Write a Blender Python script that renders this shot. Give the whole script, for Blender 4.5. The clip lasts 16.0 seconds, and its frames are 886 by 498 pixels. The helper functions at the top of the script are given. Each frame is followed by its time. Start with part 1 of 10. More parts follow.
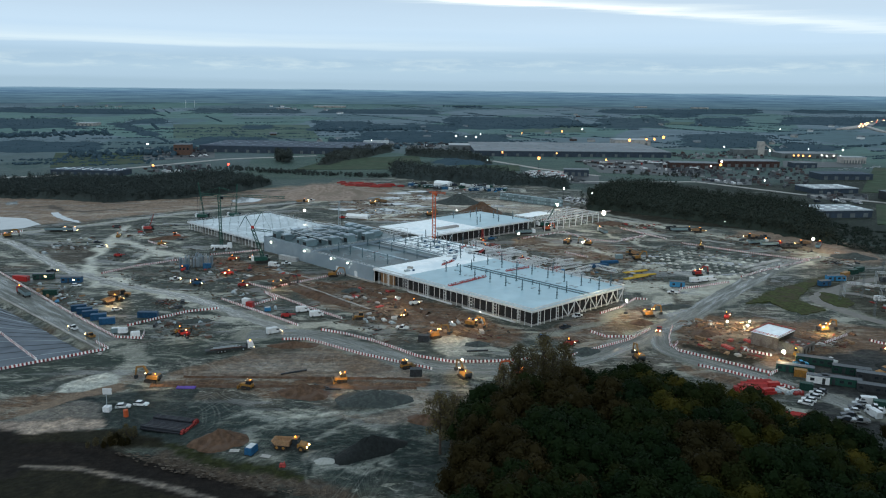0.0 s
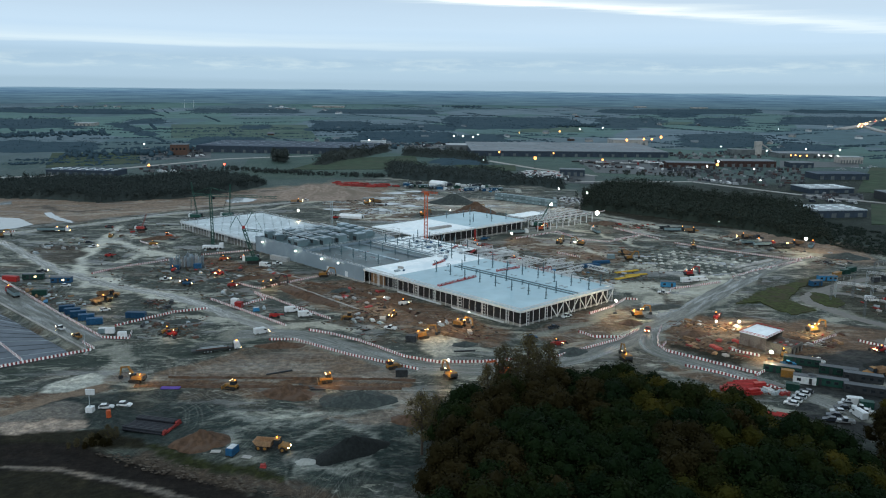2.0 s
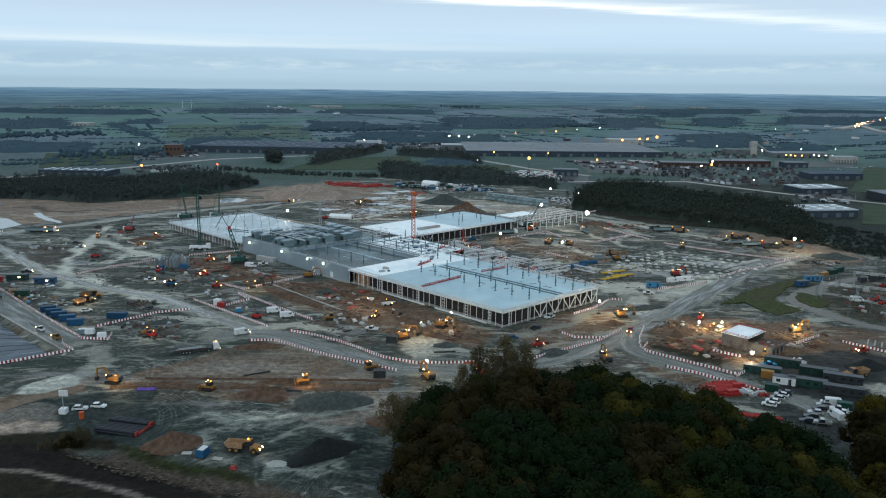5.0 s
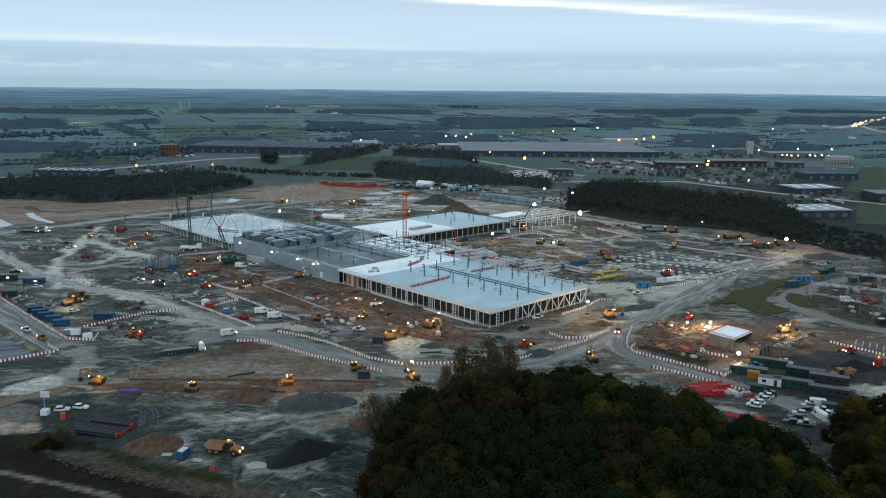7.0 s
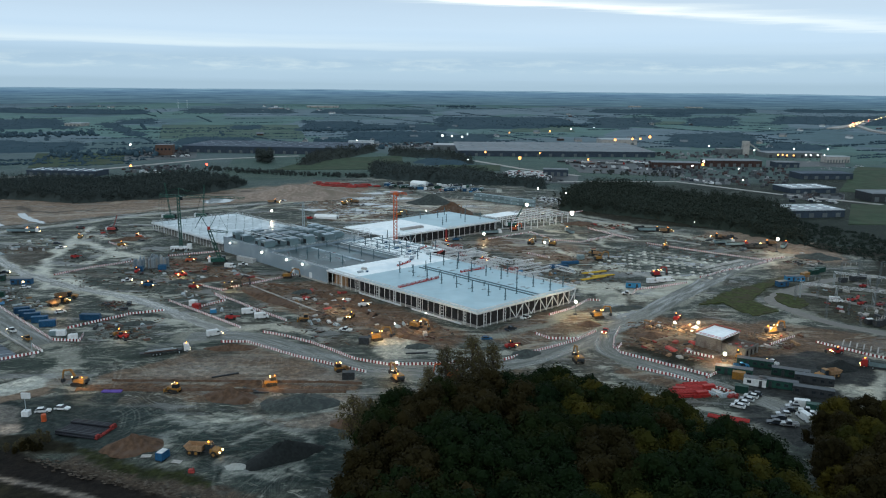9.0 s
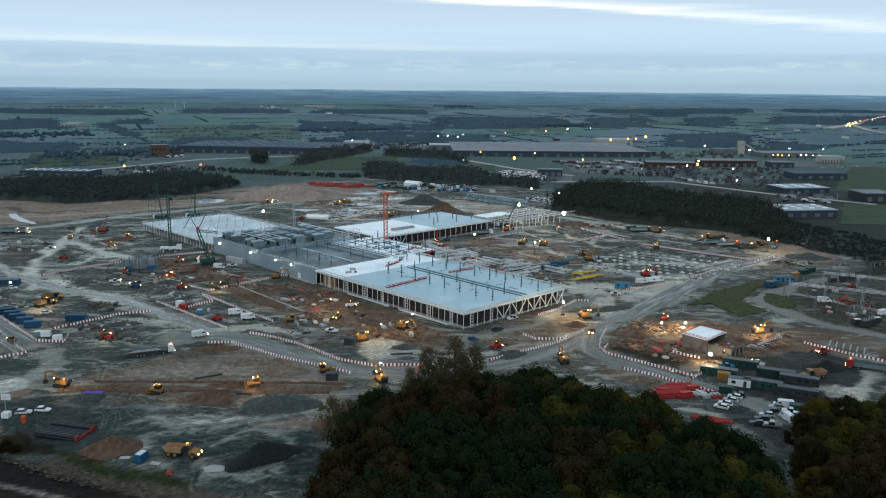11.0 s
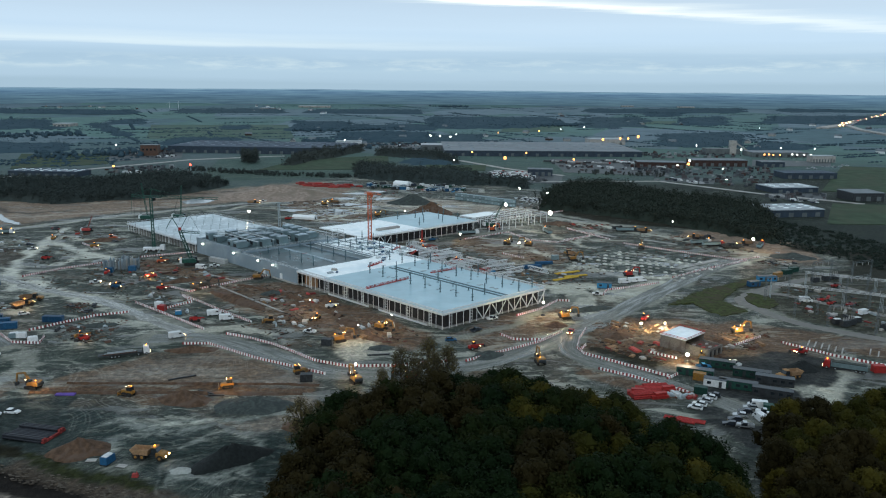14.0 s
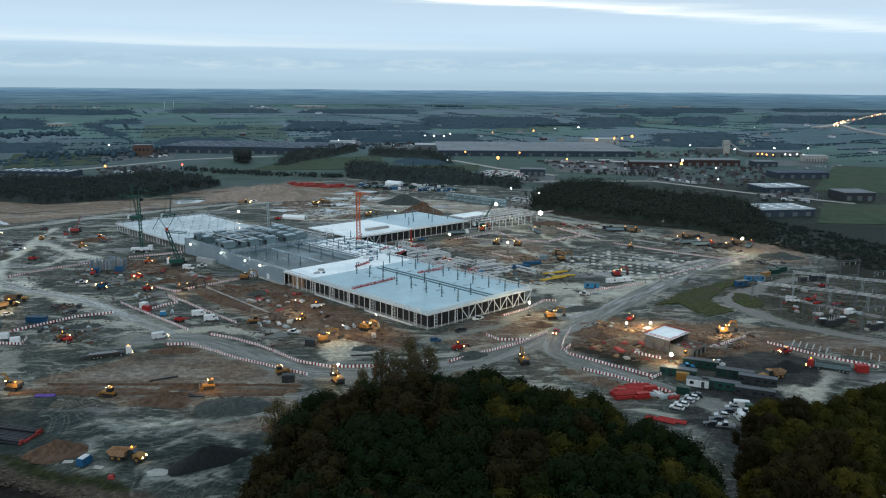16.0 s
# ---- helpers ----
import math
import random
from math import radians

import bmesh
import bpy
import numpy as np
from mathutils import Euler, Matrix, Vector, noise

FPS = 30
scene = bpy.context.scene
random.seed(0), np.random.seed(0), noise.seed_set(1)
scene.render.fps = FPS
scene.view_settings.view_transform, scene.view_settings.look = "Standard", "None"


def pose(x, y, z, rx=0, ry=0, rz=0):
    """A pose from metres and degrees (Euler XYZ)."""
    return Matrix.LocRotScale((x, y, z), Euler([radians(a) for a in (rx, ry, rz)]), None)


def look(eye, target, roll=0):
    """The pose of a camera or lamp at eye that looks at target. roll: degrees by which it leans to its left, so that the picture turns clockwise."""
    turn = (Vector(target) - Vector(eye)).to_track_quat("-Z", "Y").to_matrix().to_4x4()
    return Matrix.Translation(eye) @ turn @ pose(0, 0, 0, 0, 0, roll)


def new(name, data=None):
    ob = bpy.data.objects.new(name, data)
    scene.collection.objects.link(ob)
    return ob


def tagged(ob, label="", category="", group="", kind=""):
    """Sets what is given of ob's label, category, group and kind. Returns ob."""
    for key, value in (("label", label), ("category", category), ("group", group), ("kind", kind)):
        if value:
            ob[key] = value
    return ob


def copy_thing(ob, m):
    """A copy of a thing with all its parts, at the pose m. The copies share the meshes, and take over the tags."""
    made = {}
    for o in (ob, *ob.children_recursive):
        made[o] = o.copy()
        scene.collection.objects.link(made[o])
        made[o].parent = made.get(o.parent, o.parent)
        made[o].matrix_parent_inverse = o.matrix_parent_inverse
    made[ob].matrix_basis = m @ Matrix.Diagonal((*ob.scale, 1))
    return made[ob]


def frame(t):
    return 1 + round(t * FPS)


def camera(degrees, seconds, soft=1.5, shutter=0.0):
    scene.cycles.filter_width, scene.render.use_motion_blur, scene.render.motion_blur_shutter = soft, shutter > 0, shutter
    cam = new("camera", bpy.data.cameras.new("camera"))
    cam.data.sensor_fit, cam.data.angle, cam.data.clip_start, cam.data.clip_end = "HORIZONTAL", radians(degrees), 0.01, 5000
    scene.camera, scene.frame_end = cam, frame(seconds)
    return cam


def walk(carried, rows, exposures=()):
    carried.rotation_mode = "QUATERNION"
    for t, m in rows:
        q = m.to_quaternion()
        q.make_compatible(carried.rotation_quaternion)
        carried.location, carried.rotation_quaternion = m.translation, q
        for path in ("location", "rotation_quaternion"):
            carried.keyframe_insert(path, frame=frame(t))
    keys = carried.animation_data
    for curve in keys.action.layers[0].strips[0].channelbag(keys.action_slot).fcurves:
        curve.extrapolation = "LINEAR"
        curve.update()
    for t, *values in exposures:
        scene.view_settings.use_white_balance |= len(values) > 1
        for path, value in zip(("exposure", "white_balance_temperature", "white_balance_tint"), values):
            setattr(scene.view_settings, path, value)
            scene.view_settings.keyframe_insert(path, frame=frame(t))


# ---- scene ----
cam = camera(59.9, 16.0, soft=1.1)
# seconds, x, y, z, turn, pitch, roll
PATH = [
    (0.0, 2.24, 0.13, 96.03, 1.524, -12.013, 0.618),
    (1.0, 4.68, 0.53, 95.98, 1.538, -12.013, 0.610),
    (2.0, 7.13, 0.95, 95.95, 1.549, -12.013, 0.602),
    (3.0, 9.58, 1.37, 95.94, 1.556, -12.014, 0.594),
    (4.0, 12.03, 1.81, 95.94, 1.558, -12.014, 0.585),
    (5.0, 14.48, 2.26, 95.94, 1.555, -12.015, 0.577),
    (6.0, 16.94, 2.71, 95.96, 1.545, -12.016, 0.569),
    (7.0, 19.40, 3.16, 95.98, 1.528, -12.017, 0.561),
    (8.0, 21.85, 3.62, 96.00, 1.503, -12.018, 0.553),
    (9.0, 24.31, 4.07, 96.03, 1.469, -12.020, 0.544),
    (10.0, 26.77, 4.52, 96.05, 1.425, -12.021, 0.536),
    (11.0, 29.22, 4.96, 96.08, 1.372, -12.023, 0.528),
    (12.0, 31.67, 5.40, 96.09, 1.307, -12.025, 0.520),
    (13.0, 34.12, 5.82, 96.10, 1.230, -12.027, 0.512),
    (14.0, 36.56, 6.23, 96.10, 1.140, -12.030, 0.503),
    (15.0, 39.00, 6.62, 96.08, 1.037, -12.032, 0.495),
    (16.0, 41.43, 6.99, 96.06, 0.919, -12.035, 0.487),
]
walk(cam, [(t, pose(x, y, z, 0, 0, turn) @ pose(0, 0, 0, 90 + pitch, 0, 0) @ pose(0, 0, 0, 0, 0, roll)) for t, x, y, z, turn, pitch, roll in PATH], [(0.0, 0.0, 6330, 2.0), (16.0, 0.0, 6330, 2.0)])

# ---- world and light ----
world = bpy.data.worlds.new("world")
scene.world = world
world.use_nodes = True
wt = world.node_tree
wt.nodes.clear()


def wn(kind, **kw):
    n = wt.nodes.new(kind)
    for k, v in kw.items():
        n.inputs[k].default_value = v
    return n


def ramp(nodes, stops, mode="LINEAR"):
    r = nodes.new("ShaderNodeValToRGB")
    r.color_ramp.interpolation = mode
    e = r.color_ramp.elements
    while len(e) < len(stops):
        e.new(0.5)
    for el, (p, c) in zip(e, stops):
        el.position = p
        el.color = (*c, 1) if len(c) == 3 else c
    return r


SUN_UP, SUN_TURN = radians(14), radians(200)
sky = wt.nodes.new("ShaderNodeTexSky")
sky.sky_type = "NISHITA"
sky.sun_disc = False
sky.sun_elevation, sky.sun_rotation = SUN_UP, SUN_TURN
sky_gain = wt.nodes.new("ShaderNodeMix")
sky_gain.data_type, sky_gain.blend_type = "RGBA", "MULTIPLY"
sky_gain.inputs[0].default_value = 1.0
sky_gain.inputs[7].default_value = (0.06, 0.065, 0.075, 1)
wt.links.new(sky.outputs[0], sky_gain.inputs[6])
coord = wt.nodes.new("ShaderNodeTexCoord")


def sky_noise(scale, size, detail, rough=0.55, dist=0.0):
    """Cloud noise, stretched flat along the horizon."""
    mp = wn("ShaderNodeMapping", Scale=scale)
    wt.links.new(coord.outputs["Generated"], mp.inputs[0])
    t = wn("ShaderNodeTexNoise", Scale=size, Detail=detail, Roughness=rough, Distortion=dist)
    wt.links.new(mp.outputs[0], t.inputs[0])
    return t.outputs[0]


def calc(op, a, b, c=None):
    n = wt.nodes.new("ShaderNodeMath")
    n.operation = op
    for k, v in enumerate((a, b, c)):
        if v is None:
            continue
        if isinstance(v, (int, float)):
            n.inputs[k].default_value = v
        else:
            wt.links.new(v, n.inputs[k])
    return n.outputs[0]


def sky_ramp(value, stops):
    r = ramp(wt.nodes, stops)
    wt.links.new(value, r.inputs[0])
    return r.outputs[0]


def sky_mix(fac, a, b):
    n = wt.nodes.new("ShaderNodeMix")
    n.data_type = "RGBA"
    wt.links.new(fac, n.inputs[0])
    for k, v in ((6, a), (7, b)):
        if isinstance(v, tuple):
            n.inputs[k].default_value = (*v, 1)
        else:
            wt.links.new(v, n.inputs[k])
    return n.outputs[2]


split = wt.nodes.new("ShaderNodeSeparateXYZ")
wt.links.new(coord.outputs["Generated"], split.inputs[0])
east, up = split.outputs[0], split.outputs[2]
layer = sky_noise((1.4, 1.0, 26.0), 1.6, 6.0, 0.55, 0.3)
fine_layer = sky_noise((4.0, 3.0, 90.0), 1.5, 5.0, 0.6, 0.2)
stirred = calc("ADD", up, calc("MULTIPLY_ADD", layer, 0.026, -0.013))
base_sky = sky_ramp(calc("MULTIPLY", stirred, 4.0), [
    (0.0, (0.38, 0.50, 0.63)), (0.032, (0.43, 0.555, 0.70)), (0.08, (0.445, 0.575, 0.72)), (0.125, (0.41, 0.54, 0.70)), (0.16, (0.455, 0.585, 0.75)),
    (0.215, (0.54, 0.67, 0.85)), (0.28, (0.57, 0.69, 0.86)), (0.42, (0.52, 0.62, 0.775)), (0.55, (0.57, 0.655, 0.77)), (1.0, (0.56, 0.655, 0.78))])
# low white layer in the west
west = calc("ADD", calc("MULTIPLY_ADD", fine_layer, 0.012, -0.006), calc("MULTIPLY_ADD", east, 0.006, up))
low_band = sky_ramp(calc("MULTIPLY_ADD", calc("SUBTRACT", west, 0.0440), 40.0, 0.3), [(0.16, (0, 0, 0)), (0.30, (0.55, 0.55, 0.55)), (0.40, (0.62, 0.62, 0.62)), (0.60, (0.3, 0.3, 0.3)), (0.98, (0, 0, 0))])
fade_west = sky_ramp(calc("MULTIPLY_ADD", east, 1.0, 0.5), [(0.2, (1, 1, 1)), (0.62, (0.15, 0.15, 0.15))])
cloud = sky_mix(calc("MULTIPLY", low_band, fade_west), base_sky, (0.80, 0.87, 0.93))
# bright rift that falls away to the east
rift_line = calc("ADD", calc("MULTIPLY", east, 0.0287), calc("MULTIPLY", calc("MULTIPLY", east, east), 0.117))
rift = calc("ADD", calc("SUBTRACT", calc("ADD", up, rift_line), 0.1004), calc("MULTIPLY_ADD", fine_layer, 0.020, -0.010))
glare = sky_ramp(calc("MULTIPLY_ADD", rift, 45.0, 0.3), [(0.10, (0, 0, 0)), (0.26, (0.4, 0.4, 0.4)), (0.36, (0.9, 0.9, 0.9)), (0.46, (1, 1, 1)), (0.66, (0.45, 0.45, 0.45)), (1.0, (0.08, 0.08, 0.08))])
fade_east = sky_ramp(calc("MULTIPLY_ADD", east, 1.0, 0.5), [(0.38, (0, 0, 0)), (0.48, (1, 1, 1)), (0.66, (1, 1, 1)), (0.78, (0.7, 0.7, 0.7)), (0.98, (0.36, 0.36, 0.36))])
cloud = sky_mix(calc("MULTIPLY", glare, fade_east), cloud, (1.05, 1.05, 1.03))
# small puffs above the horizon
puffs = sky_ramp(sky_noise((9.0, 9.0, 60.0), 2.0, 7.0, 0.66), [(0.47, (0, 0, 0)), (0.64, (0.75, 0.75, 0.75))])
puff_zone = sky_ramp(calc("MULTIPLY", up, 20.0), [(0.28, (0, 0, 0)), (0.42, (1, 1, 1)), (0.58, (0.6, 0.6, 0.6)), (0.72, (0, 0, 0))])
cloud = sky_mix(calc("MULTIPLY", puffs, puff_zone), cloud, (0.60, 0.70, 0.79))
both = wt.nodes.new("ShaderNodeMix")
both.data_type = "RGBA"
both.inputs[0].default_value = 0.93
wt.links.new(sky_gain.outputs[2], both.inputs[6])
wt.links.new(cloud, both.inputs[7])
bg = wn("ShaderNodeBackground", Strength=1.14)
wt.links.new(both.outputs[2], bg.inputs[0])
wo = wt.nodes.new("ShaderNodeOutputWorld")
wt.links.new(bg.outputs[0], wo.inputs[0])

sun = new("sun", bpy.data.lights.new("sun", "SUN"))
sun.data.energy, sun.data.angle, sun.data.color = 0.5, radians(25), (1.0, 0.95, 0.9)
sun.matrix_world = look((0, 0, 300), (300 * math.sin(SUN_TURN) * -1, -300 * math.cos(SUN_TURN), 300 - 300 * math.tan(SUN_UP) * 2.2))


# ---- materials ----
def material(name, color, rough=0.8, metal=0.0, vary=0.25, size=0.5, bump=0.0, random_shade=0.0, stain=None, stain_size=0.08, coat=0.0, spec=0.2):
    """A paint or bulk material: grain at one size, stains at another, and a shade of its own per object."""
    m = bpy.data.materials.new(name)
    m.use_nodes = True
    t = m.node_tree
    n, l = t.nodes, t.links
    b = n["Principled BSDF"]
    b.inputs["Roughness"].default_value = rough
    b.inputs["Metallic"].default_value = metal
    b.inputs["Coat Weight"].default_value = coat
    b.inputs["Specular IOR Level"].default_value = spec
    tc = n.new("ShaderNodeTexCoord")
    g = n.new("ShaderNodeTexNoise")
    g.inputs["Scale"].default_value = 1 / size
    g.inputs["Detail"].default_value = 5
    l.new(tc.outputs["Object"], g.inputs[0])
    lo, hi = 1 - vary, 1 + vary
    r = ramp(n, [(0.3, (lo, lo, lo)), (0.7, (hi, hi, hi))])
    l.new(g.outputs[0], r.inputs[0])
    mul = n.new("ShaderNodeMix")
    mul.data_type, mul.blend_type = "RGBA", "MULTIPLY"
    mul.inputs[0].default_value = 1
    mul.inputs[6].default_value = (*color, 1)
    l.new(r.outputs[0], mul.inputs[7])
    out = mul.outputs[2]
    if stain:
        s = n.new("ShaderNodeTexNoise")
        s.inputs["Scale"].default_value = stain_size
        s.inputs["Detail"].default_value = 4
        s.inputs["Distortion"].default_value = 0.8
        l.new(tc.outputs["Object"], s.inputs[0])
        sr = ramp(n, [(0.48, (0, 0, 0)), (0.66, (1, 1, 1))])
        l.new(s.outputs[0], sr.inputs[0])
        mx = n.new("ShaderNodeMix")
        mx.data_type = "RGBA"
        l.new(sr.outputs[0], mx.inputs[0])
        l.new(out, mx.inputs[6])
        mx.inputs[7].default_value = (*stain, 1)
        out = mx.outputs[2]
    if random_shade:
        oi = n.new("ShaderNodeObjectInfo")
        hs = n.new("ShaderNodeHueSaturation")
        mr = n.new("ShaderNodeMapRange")
        mr.inputs[3].default_value, mr.inputs[4].default_value = 1 - random_shade, 1 + random_shade
        l.new(oi.outputs["Random"], mr.inputs[0])
        l.new(mr.outputs[0], hs.inputs["Value"])
        l.new(out, hs.inputs["Color"])
        out = hs.outputs[0]
    l.new(out, b.inputs["Base Color"])
    if bump:
        bp = n.new("ShaderNodeBump")
        bp.inputs["Strength"].default_value = bump
        bp.inputs["Distance"].default_value = size * 0.3
        l.new(g.outputs[0], bp.inputs["Height"])
        l.new(bp.outputs[0], b.inputs["Normal"])
    return m


def glow(name, color, strength):
    m = bpy.data.materials.new(name)
    m.use_nodes = True
    b = m.node_tree.nodes["Principled BSDF"]
    b.inputs["Base Color"].default_value = (*color, 1)
    b.inputs["Emission Color"].default_value = (*color, 1)
    b.inputs["Emission Strength"].default_value = strength
    return m


def leaf_material(name, stops, rough=0.7, own=0.45):
    """Foliage: a colour per leaf clump and a tint per tree."""
    m = bpy.data.materials.new(name)
    m.use_nodes = True
    n, l = m.node_tree.nodes, m.node_tree.links
    b = n["Principled BSDF"]
    b.inputs["Roughness"].default_value = rough
    b.inputs["Specular IOR Level"].default_value = 0.03
    geo = n.new("ShaderNodeNewGeometry")
    oi = n.new("ShaderNodeObjectInfo")
    add = n.new("ShaderNodeMath")
    add.operation = "MULTIPLY_ADD"
    l.new(geo.outputs["Random Per Island"], add.inputs[0])
    add.inputs[1].default_value = own
    mr = n.new("ShaderNodeMath")
    mr.operation = "MULTIPLY"
    mr.inputs[1].default_value = 1 - own
    l.new(oi.outputs["Random"], mr.inputs[0])
    l.new(mr.outputs[0], add.inputs[2])
    r = ramp(n, stops)
    l.new(add.outputs[0], r.inputs[0])
    l.new(r.outputs[0], b.inputs["Base Color"])
    return m


M = {}
M["steel_white"] = material("galvanised_steel", (0.62, 0.64, 0.65), 0.45, 0.2, 0.12, 1.5)
M["steel_grey"] = material("grey_steel", (0.33, 0.38, 0.40), 0.5, 0.3, 0.2, 1.0)
M["roof_steel"] = material("teal_grey_roof_steel", (0.085, 0.135, 0.155), 0.5, 0.2, 0.25, 1.0)
M["steel_dark"] = material("dark_steel", (0.04, 0.045, 0.05), 0.55, 0.3, 0.3, 1.0)
M["clad"] = material("grey_cladding", (0.25, 0.305, 0.345), 0.45, 0.1, 0.08, 3.0, stain=(0.20, 0.255, 0.295), stain_size=0.05)
# Near-black colour standing in for shade inside buildings.
M["inside"] = material("painted_interior_shade", (0.028, 0.028, 0.03), 0.9, 0, 0.3, 2.0)
M["roof_blue"] = material("wet_roof_membrane", (0.28, 0.43, 0.49), 0.32, 0, 0.06, 4.0, stain=(0.36, 0.52, 0.58), stain_size=0.045, spec=0.5)
M["roof_white"] = material("white_roof_membrane", (0.84, 0.89, 0.90), 0.35, 0, 0.10, 2.5, stain=(0.66, 0.76, 0.80), stain_size=0.06, spec=0.5)
M["roof_grey"] = material("grey_roof_deck", (0.36, 0.43, 0.46), 0.35, 0, 0.22, 1.8, stain=(0.58, 0.65, 0.68), stain_size=0.10, spec=0.5)
M["roof_dark"] = material("dark_wet_roof", (0.038, 0.062, 0.068), 0.36, 0, 0.3, 3.0, stain=(0.10, 0.155, 0.17), stain_size=0.06, spec=0.35)
M["unit"] = material("air_unit_metal", (0.18, 0.25, 0.27), 0.45, 0.3, 0.15, 1.0, random_shade=0.25)
M["unit_top"] = material("air_unit_lid", (0.36, 0.43, 0.48), 0.4, 0.2, 0.15, 1.0, random_shade=0.2)
M["green_paint"] = material("green_crane_paint", (0.022, 0.075, 0.06), 0.45, 0, 0.3, 0.8)
M["orange_paint"] = material("orange_crane_paint", (0.42, 0.085, 0.03), 0.5, 0, 0.2, 0.8)
M["yellow"] = material("yellow_machine_paint", (0.25, 0.125, 0.028), 0.45, 0, 0.3, 0.4, stain=(0.16, 0.11, 0.06), stain_size=0.6)
M["red"] = material("red_paint", (0.28, 0.024, 0.022), 0.5, 0, 0.25, 0.6, random_shade=0.2)
M["barrier_red"] = material("red_plastic_barrier", (0.20, 0.04, 0.042), 0.5, 0, 0.25, 0.5, random_shade=0.35)
M["barrier_white"] = material("white_plastic_barrier", (0.78, 0.78, 0.77), 0.5, 0, 0.2, 0.5, random_shade=0.15)
M["blue"] = material("blue_container_paint", (0.014, 0.062, 0.13), 0.5, 0, 0.25, 0.8, random_shade=0.3)
M["sky_blue"] = material("light_blue_paint", (0.035, 0.165, 0.31), 0.5, 0, 0.2, 0.8, random_shade=0.3)
M["green_box"] = material("green_container_paint", (0.012, 0.046, 0.036), 0.5, 0, 0.25, 0.8, random_shade=0.3)
M["white"] = material("white_paint", (0.60, 0.62, 0.63), 0.4, 0, 0.12, 0.6, random_shade=0.08)
M["car_dark"] = material("dark_car_paint", (0.035, 0.045, 0.06), 0.25, 0.3, 0.1, 0.6, random_shade=0.5, coat=0.5)
M["car_silver"] = material("silver_car_paint", (0.42, 0.44, 0.46), 0.3, 0.4, 0.1, 0.6, random_shade=0.2, coat=0.4)
M["glass"] = material("dark_glass", (0.02, 0.025, 0.03), 0.08, 0, 0.1, 1.0, spec=0.5)
M["rubber"] = material("tyre_rubber", (0.025, 0.024, 0.023), 0.85, 0, 0.3, 0.2)
M["pipe_black"] = material("black_plastic_pipe", (0.018, 0.02, 0.026), 0.4, 0, 0.2, 1.0)
M["pipe_yellow"] = material("yellow_plastic_pipe", (0.42, 0.28, 0.03), 0.45, 0, 0.25, 1.0)
M["concrete"] = material("pale_concrete", (0.34, 0.33, 0.31), 0.85, 0, 0.2, 0.8, 0.2, stain=(0.22, 0.21, 0.20), stain_size=0.15)
M["timber"] = material("sawn_timber", (0.22, 0.135, 0.075), 0.8, 0, 0.3, 0.5, random_shade=0.3)
M["rust"] = material("rusty_steel", (0.10, 0.062, 0.048), 0.75, 0.3, 0.4, 0.5, random_shade=0.3)
M["tarp"] = material("white_tent_fabric", (0.72, 0.74, 0.75), 0.6, 0, 0.08, 2.0)
M["soil_brown"] = material("brown_spoil", (0.080, 0.049, 0.031), 0.95, 0, 0.4, 1.5, 0.6, stain=(0.10, 0.07, 0.055), stain_size=0.2)
M["soil_grey"] = material("grey_gravel", (0.046, 0.055, 0.052), 0.9, 0, 0.4, 1.2, 0.8, stain=(0.034, 0.042, 0.041), stain_size=0.2)
M["soil_dark"] = material("dark_crushed_stone", (0.012, 0.015, 0.015), 0.9, 0, 0.35, 0.8, 0.6)
M["soil_tan"] = material("tan_topsoil", (0.24, 0.19, 0.155), 0.95, 0, 0.3, 2.5, 0.6, stain=(0.17, 0.14, 0.11), stain_size=0.05)
M["sand"] = material("pale_sand", (0.30, 0.31, 0.29), 0.9, 0, 0.15, 0.8, 0.4)
M["shed_blue"] = material("blue_grey_shed_cladding", (0.03, 0.045, 0.065), 0.5, 0, 0.2, 4.0)
M["shed_grey"] = material("grey_shed_cladding", (0.10, 0.115, 0.12), 0.6, 0, 0.2, 5.0)
M["shed_roof"] = material("pale_shed_roof", (0.30, 0.33, 0.35), 0.55, 0, 0.15, 6.0, stain=(0.22, 0.25, 0.27), stain_size=0.03)
M["shed_roof_dark"] = material("grey_shed_roof", (0.13, 0.15, 0.165), 0.6, 0, 0.2, 8.0, stain=(0.17, 0.19, 0.21), stain_size=0.02)
M["old_brick"] = material("dark_works_brick", (0.050, 0.030, 0.027), 0.9, 0, 0.3, 3.0)
M["rooflight_dull"] = material("dull_rooflights", (0.20, 0.245, 0.28), 0.5, 0, 0.2, 3.0)
M["shed_roof_navy"] = material("navy_shed_roof", (0.034, 0.052, 0.080), 0.7, 0, 0.25, 7.0, stain=(0.06, 0.085, 0.115), stain_size=0.03)
M["brick"] = material("red_brick_wall", (0.055, 0.033, 0.029), 0.85, 0, 0.3, 2.0)
M["bark"] = material("dark_bark", (0.06, 0.05, 0.042), 0.9, 0, 0.4, 0.4, 0.5)
M["lamp_white"] = glow("white_floodlight", (1.0, 0.93, 0.80), 25)
M["lamp_warm"] = glow("sodium_lamp", (1.0, 0.42, 0.12), 3.0)
M["head"] = glow("headlight", (1.0, 0.62, 0.26), 12)
M["beacon"] = glow("amber_beacon", (1.0, 0.30, 0.03), 6)
M["tail"] = glow("red_tail_light", (1.0, 0.06, 0.03), 10)
M["window_lit"] = glow("lit_window", (1.0, 0.75, 0.42), 3.0)
M["leaf_dark"] = leaf_material("dark_green_leaves", [(0.0, (0.0042, 0.0098, 0.0036)), (0.45, (0.0066, 0.0135, 0.0042)), (0.75, (0.0100, 0.0152, 0.0040)), (1.0, (0.014, 0.0155, 0.0042))], own=0.25)
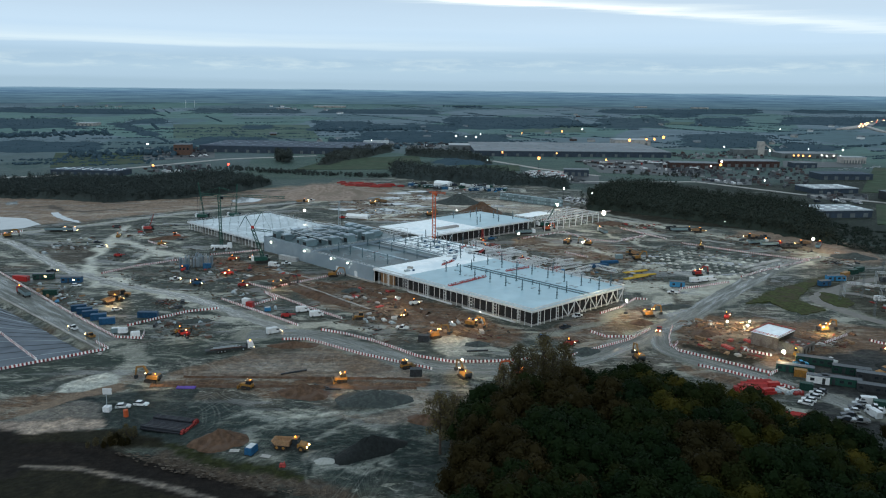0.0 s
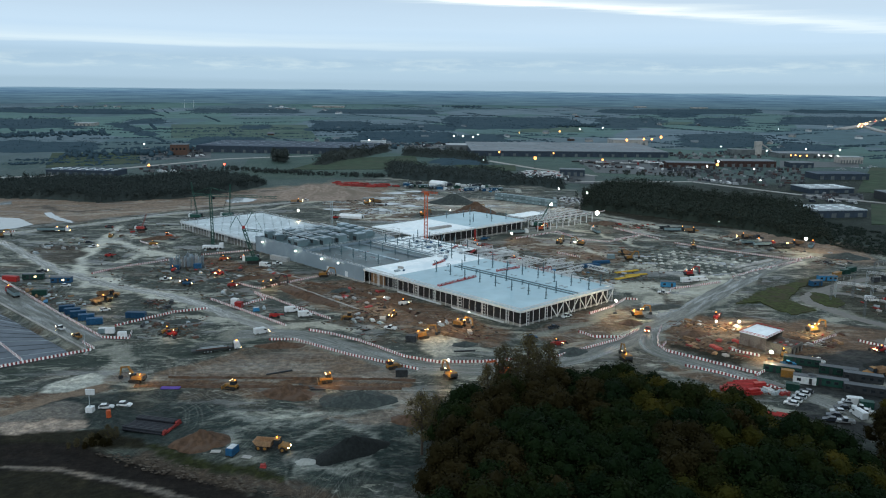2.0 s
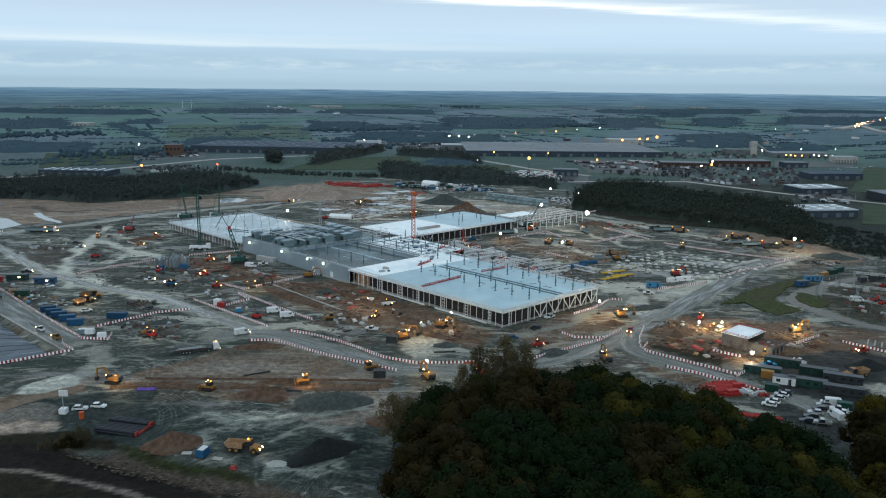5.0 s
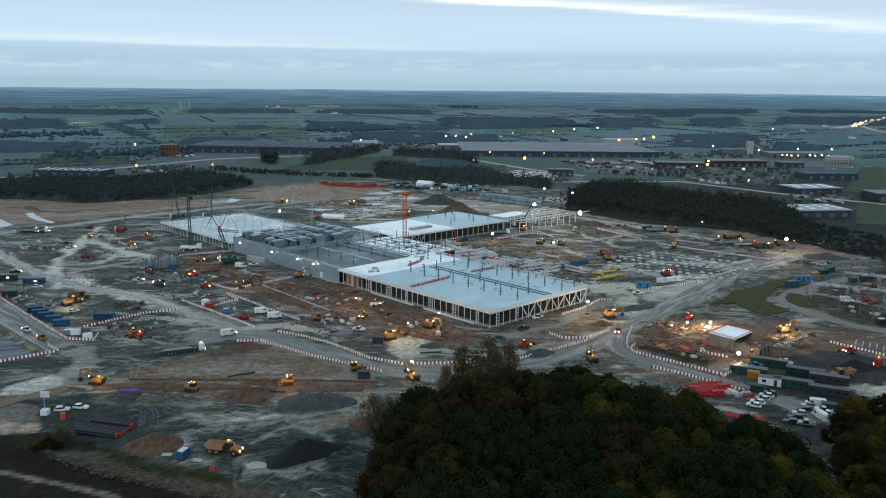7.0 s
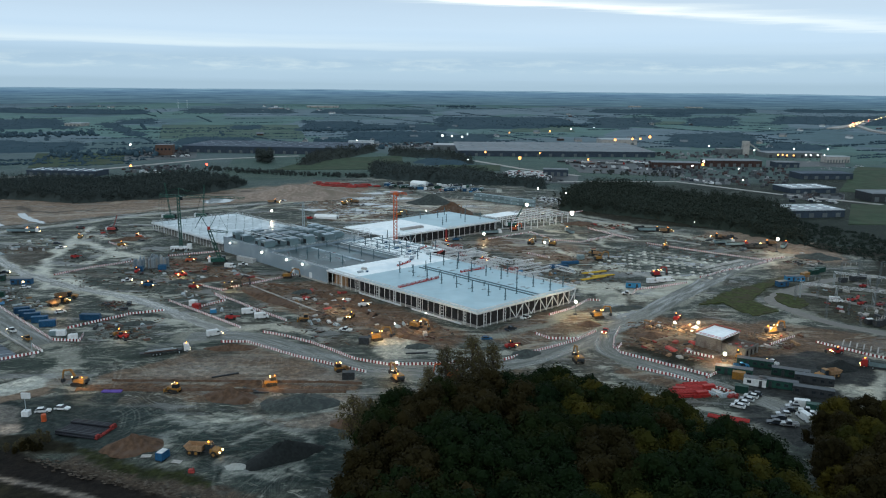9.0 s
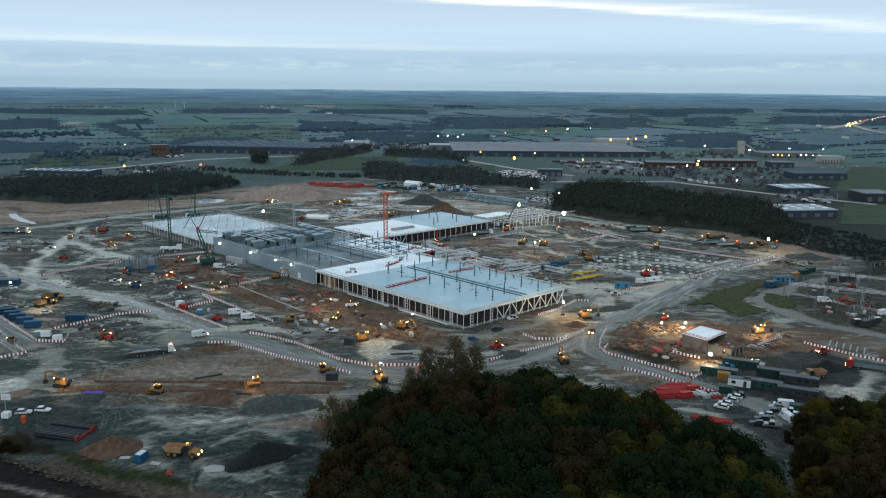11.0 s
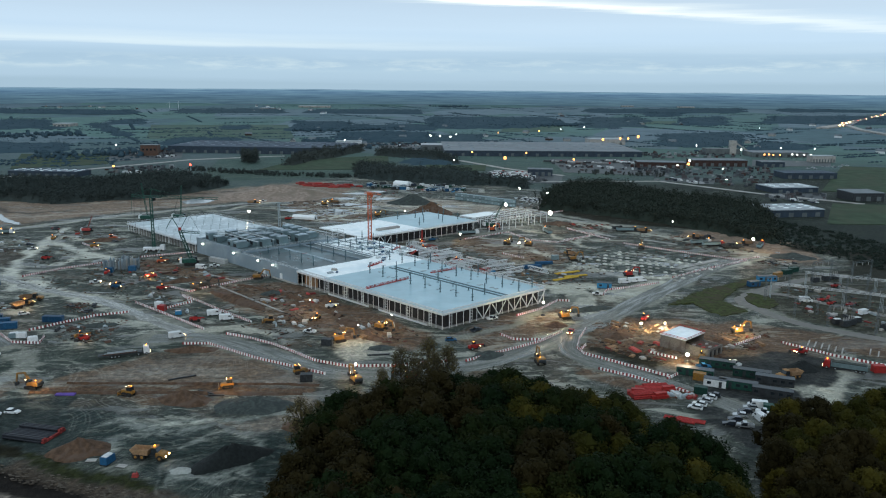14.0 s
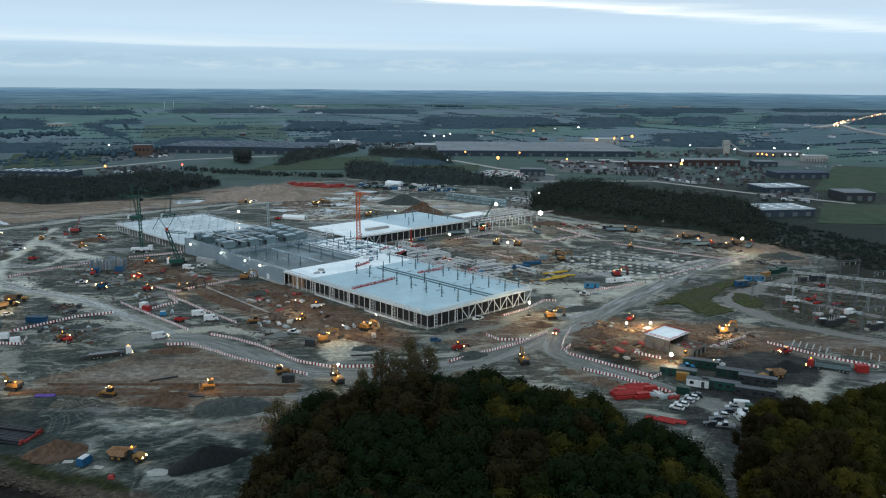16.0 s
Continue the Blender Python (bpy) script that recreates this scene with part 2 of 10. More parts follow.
M["leaf_olive"] = leaf_material("olive_leaves", [(0.0, (0.013, 0.016, 0.0032)), (0.5, (0.027, 0.027, 0.005)), (1.0, (0.052, 0.043, 0.0075))], own=0.25)
M["leaf_brown"] = leaf_material("brown_autumn_leaves", [(0.0, (0.010, 0.0092, 0.0034)), (0.5, (0.0165, 0.0138, 0.005)), (1.0, (0.025, 0.0195, 0.007))], own=0.25)
M["leaf_bare"] = leaf_material("thin_autumn_leaves", [(0.0, (0.05, 0.044, 0.022)), (0.5, (0.070, 0.060, 0.028)), (1.0, (0.092, 0.076, 0.036))], own=0.25)
M["cabin_roof"] = material("dark_cabin_roof", (0.045, 0.055, 0.066), 0.4, 0, 0.25, 1.5, random_shade=0.3)
M["wrap"] = material("dusty_white_wrapping", (0.36, 0.37, 0.37), 0.6, 0, 0.25, 0.6, random_shade=0.4)
M["old_red"] = material("faded_red_steel", (0.24, 0.038, 0.034), 0.7, 0, 0.3, 0.5, random_shade=0.4)
# Blue haze is put into the leaf colours of the plain's woods.
M["leaf_plain"] = leaf_material("hazed_plain_woodland", [(0.0, (0.040, 0.068, 0.088)), (0.5, (0.045, 0.074, 0.094)), (1.0, (0.052, 0.080, 0.096))], 0.9, 0.3)
M["leaf_belt"] = leaf_material("dark_woodland_belt", [(0.0, (0.021, 0.031, 0.028)), (0.5, (0.029, 0.038, 0.031)), (1.0, (0.039, 0.043, 0.034))], 0.9, 0.5)
# Lifted slightly towards haze in its base colour.
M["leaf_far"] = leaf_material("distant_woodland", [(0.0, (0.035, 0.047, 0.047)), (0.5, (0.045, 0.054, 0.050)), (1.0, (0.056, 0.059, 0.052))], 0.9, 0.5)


def ground_material():
    m = bpy.data.materials.new("site_ground")
    m.use_nodes = True
    n, l = m.node_tree.nodes, m.node_tree.links
    b = n["Principled BSDF"]
    tc = n.new("ShaderNodeTexCoord")
    col = n.new("ShaderNodeAttribute")
    col.attribute_name = "soil"
    zone = n.new("ShaderNodeAttribute")
    zone.attribute_name = "zone"
    sep = n.new("ShaderNodeSeparateColor")
    l.new(zone.outputs["Color"], sep.inputs[0])

    def tex(scale, detail=6, rough=0.6, dist=0.0, stretch=None):
        t = n.new("ShaderNodeTexNoise")
        t.inputs["Scale"].default_value = scale
        t.inputs["Detail"].default_value = detail
        t.inputs["Roughness"].default_value = rough
        t.inputs["Distortion"].default_value = dist
        if stretch:
            mp = n.new("ShaderNodeMapping")
            mp.inputs["Rotation"].default_value = (0, 0, stretch[0])
            mp.inputs["Scale"].default_value = (stretch[1], stretch[2], 1)
            l.new(tc.outputs["Object"], mp.inputs[0])
            l.new(mp.outputs[0], t.inputs[0])
        else:
            l.new(tc.outputs["Object"], t.inputs[0])
        return t

    def mix(fac, a, bb, blend="MIX"):
        x = n.new("ShaderNodeMix")
        x.data_type, x.blend_type = "RGBA", blend
        for k, v in ((0, fac), (6, a), (7, bb)):
            if isinstance(v, (int, float)):
                x.inputs[k].default_value = v
            elif isinstance(v, tuple):
                x.inputs[k].default_value = (*v, 1)
            else:
                l.new(v, x.inputs[k])
        return x.outputs[2]

    def math_node(op, a, bb):
        x = n.new("ShaderNodeMath")
        x.operation = op
        x.use_clamp = True
        for k, v in ((0, a), (1, bb)):
            if isinstance(v, (int, float)):
                x.inputs[k].default_value = v
            else:
                l.new(v, x.inputs[k])
        return x.outputs[0]

    fine = ramp(n, [(0.32, (0.45, 0.45, 0.45)), (0.5, (0.95, 0.95, 0.95)), (0.68, (1.75, 1.70, 1.62))])
    l.new(tex(0.42, 9, 0.72, 0.3).outputs[0], fine.inputs[0])
    patch = ramp(n, [(0.3, (0.80, 0.83, 0.85)), (0.5, (1, 1, 1)), (0.7, (1.22, 1.15, 1.08))])
    l.new(tex(0.06, 6, 0.6, 0.6).outputs[0], patch.inputs[0])
    rough_part = math_node("SUBTRACT", 1.0, zone.outputs["Alpha"])
    grain = mix(math_node("ADD", rough_part, 0.15), (1.0, 1.0, 1.0), mix(1.0, fine.outputs[0], patch.outputs[0], "MULTIPLY"))
    c = mix(1.0, col.outputs["Color"], grain, "MULTIPLY")
    fine2 = ramp(n, [(0.3, (0.75, 0.75, 0.75)), (0.7, (1.25, 1.25, 1.25))])
    l.new(tex(1.1, 6, 0.7).outputs[0], fine2.inputs[0])
    # wheel ruts
    rut = ramp(n, [(0.42, (0.8, 0.8, 0.8)), (0.5, (1.0, 1.0, 1.0)), (0.62, (1.18, 1.17, 1.15))])
    l.new(tex(0.16, 7, 0.7, 1.8, (radians(38), 0.35, 1.6)).outputs[0], rut.inputs[0])
    c = mix(sep.outputs[1], c, mix(1.0, c, rut.outputs[0], "MULTIPLY"))
    # curving wheel tracks in nested sweeps, pale crests beside dark hollows
    worn = ramp(n, [(0.42, (0, 0, 0)), (0.56, (1, 1, 1))])
    l.new(tex(0.03, 5, 0.6).outputs[0], worn.inputs[0])
    gaps = ramp(n, [(0.36, (0, 0, 0)), (0.60, (1, 1, 1))])
    l.new(tex(0.22, 6, 0.7).outputs[0], gaps.inputs[0])
    for size, turns, width, strength in ((0.011, 44, 0.16, 0.50), (0.019, 62, 0.2, 0.34)):
        way = n.new("ShaderNodeMath")
        way.operation = "MULTIPLY"
        l.new(tex(size, 2.6, 0.42, 0.7).outputs[0], way.inputs[0])
        way.inputs[1].default_value = turns
        part_of = n.new("ShaderNodeMath")
        part_of.operation = "FRACT"
        l.new(way.outputs[0], part_of.inputs[0])
        crest = ramp(n, [(0.0, (0, 0, 0)), (width * 0.5, (1, 1, 1)), (width, (0, 0, 0)), (width * 1.6, (0, 0, 0)), (width * 2.1, (0.85, 0.85, 0.85)), (width * 2.6, (0, 0, 0))])
        l.new(part_of.outputs[0], crest.inputs[0])
        hollow = ramp(n, [(width, (1, 1, 1)), (width * 1.3, (0.55, 0.57, 0.58)), (width * 1.6, (1, 1, 1)), (width * 2.6, (1, 1, 1)), (width * 3.1, (0.66, 0.67, 0.68)), (width * 4.0, (1, 1, 1))])
        l.new(part_of.outputs[0], hollow.inputs[0])
        where = math_node("MULTIPLY", math_node("MULTIPLY", sep.outputs[1], worn.outputs[0]), gaps.outputs[0])
        c = mix(where, c, mix(1.0, c, hollow.outputs[0], "MULTIPLY"))
        c = mix(math_node("MULTIPLY", math_node("MULTIPLY", where, crest.outputs[0]), strength), c, (0.40, 0.40, 0.36))
    # drying pale silt, in broad films and in thin streaks
    silt = ramp(n, [(0.53, (0, 0, 0)), (0.60, (1, 1, 1))])
    l.new(tex(0.065, 11, 0.75, 0.7, (radians(-30), 0.6, 1.5)).outputs[0], silt.inputs[0])
    streak = ramp(n, [(0.565, (0, 0, 0)), (0.62, (0.75, 0.75, 0.75))])
    l.new(tex(0.24, 10, 0.74, 0.9, (radians(18), 0.6, 1.5)).outputs[0], streak.inputs[0])
    film = n.new("ShaderNodeMath")
    film.operation = "MAXIMUM"
    l.new(silt.outputs[0], film.inputs[0])
    l.new(streak.outputs[0], film.inputs[1])
    pale = math_node("MULTIPLY", film.outputs[0], sep.outputs[0])
    c = mix(pale, c, (0.53, 0.53, 0.45))
    c = mix(1.0, c, fine2.outputs[0], "MULTIPLY")
    # standing water
    pool = ramp(n, [(0.560, (0, 0, 0)), (0.578, (1, 1, 1))])
    l.new(tex(0.055, 8, 0.66, 0.6, (radians(25), 0.5, 1.4)).outputs[0], pool.inputs[0])
    wet = math_node("MULTIPLY", pool.outputs[0], sep.outputs[0])
    c = mix(wet, c, (0.085, 0.09, 0.088))
    # fields outside the site, their crop colours blued to paint in haze
    cell = n.new("ShaderNodeTexVoronoi")
    cell.inputs["Scale"].default_value = 0.0042
    cell.distance = "MANHATTAN"
    mp = n.new("ShaderNodeMapping")
    mp.inputs["Rotation"].default_value = (0, 0, radians(28))
    mp.inputs["Scale"].default_value = (1.0, 0.7, 0)
    l.new(tc.outputs["Object"], mp.inputs[0])
    l.new(mp.outputs[0], cell.inputs[0])
    shade = n.new("ShaderNodeSeparateColor")
    l.new(cell.outputs["Color"], shade.inputs[0])
    hazed_crop = ramp(n, [(0.0, (0.082, 0.140, 0.138)), (0.22, (0.112, 0.156, 0.183)), (0.40, (0.090, 0.156, 0.146)), (0.58, (0.120, 0.165, 0.194)),
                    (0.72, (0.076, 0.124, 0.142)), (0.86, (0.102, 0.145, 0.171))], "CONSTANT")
    l.new(shade.outputs[0], hazed_crop.inputs[0])
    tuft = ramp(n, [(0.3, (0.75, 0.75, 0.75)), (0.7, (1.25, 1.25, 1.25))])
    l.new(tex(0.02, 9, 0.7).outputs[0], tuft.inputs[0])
    field = mix(1.0, hazed_crop.outputs[0], tuft.outputs[0], "MULTIPLY")
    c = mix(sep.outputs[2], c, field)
    l.new(c, b.inputs["Base Color"])
    # damp soil shines in patches, pools are mirrors
    damp = ramp(n, [(0.40, (0, 0, 0)), (0.62, (1, 1, 1))])
    l.new(tex(0.12, 7, 0.66, 0.5).outputs[0], damp.inputs[0])
    moist = math_node("MULTIPLY", damp.outputs[0], sep.outputs[0])
    shine = n.new("ShaderNodeMath")
    shine.operation = "MAXIMUM"
    l.new(math_node("MULTIPLY", moist, 0.42), shine.inputs[0])
    l.new(wet, shine.inputs[1])
    r1 = n.new("ShaderNodeMapRange")
    r1.inputs[3].default_value, r1.inputs[4].default_value = 0.78, 0.06
    l.new(shine.outputs[0], r1.inputs[0])
    l.new(r1.outputs[0], b.inputs["Roughness"])
    r2 = n.new("ShaderNodeMapRange")
    r2.inputs[3].default_value, r2.inputs[4].default_value = 0.06, 0.5
    l.new(shine.outputs[0], r2.inputs[0])
    l.new(r2.outputs[0], b.inputs["Specular IOR Level"])
    bp = n.new("ShaderNodeBump")
    bp.inputs["Strength"].default_value = 0.5
    bp.inputs["Distance"].default_value = 0.6
    keep = math_node("SUBTRACT", 1.0, wet)
    hgt = n.new("ShaderNodeMath")
    hgt.operation = "MULTIPLY"
    l.new(tex(0.5, 6, 0.6).outputs[0], hgt.inputs[0])
    l.new(keep, hgt.inputs[1])
    l.new(hgt.outputs[0], bp.inputs["Height"])
    l.new(bp.outputs[0], b.inputs["Normal"])
    return m


M["ground"] = ground_material()


# ---- building kit ----
class Shape:
    """Collects boxes, bars and tubes into one mesh."""

    def __init__(self):
        self.v, self.f = [], []

    def add(self, verts, faces):
        k = len(self.v)
        self.v += [tuple(p) for p in verts]
        self.f += [tuple(k + i for i in q) for q in faces]
        return self

    def box(self, x, y, z, sx, sy, sz, turn=0.0, top=1.0, topy=None):
        """A box centred at x, y that stands on z; top: how far it narrows upwards."""
        c, s = math.cos(radians(turn)), math.sin(radians(turn))
        topy = top if topy is None else topy
        vs = []
        for zz, kx, ky in ((z, 1, 1), (z + sz, top, topy)):
            for dx, dy in ((-1, -1), (1, -1), (1, 1), (-1, 1)):
                px, py = dx * sx / 2 * kx, dy * sy / 2 * ky
                vs.append((x + px * c - py * s, y + px * s + py * c, zz))
        return self.add(vs, [(3, 2, 1, 0), (4, 5, 6, 7), (0, 1, 5, 4), (1, 2, 6, 5), (2, 3, 7, 6), (3, 0, 4, 7)])

    def bar(self, p, q, w, h=None):
        """A square bar from p to q."""
        p, q = Vector(p), Vector(q)
        d = (q - p).normalized()
        side = d.cross(Vector((0, 0, 1)))
        side = side.normalized() if side.length > 1e-4 else Vector((1, 0, 0))
        up = side.cross(d)
        h = w if h is None else h
        vs = [o + side * (a * w / 2) + up * (b * h / 2) for o in (p, q) for a, b in ((-1, -1), (1, -1), (1, 1), (-1, 1))]
        return self.add(vs, [(0, 1, 2, 3), (7, 6, 5, 4), (4, 5, 1, 0), (5, 6, 2, 1), (6, 7, 3, 2), (7, 4, 0, 3)])

    def tube(self, p, q, r, n=8, r2=None):
        p, q = Vector(p), Vector(q)
        d = (q - p).normalized()
        side = d.cross(Vector((0, 0, 1)))
        side = side.normalized() if side.length > 1e-4 else Vector((1, 0, 0))
        up = side.cross(d)
        r2 = r if r2 is None else r2
        vs = [o + (side * math.cos(a) + up * math.sin(a)) * rr for o, rr in ((p, r), (q, r2)) for a in [2 * math.pi * i / n for i in range(n)]]
        fs = [(i, (i + 1) % n, n + (i + 1) % n, n + i) for i in range(n)] + [tuple(range(n - 1, -1, -1)), tuple(range(n, 2 * n))]
        return self.add(vs, fs)

    def prism(self, profile, y0, y1):
        """A profile of (x, z) points, drawn out from y0 to y1."""
        n = len(profile)
        vs = [(x, y, z) for y in (y0, y1) for x, z in profile]
        return self.add(vs, [tuple(range(n)), tuple(range(2 * n - 1, n - 1, -1))] + [((i + 1) % n, i, n + i, n + (i + 1) % n) for i in range(n)])

    def ball(self, x, y, z, r):
        vs, fs, n = [(x, y, z - r)], [], 6
        for k in (-0.5, 0.5):
            for i in range(n):
                a = 2 * math.pi * (i + k) / n
                vs.append((x + r * 0.87 * math.cos(a), y + r * 0.87 * math.sin(a), z + k * r))
        vs.append((x, y, z + r))
        for i in range(n):
            j = (i + 1) % n
            fs += [(0, 1 + j, 1 + i), (1 + i, 1 + j, 7 + j, 7 + i), (13, 7 + i, 7 + j)]
        return self.add(vs, fs)

    def truss(self, p, q, depth, w=0.25, step=3.0, drop=(0, 0, -1)):
        """A flat lattice girder from p to q, its lower chord depth away."""
        p, q, dn = Vector(p), Vector(q), Vector(drop) * depth
        n = max(2, int((q - p).length / step))
        self.bar(p, q, w)
        self.bar(p + dn, q + dn, w)
        for i in range(n):
            a, b = p.lerp(q, i / n), p.lerp(q, (i + 1) / n)
            self.bar(a, b + dn, w * 0.6) if i % 2 else self.bar(a + dn, b, w * 0.6)
        return self

    def mesh(self, name, mat):
        me = bpy.data.meshes.new(name)
        me.from_pydata(self.v, [], self.f)
        me.materials.append(mat)
        return me


def part(name, shape, mat, parent, label="", at=None):
    me = shape if isinstance(shape, bpy.types.Mesh) else shape.mesh(name, mat)
    ob = new(name, me)
    ob.parent = parent
    if at is not None:
        ob.matrix_basis = at
    return tagged(ob, label)


def thing(name, label, category, at=None, group="", kind=""):
    ob = new(name)
    ob.empty_display_size = 0.5
    if at is not None:
        ob.matrix_basis = at
    return tagged(ob, label, category, group, kind)


def solo(name, shape, mat, label, category, at=None, group="", kind=""):
    ob = new(name, shape if isinstance(shape, bpy.types.Mesh) else shape.mesh(name, mat))
    if at is not None:
        ob.matrix_basis = at
    return tagged(ob, label, category, group, kind)


def put(x, y, turn=0.0, z=0.0):
    return pose(x, y, z, 0, 0, turn)


# ---- ground ----
def lines(lo, hi, fine_lo, fine_hi, step, grow=1.16):
    mid = list(np.arange(fine_lo, fine_hi + 0.1, step))
    d, a = step, fine_lo
    left = []
    while a > lo:
        d *= grow
        a -= d
        left.append(max(a, lo))
    d, a = step, mid[-1]
    right = []
    while a < hi:
        d *= grow
        a += d
        right.append(min(a, hi))
    return np.array(left[::-1] + mid + right)


def poly_depth(px, py, poly):
    """Signed distance to a polygon's rim, positive inside."""
    poly = np.array(poly, float)
    best = np.full(px.shape, 1e9)
    inside = np.zeros(px.shape, bool)
    for i in range(len(poly)):
        (ax, ay), (bx, by) = poly[i], poly[(i + 1) % len(poly)]
        ex, ey = bx - ax, by - ay
        k = np.clip(((px - ax) * ex + (py - ay) * ey) / (ex * ex + ey * ey + 1e-9), 0, 1)
        best = np.minimum(best, np.hypot(px - ax - k * ex, py - ay - k * ey))
        with np.errstate(divide="ignore", invalid="ignore"):
            cross = ((ay > py) != (by > py)) & (px < (bx - ax) * (py - ay) / (by - ay + 1e-12) + ax)
        inside ^= cross
    return np.where(inside, best, -best)


def line_depth(px, py, pts, width):
    best = np.full(px.shape, 1e9)
    for (ax, ay), (bx, by) in zip(pts[:-1], pts[1:]):
        ex, ey = bx - ax, by - ay
        k = np.clip(((px - ax) * ex + (py - ay) * ey) / (ex * ex + ey * ey + 1e-9), 0, 1)
        best = np.minimum(best, np.hypot(px - ax - k * ex, py - ay - k * ey))
    return width / 2 - best


GRAVEL, WETROAD, PALE, ROAD = (0.039, 0.048, 0.042), (0.030, 0.041, 0.034), (0.34, 0.335, 0.28), (0.178, 0.182, 0.155)
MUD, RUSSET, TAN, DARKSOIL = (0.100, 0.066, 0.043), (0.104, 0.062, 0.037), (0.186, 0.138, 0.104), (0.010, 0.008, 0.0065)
GRASS, ROCKY, VERGE = (0.032, 0.042, 0.012), (0.165, 0.140, 0.115), (0.014, 0.0135, 0.008)
STONY, BANK_GRASS, SWIRL = (0.060, 0.047, 0.036), (0.020, 0.024, 0.008), (0.19, 0.205, 0.185)
# Pale tracks, and painted sky shine on wet ground.
TRACK_SHEEN = (0.48, 0.48, 0.42)
SITE = [(-900, 560), (-380, 650), (-205, 690), (-130, 760), (-60, 830), (60, 800), (115, 720), (122, 640), (205, 566), (262, 480),
        (340, 440), (520, 330), (300, 150), (120, 160), (0, 120), (-21.3, 169.3), (-56.7, 186.6), (-86.7, 196.9), (-124.8, 193.5), (-330, 190), (-900, 230)]
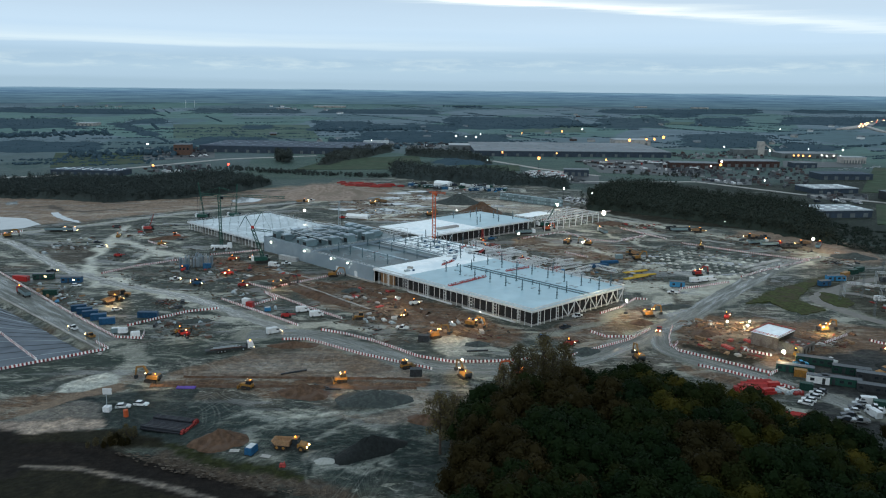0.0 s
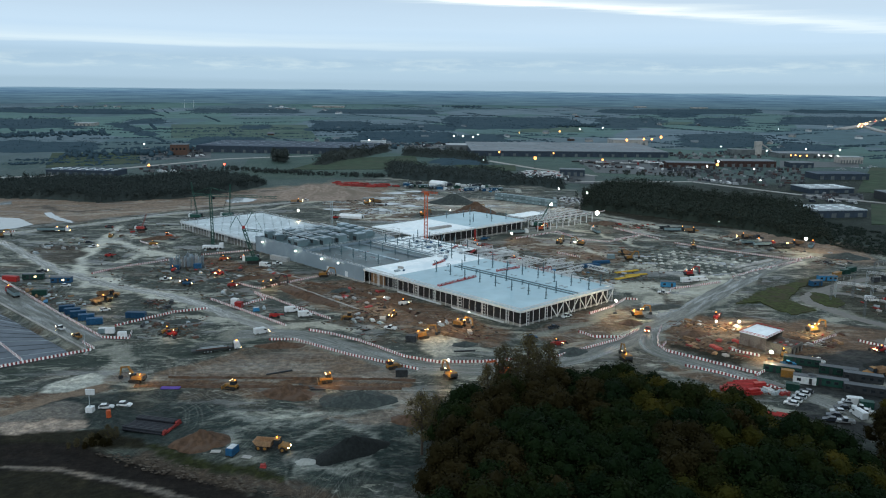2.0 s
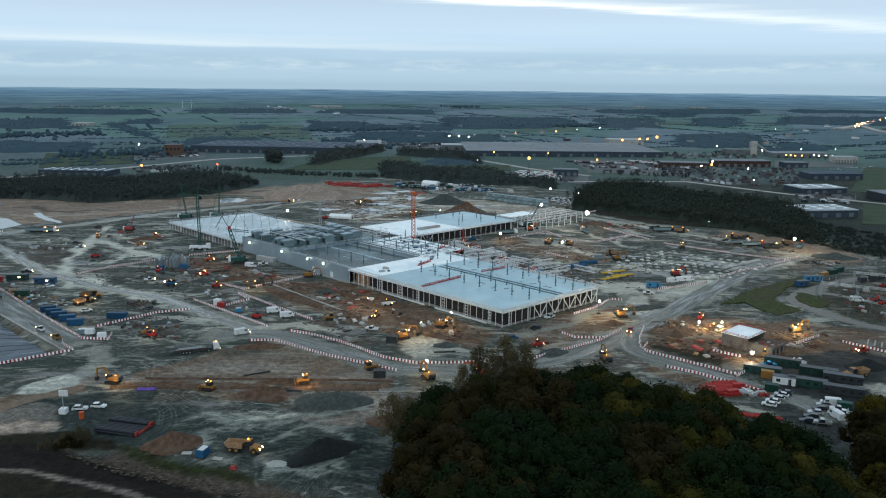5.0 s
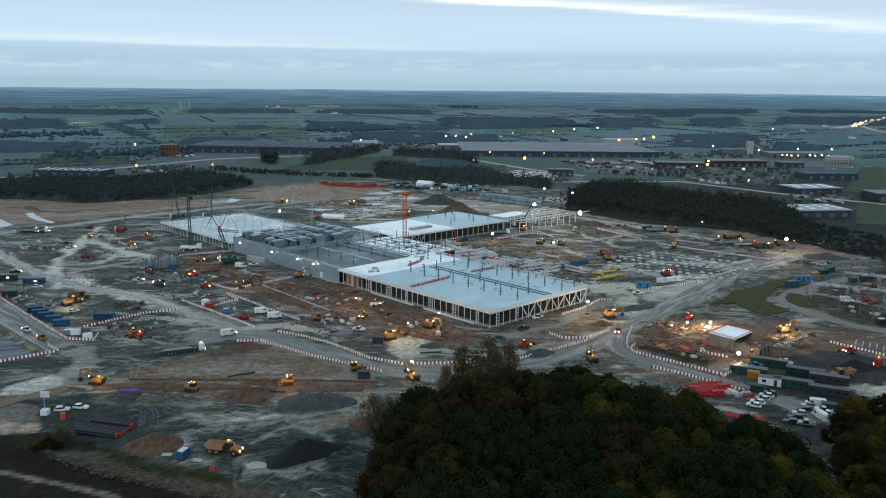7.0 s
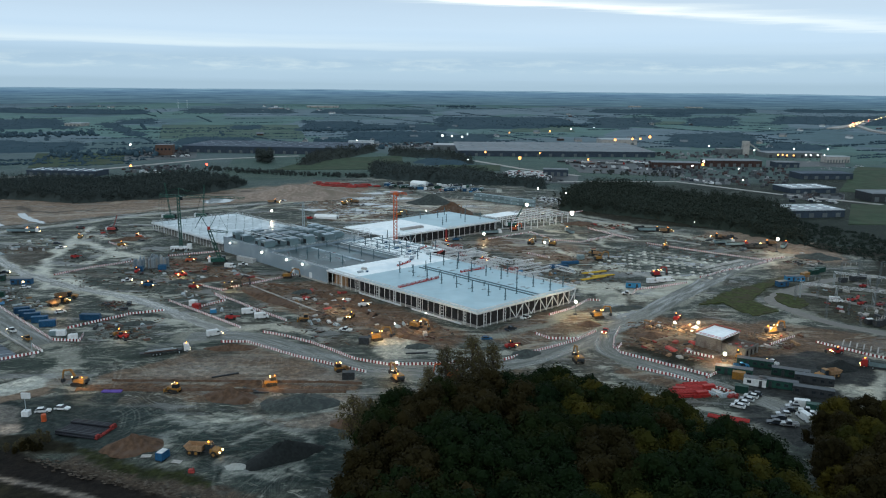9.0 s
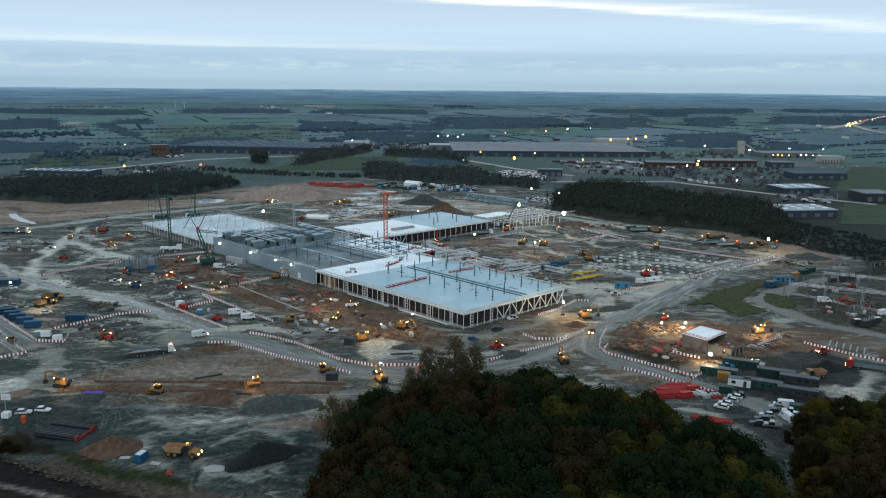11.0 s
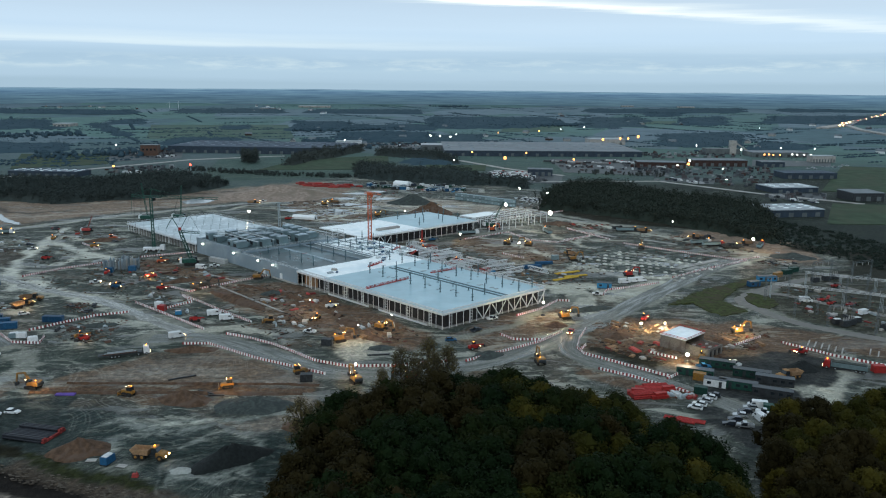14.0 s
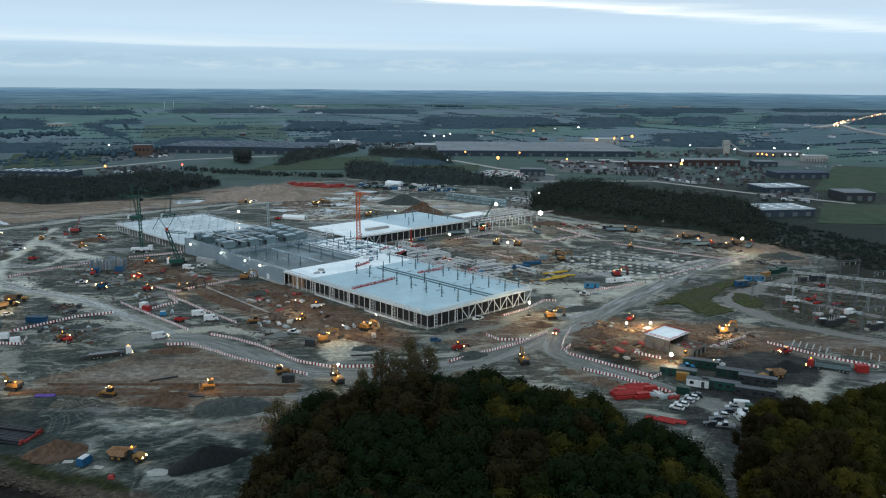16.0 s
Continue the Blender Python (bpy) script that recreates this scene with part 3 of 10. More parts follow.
# colour, edge width, silt and pools, ruts, outline
PATCHES = [
    (TAN, 8, 0.25, 0.4, [(-428.4, 503.5), (-330.4, 535.4), (-287.3, 509.4), (-263.6, 524.9), (-211.3, 580.1), (-157.1, 626.6), (-88.8, 677.6), (-51.6, 719.8), (-126.7, 787), (-181.9, 726.2), (-251.1, 650.1), (-411, 669.3), (-576.1, 682.5)]),
    (MUD, 6, 0.95, 0.6, [(-128.5, 673.4), (-60.5, 699.2), (-28.6, 683.8), (-30, 538.7), (-71.4, 546.8)]),
    (GRAVEL, 4, 0.5, 0.8, [(-332, 476.7), (-255.2, 507.8), (-199.6, 547.3), (-156.4, 527.6), (-119.7, 436.3), (-114.2, 364), (-164.7, 384), (-214.2, 393.1), (-311, 445.6)]),
    (GRAVEL, 4, 0.55, 0.8, [(-214.2, 393.1), (-162.2, 378), (-107.9, 343.4), (-66.2, 298.3), (-88.1, 279.1), (-118.1, 277.3), (-143.8, 305.2), (-212.7, 368.5)]),
    ((0.25, 0.215, 0.175), 6, 0.7, 0.5, [(-28.6, 683.8), (85.6, 628.8), (108.8, 602), (62.7, 584.1), (-6.9, 599.4), (-35.7, 632.3)]),
    (MUD, 4, 0.5, 0.5, [(39.3, 496.1), (94.4, 474.8), (102.4, 416.5), (61.1, 434.9), (30.2, 464.4)]),
    (RUSSET, 5, 0.15, 0.5, [(-61.7, 367.7), (-42.2, 369), (-4.8, 331.2), (27.6, 293), (20, 275.7), (-10.2, 283.8), (-40.2, 311.7)]),
    (MUD, 4, 0.3, 0.5, [(-86.6, 365.9), (-48.5, 374.3), (-25.9, 312.6), (-40.2, 311.7), (-69.3, 336.2)]),
    (RUSSET, 4, 0.2, 0.3, [(-137.7, 419.7), (-104.1, 401.3), (-72.2, 378.4), (-86.6, 365.9), (-112.6, 387.7), (-134.2, 399.1)]),
    (ROCKY, 5, 0.25, 0.5, [(-80.7, 254.8), (-70.1, 276.9), (-52.6, 275.9), (-20.6, 252.7), (-8.5, 246.9), (-8.2, 240.3), (-38.3, 240.1), (-95.9, 236.9)]),
    (RUSSET, 2.5, 0.0, 0.3, [(-96.8, 236.9), (-38.1, 239.1), (-8.2, 239.8), (-7.9, 234), (-44.6, 233.9), (-94.9, 232.1)]),
    (MUD, 4, 0.2, 0.5, [(-69.3, 229.7), (-36.9, 231.4), (-37.6, 225), (-56.7, 223.1)]),
    (ROCKY, 5, 0.3, 0.7, [(-42.2, 221.2), (-7.8, 233), (-1.9, 211.8), (-16.4, 206.4), (-33.7, 212.1)]),
    ((0.023, 0.035, 0.033), 6, 0.16, 0.55, [(-115.3, 222.6), (-66.4, 219.9), (-40.4, 211.7), (-9.5, 200.1), (-8.3, 180.6), (-24.6, 172.7), (-52.5, 187.7), (-92.6, 211)]),
    ((0.20, 0.165, 0.14), 3, 0.0, 0.0, [(-146.6, 202.3), (-130.5, 203.1), (-101.2, 205.8), (-101, 198.3), (-125.6, 194.9), (-140.6, 193.4)]),
    (MUD, 3, 0.2, 0.5, [(-150.4, 208), (-131, 221.7), (-111.1, 233.1), (-105.9, 227.7), (-114.2, 220.4), (-128.5, 211.2)]),
    (PALE, 2, 0.1, 0.2, [(-125.2, 224.3), (-123.8, 232.4), (-116.6, 240.8), (-112.4, 238), (-114.3, 231.9), (-120.6, 225.9)]),
    (MUD, 5, 0.4, 0.8, [(29.3, 286.2), (57, 294.8), (71.4, 310.7), (88.5, 332.8), (74.1, 336.4), (40.1, 304.9)]),
    # Muddy soil by the pump house, browned further to paint warm lamplight.
    ((0.088, 0.055, 0.033), 4, 0.18, 0.5, [(86.6, 296.6), (102.5, 320.8), (129.6, 322.5), (153.2, 300.7), (163.4, 294.2), (141.8, 267.6), (112.7, 260.2), (83.7, 277.6)]),
    (RUSSET, 3, 0.1, 0.4, [(103.7, 316.8), (124.2, 314), (115, 294.8), (93.4, 297.1)]),
    (VERGE, 3, 0.0, 0.2, [(88.7, 284.3), (103, 278.7), (110.8, 265.8), (105, 260.9), (88.8, 273.5)]),
    (GRASS, 2.5, 0.0, 0.0, [(131, 341.6), (141.2, 353.5), (157.6, 370.9), (172.6, 381.7), (192.2, 398.1), (189.9, 389.7), (173.4, 372.9), (158, 349.7), (162.8, 339), (164.5, 333.8), (150.3, 325.3), (145.8, 335.3), (143.9, 346)]),
    (GRASS, 3, 0.1, 0.0, [(169.1, 358.1), (179.6, 361.6), (179.6, 344.3), (168.6, 338.4), (166.2, 347.4)]),
    ((0.048, 0.05, 0.028), 3, 0.3, 0.3, [(189.8, 374.6), (204.4, 370), (221.5, 320.7), (213.2, 305.3), (172.6, 329.1), (185.4, 349.2)]),
    (WETROAD, 3, 0.9, 0.4, [(126.7, 463.6), (137.5, 478.2), (197.7, 437.8), (147.1, 394), (89.8, 415.6)]),
    (TAN, 5, 0.1, 0.4, [(189.9, 529.1), (239.5, 518.7), (254.4, 473.7), (238.9, 433.6), (220.8, 432.3), (214.9, 462.3), (178.1, 494.2)]),
    (WETROAD, 3, 0.7, 0.6, [(48.5, 517), (119.4, 508.7), (99.3, 482.3), (78.4, 486.1)]),
    ((0.020, 0.021, 0.014), 6, 0.0, 0.3, [(248, 547.2), (272.2, 489), (282.4, 429.8), (275.6, 391.2), (334.2, 480), (318.4, 576.8), (272.2, 603.5)]),
    (MUD, 5, 0.3, 0.6, [(35, 289), (54, 299), (74, 311), (87, 306), (78, 285), (63, 279), (46, 275)]),
    (MUD, 6, 0.25, 0.4, [(134, 316), (156, 318), (185, 304), (207, 289), (200, 270), (172, 292), (152, 268), (140, 288)]),
    (MUD, 4, 0.2, 0.4, [(78, 262), (95, 262), (108, 250), (101, 237), (85, 247)]),
    ((0.030, 0.031, 0.021), 7, 0.15, 0.2, [(184, 392), (165, 362), (168, 340), (186, 322), (206, 301), (262, 330), (290, 385), (235, 412)]),
    ((0.013, 0.017, 0.015), 5, 0.12, 0.5, [(-34, 182), (-26, 194), (-16, 200), (-9, 196), (-12, 187), (-23, 180)]),
    ((0.030, 0.038, 0.034), 6, 0.2, 0.5, [(-40, 219), (-33, 229), (-20, 230), (-12, 222), (-18, 214), (-32, 213)]),
    ((0.016, 0.017, 0.012), 8, 0.0, 0.0, [(238, 470), (262, 450), (256, 425), (234, 410), (262, 392), (330, 400), (420, 560), (290, 560)]),
    (VERGE, 5, 0.0, 0.3, [(114.8, 611), (200.1, 559.1), (236.2, 528.8), (192.2, 535.7), (111.5, 568.1)]),
    ((0.024, 0.027, 0.028), 3, 0.03, 0.2, [(127.8, 269.5), (152.8, 282.6), (179, 271.6), (166.2, 244.8), (139.5, 220.1), (118.6, 203.1), (104.8, 220.9)]),
    (PALE, 2.5, 0.6, 0.4, [(140.2, 248.7), (164.4, 244.8), (144.6, 220.3), (142, 222.2), (152, 237.4)]),
    (PALE, 4, 0.4, 0.6, [(-8, 283.9), (5.1, 288.2), (11.4, 272.1), (-1.1, 262.3), (-8.6, 272.1)]),
    ((0.052, 0.046, 0.037), 4, 0.15, 0.5, [(-246.2, 437.5), (-234.4, 446.5), (-217.1, 439.6), (-197.9, 397.3), (-212.6, 396.3), (-239.0, 422.5)]),
    ((0.118, 0.088, 0.064), 4, 0.12, 0.5, [(-95.6, 241.6), (-91.1, 248.6), (-80.8, 257.4), (-66.1, 275.0), (-56.9, 280.1), (-44.3, 272.5), (-29.3, 260.1), (-18.3, 254.1), (-26.9, 247.2), (-41.5, 244.4), (-55.9, 241.6), (-74.1, 239.7), (-90.2, 237.9)]),
    (ROCKY, 4, 0.3, 0.6, [(-85.1, 243.7), (-73.9, 254.9), (-57.1, 258.7), (-35.5, 251.5), (-44.2, 247.4), (-60.6, 244.4)]),
    ((0.060, 0.052, 0.040), 3, 0.1, 0.4, [(-75.3, 264.7), (-66.1, 275.0), (-60.6, 277.9), (-58.1, 269.2), (-67.0, 258.1)]),
    (PALE, 2.5, 0.3, 0.3, [(-123.3, 227.2), (-123.7, 234.2), (-117.9, 240.4), (-114.8, 243.7), (-108.4, 235.0), (-109.9, 229.2), (-116.7, 225.3)]),
    ((0.12, 0.115, 0.105), 3, 0.0, 0.2, [(-115.7, 214.6), (-110.3, 220.3), (-104.1, 209.2), (-111.7, 208.0)]),
    ((0.018, 0.028, 0.026), 4, 0.12, 0.5, [(-63.5, 192.9), (-50.6, 187.7), (-34.0, 179.0), (-17.0, 173.7), (2.2, 172.8), (8.3, 186.3), (9.8, 207.6), (-2.5, 213.5), (-21.5, 204.6), (-38.1, 202.2), (-49.9, 196.7)]),
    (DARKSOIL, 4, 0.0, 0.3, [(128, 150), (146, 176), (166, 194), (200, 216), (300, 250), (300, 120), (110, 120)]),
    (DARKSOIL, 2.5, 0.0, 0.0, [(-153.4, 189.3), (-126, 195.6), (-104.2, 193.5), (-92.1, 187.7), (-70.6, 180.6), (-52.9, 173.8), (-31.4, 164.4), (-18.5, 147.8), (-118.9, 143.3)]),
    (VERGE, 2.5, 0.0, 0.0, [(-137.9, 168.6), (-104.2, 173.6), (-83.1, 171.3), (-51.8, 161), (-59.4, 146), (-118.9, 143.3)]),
    (STONY, 3, 0.0, 0.3, [(-91.9, 187.4), (-74.8, 186.6), (-52.9, 178.5), (-33.1, 173.7), (-21.3, 168.8), (-26.2, 165.5), (-52.6, 172.7), (-75.2, 179.8)]),
    (BANK_GRASS, 2.5, 0.0, 0.0, [(-84.2, 194.5), (-59.5, 185.8), (-36.4, 175.8), (-38.7, 173.4), (-57.7, 180), (-84.3, 191.1)]),
]
# trodden strips by the bank, with firm edges
STRIPS = [
    ((0.021, 0.030, 0.029), 1.5, 0.1, 0.15, [(-121.0, 213.2), (-114.8, 221.2), (-100.7, 227.4), (-80.6, 229.4), (-79.4, 212.1), (-68.0, 201.2), (-66.7, 190.8), (-81.7, 193.4), (-97.5, 196.8), (-102.1, 206.2), (-111.6, 208.4)]),
    ((0.165, 0.125, 0.092), 0.8, 0.0, 0.1, [(-129.6, 210.3), (-123.3, 217.3), (-117.5, 226.5), (-111.3, 232.5), (-106.3, 231.4), (-108.0, 225.7), (-115.9, 219.9), (-120.8, 212.8), (-127.0, 206.1)]),
    ((0.115, 0.110, 0.100), 0.8, 0.05, 0.2, [(-127.0, 206.1), (-120.5, 212.4), (-115.2, 218.6), (-107.5, 216.4), (-102.4, 206.2), (-112.0, 206.1), (-125.0, 202.7)]),
    ((0.27, 0.225, 0.185), 0.7, 0.0, 0.0, [(-124.8, 202.3), (-111.2, 204.6), (-101.2, 205.1), (-99.0, 200.7), (-107.7, 198.0), (-120.9, 195.9)]),
    (VERGE, 1.0, 0.0, 0.0, [(-120.9, 195.9), (-107.7, 198.0), (-95.7, 199.7), (-80.7, 194.8), (-77.0, 190.2), (-94.6, 191.0), (-108.6, 191.0), (-117.3, 189.9)]),
    ((0.36, 0.37, 0.335), 0.8, 0.0, 0.1, [(-125.7, 224.2), (-127.0, 230.7), (-121.7, 238.4), (-117.1, 242.8), (-110.9, 239.0), (-109.2, 233.1), (-113.3, 229.1), (-118.3, 224.6)]),
    ((0.0115, 0.0098, 0.0085), 0.9, 0.0, 0.0, [(-118.2, 191.2), (-109.4, 192.3), (-95.2, 192.0), (-86.9, 187.5), (-73.8, 181.6), (-60.0, 175.8), (-45.4, 169.9), (-44.0, 164.8), (-57.2, 164.2), (-66.9, 171.6), (-79.9, 175.4), (-91.3, 178.0), (-96.8, 180.2), (-111.3, 179.8)]),
    ((0.0155, 0.0148, 0.009), 0.9, 0.0, 0.0, [(-110.2, 177.9), (-97.2, 178.2), (-80.0, 172.5), (-60.1, 164.7), (-101.1, 162.8)]),
    ((0.15, 0.133, 0.115), 0.8, 0.0, 0.0, [(-111.4, 179.9), (-96.9, 180.3), (-91.5, 178.5), (-80.0, 175.6), (-66.9, 171.5), (-55.7, 165.4), (-58.3, 165.3), (-67.3, 169.8), (-80.3, 173.9), (-91.9, 177.0), (-97.2, 178.8), (-110.7, 178.7)]),
]
# roads and painted wet streaks: colour, width, silt, line
WAYS = [
    (ROAD, 14, 0.15, [(-317.6, 445.1), (-219.6, 351.2), (-158.5, 296.4), (-127.4, 268.9)]),
    (WETROAD, 22, 0.35, [(-154.6, 225), (-142.8, 243), (-126.5, 257.9), (-99, 266.8), (-71.6, 282.8)]),
    (ROAD, 9, 0.6, [(-119.6, 265.6), (-112.1, 253), (-110.5, 238.1)]),
    (ROAD, 13, 0.2, [(-81, 285), (-59.1, 286.4), (-34.9, 271.8), (-12.9, 255.9), (10.8, 251.7), (39.2, 260.5), (60.2, 276.2), (81.9, 300.7)]),
    (ROAD, 13, 0.35, [(81.9, 300.7), (108.2, 331.3), (138.7, 371.8), (162.6, 402.3), (187.8, 430.6), (215, 450)]),
    (PALE, 7, 0.5, [(-326.6, 491.1), (-271.4, 448.8), (-208, 387.1), (-188.9, 372.5)]),
    (PALE, 11, 0.7, [(-188.9, 372.5), (-157, 352.3), (-124, 336.4)]),
    (ROAD, 11, 0.5, [(-124, 336.4), (-93.3, 311.6), (-64.4, 290.3)]),
    (PALE, 9, 0.5, [(-306.5, 460.1), (-262.3, 498.7), (-232.7, 537.1), (-206.6, 567), (-153.4, 611.6)]),
    (PALE, 5, 0.3, [(-153.4, 611.6), (-104.8, 651.5), (-50.2, 700.3), (-9.1, 724.5)]),
    (PALE, 5, 0.6, [(-187.7, 370.2), (-212.1, 437), (-212.5, 480.9), (-170.7, 456.9)]),
    (ROAD, 10, 0.25, [(83.6, 300.8), (79.3, 278.6), (84.1, 267.8), (95.6, 256.5), (113.8, 239.6), (129.7, 218.6)]),
    (PALE, 12, 0.6, [(81.2, 372), (103.8, 373.6), (116.1, 358.5), (137.1, 381.5)]),
    (PALE, 6, 0.6, [(102.4, 416.5), (126.2, 392.5), (147.1, 394), (197.8, 430.6)]),
    (ROAD, 6.5, 0.1, [(241.6, 402.4), (210.6, 390.1), (170.6, 357.2), (169.8, 337.6), (181.2, 315), (207.5, 294.6), (219.4, 285.3)]),
    (ROAD, 7, 0.5, [(107.4, 593.6), (153.8, 539), (189.3, 495.1), (209.8, 450.8)]),
    (MUD, 5, 0.25, [(-104.8, 242.5), (-111.3, 225.5), (-125.4, 211.7), (-140.2, 202.6)]),
    (PALE, 5, 0.4, [(172.6, 260.2), (158.5, 239.9), (147.6, 227.3), (140.7, 219)]),
    (PALE, 8, 0.5, [(-65.7, 296.1), (-52.4, 299.2), (-37.7, 292.7)]),
    (ROAD, 7, 0.3, [(47.3, 502.7), (72.6, 525.4), (100.1, 550.2), (132.4, 515.8)]),
    (PALE, 8, 0.6, [(104.2, 575), (129, 552.8), (150.2, 525.7), (187.3, 489.4)]),
    (PALE, 6, 0.5, [(11.8, 409.8), (44.7, 399.1), (70.8, 376.9), (86.8, 372.4)]),
    (PALE, 5, 0.5, [(-74.7, 571.4), (-53, 615.3), (-6.9, 599.4), (35.9, 568.8)]),
    (PALE, 4.5, 0.5, [(-144.6, 588.7), (-133.0, 612.8), (-114.5, 636.1), (-86.6, 665.3), (-45.0, 694.5)]),
    (STONY, 9, 0.1, [(-366.6, 632.3), (-313.3, 640.6), (-230.2, 638.4), (-172.5, 653.8)]),
    (STONY, 6, 0.2, [(-337.1, 583.1), (-323.2, 590.0), (-302.9, 569.6), (-283.7, 565.9), (-259.7, 578.7)]),
    ((0.27, 0.225, 0.18), 7, 0.3, [(-317.3, 550.2), (-289.3, 545.1), (-262.2, 557.4), (-227.9, 576.1), (-197.7, 601.1)]),
    (STONY, 7, 0.1, [(-221.2, 666.6), (-181.6, 685.1), (-146.0, 707.8), (-119.6, 735.0)]),
    (TRACK_SHEEN, 4.5, 0.6, [(-172.3, 352), (-190, 380), (-197.9, 397.3), (-203.9, 417.6), (-216.3, 465.1), (-227.5, 506.9)]),
    (TRACK_SHEEN, 5, 0.6, [(-213.8, 459.9), (-187.8, 441.7), (-163.8, 424.9), (-153.4, 416.9)]),
    (PALE, 12, 0.8, [(86.7, 373.9), (95, 352), (92, 332), (97.6, 322)]),
    (PALE, 9, 0.8, [(84, 362), (102, 376), (108, 352)]),
    (ROAD, 6, 0.1, [(31.5, 286.3), (53.8, 303.5), (75.8, 332), (94.3, 357)]),
    (TRACK_SHEEN, 3.5, 0.5, [(-185.2, 371.0), (-197.0, 397.4), (-209.8, 430.7), (-212.4, 444.8), (-220.0, 473.9)]),
    (TRACK_SHEEN, 4.5, 0.5, [(-221.7, 477.5), (-202.1, 453.9), (-186.2, 441.8), (-169.8, 420.0), (-160.7, 425.1)]),
    (TRACK_SHEEN, 2.8, 0.5, [(-198.4, 399.9), (-186.1, 398.1), (-179.0, 402.6), (-177.3, 422.4)]),
    (TRACK_SHEEN, 5, 0.6, [(-236.3, 415.4), (-211.9, 389.9), (-189.2, 373.0), (-170.0, 366.3), (-146.2, 348.5), (-123.9, 330.6)]),
    (SWIRL, 1.6, 0.5, [(-36.7, 186.4), (-31.2, 179.8), (-23.3, 176.7), (-18.0, 178.4), (-14.7, 183.4), (-14.6, 192.1), (-17.2, 200.4), (-22.0, 204.9), (-28.8, 206.4), (-33.7, 203.2), (-37.7, 197.7)]),
    (SWIRL, 1.3, 0.5, [(-33.1, 181.4), (-25.2, 178.9), (-20.1, 181.1), (-17.7, 187.3), (-16.4, 193.7)]),
    (SWIRL, 2.2, 0.6, [(-65.3, 208.0), (-59.0, 213.4), (-49.1, 208.8), (-40.3, 206.6), (-34.1, 208.0)]),
    (SWIRL, 1.6, 0.5, [(-55.9, 191.8), (-55.9, 200.4), (-53.3, 204.1), (-44.5, 204.5)]),
    (SWIRL, 1.6, 0.6, [(-24.0, 179.5), (-21.8, 182.5), (-19.4, 185.0)]),
    (SWIRL, 2.4, 0.6, [(-57.6, 209.5), (-43.7, 212.9), (-27.5, 214.9), (-14.6, 218.4)]),
    (PALE, 4, 0.6, [(72.0, 532.9), (85.1, 516.9), (97.1, 509.7), (108.5, 482.2), (118.4, 464.0)]),
    (PALE, 4, 0.6, [(117.5, 561.8), (127.0, 537.3), (127.5, 508.1), (108.5, 482.2)]),
    (PALE, 4, 0.6, [(51.4, 494.5), (65.4, 486.2), (78.7, 461.1), (90.6, 438.4)]),
    (PALE, 5, 0.7, [(83.1, 412.4), (91.1, 401.3), (103.1, 417.8), (109.7, 405.1)]),
    (TRACK_SHEEN, 3.5, 0.8, [(-129.2, 632.6), (-99.2, 669.2), (-53.1, 692.1)]),
    # Next five: pale streaks painted for sky-reflecting puddles behind the halls.
    (TRACK_SHEEN, 5, 0.9, [(-32.1, 709.6), (-1.0, 728.9), (30.7, 708.4), (68.7, 728.1)]),
    (TRACK_SHEEN, 4, 0.9, [(-42.9, 596.0), (-17.8, 627.7), (10.2, 612.3), (47.6, 633.9)]),
    (TRACK_SHEEN, 5, 0.9, [(-78.5, 628.1), (-58.0, 656.0), (-34.3, 665.2)]),
    (TRACK_SHEEN, 5, 0.9, [(-63.7, 552.4), (-45.7, 579.4), (-24.6, 586.6)]),
    (TRACK_SHEEN, 4, 0.8, [(0.1, 668.6), (29.6, 664.7), (65.8, 689.4)]),
]


CLIMB = 22.0


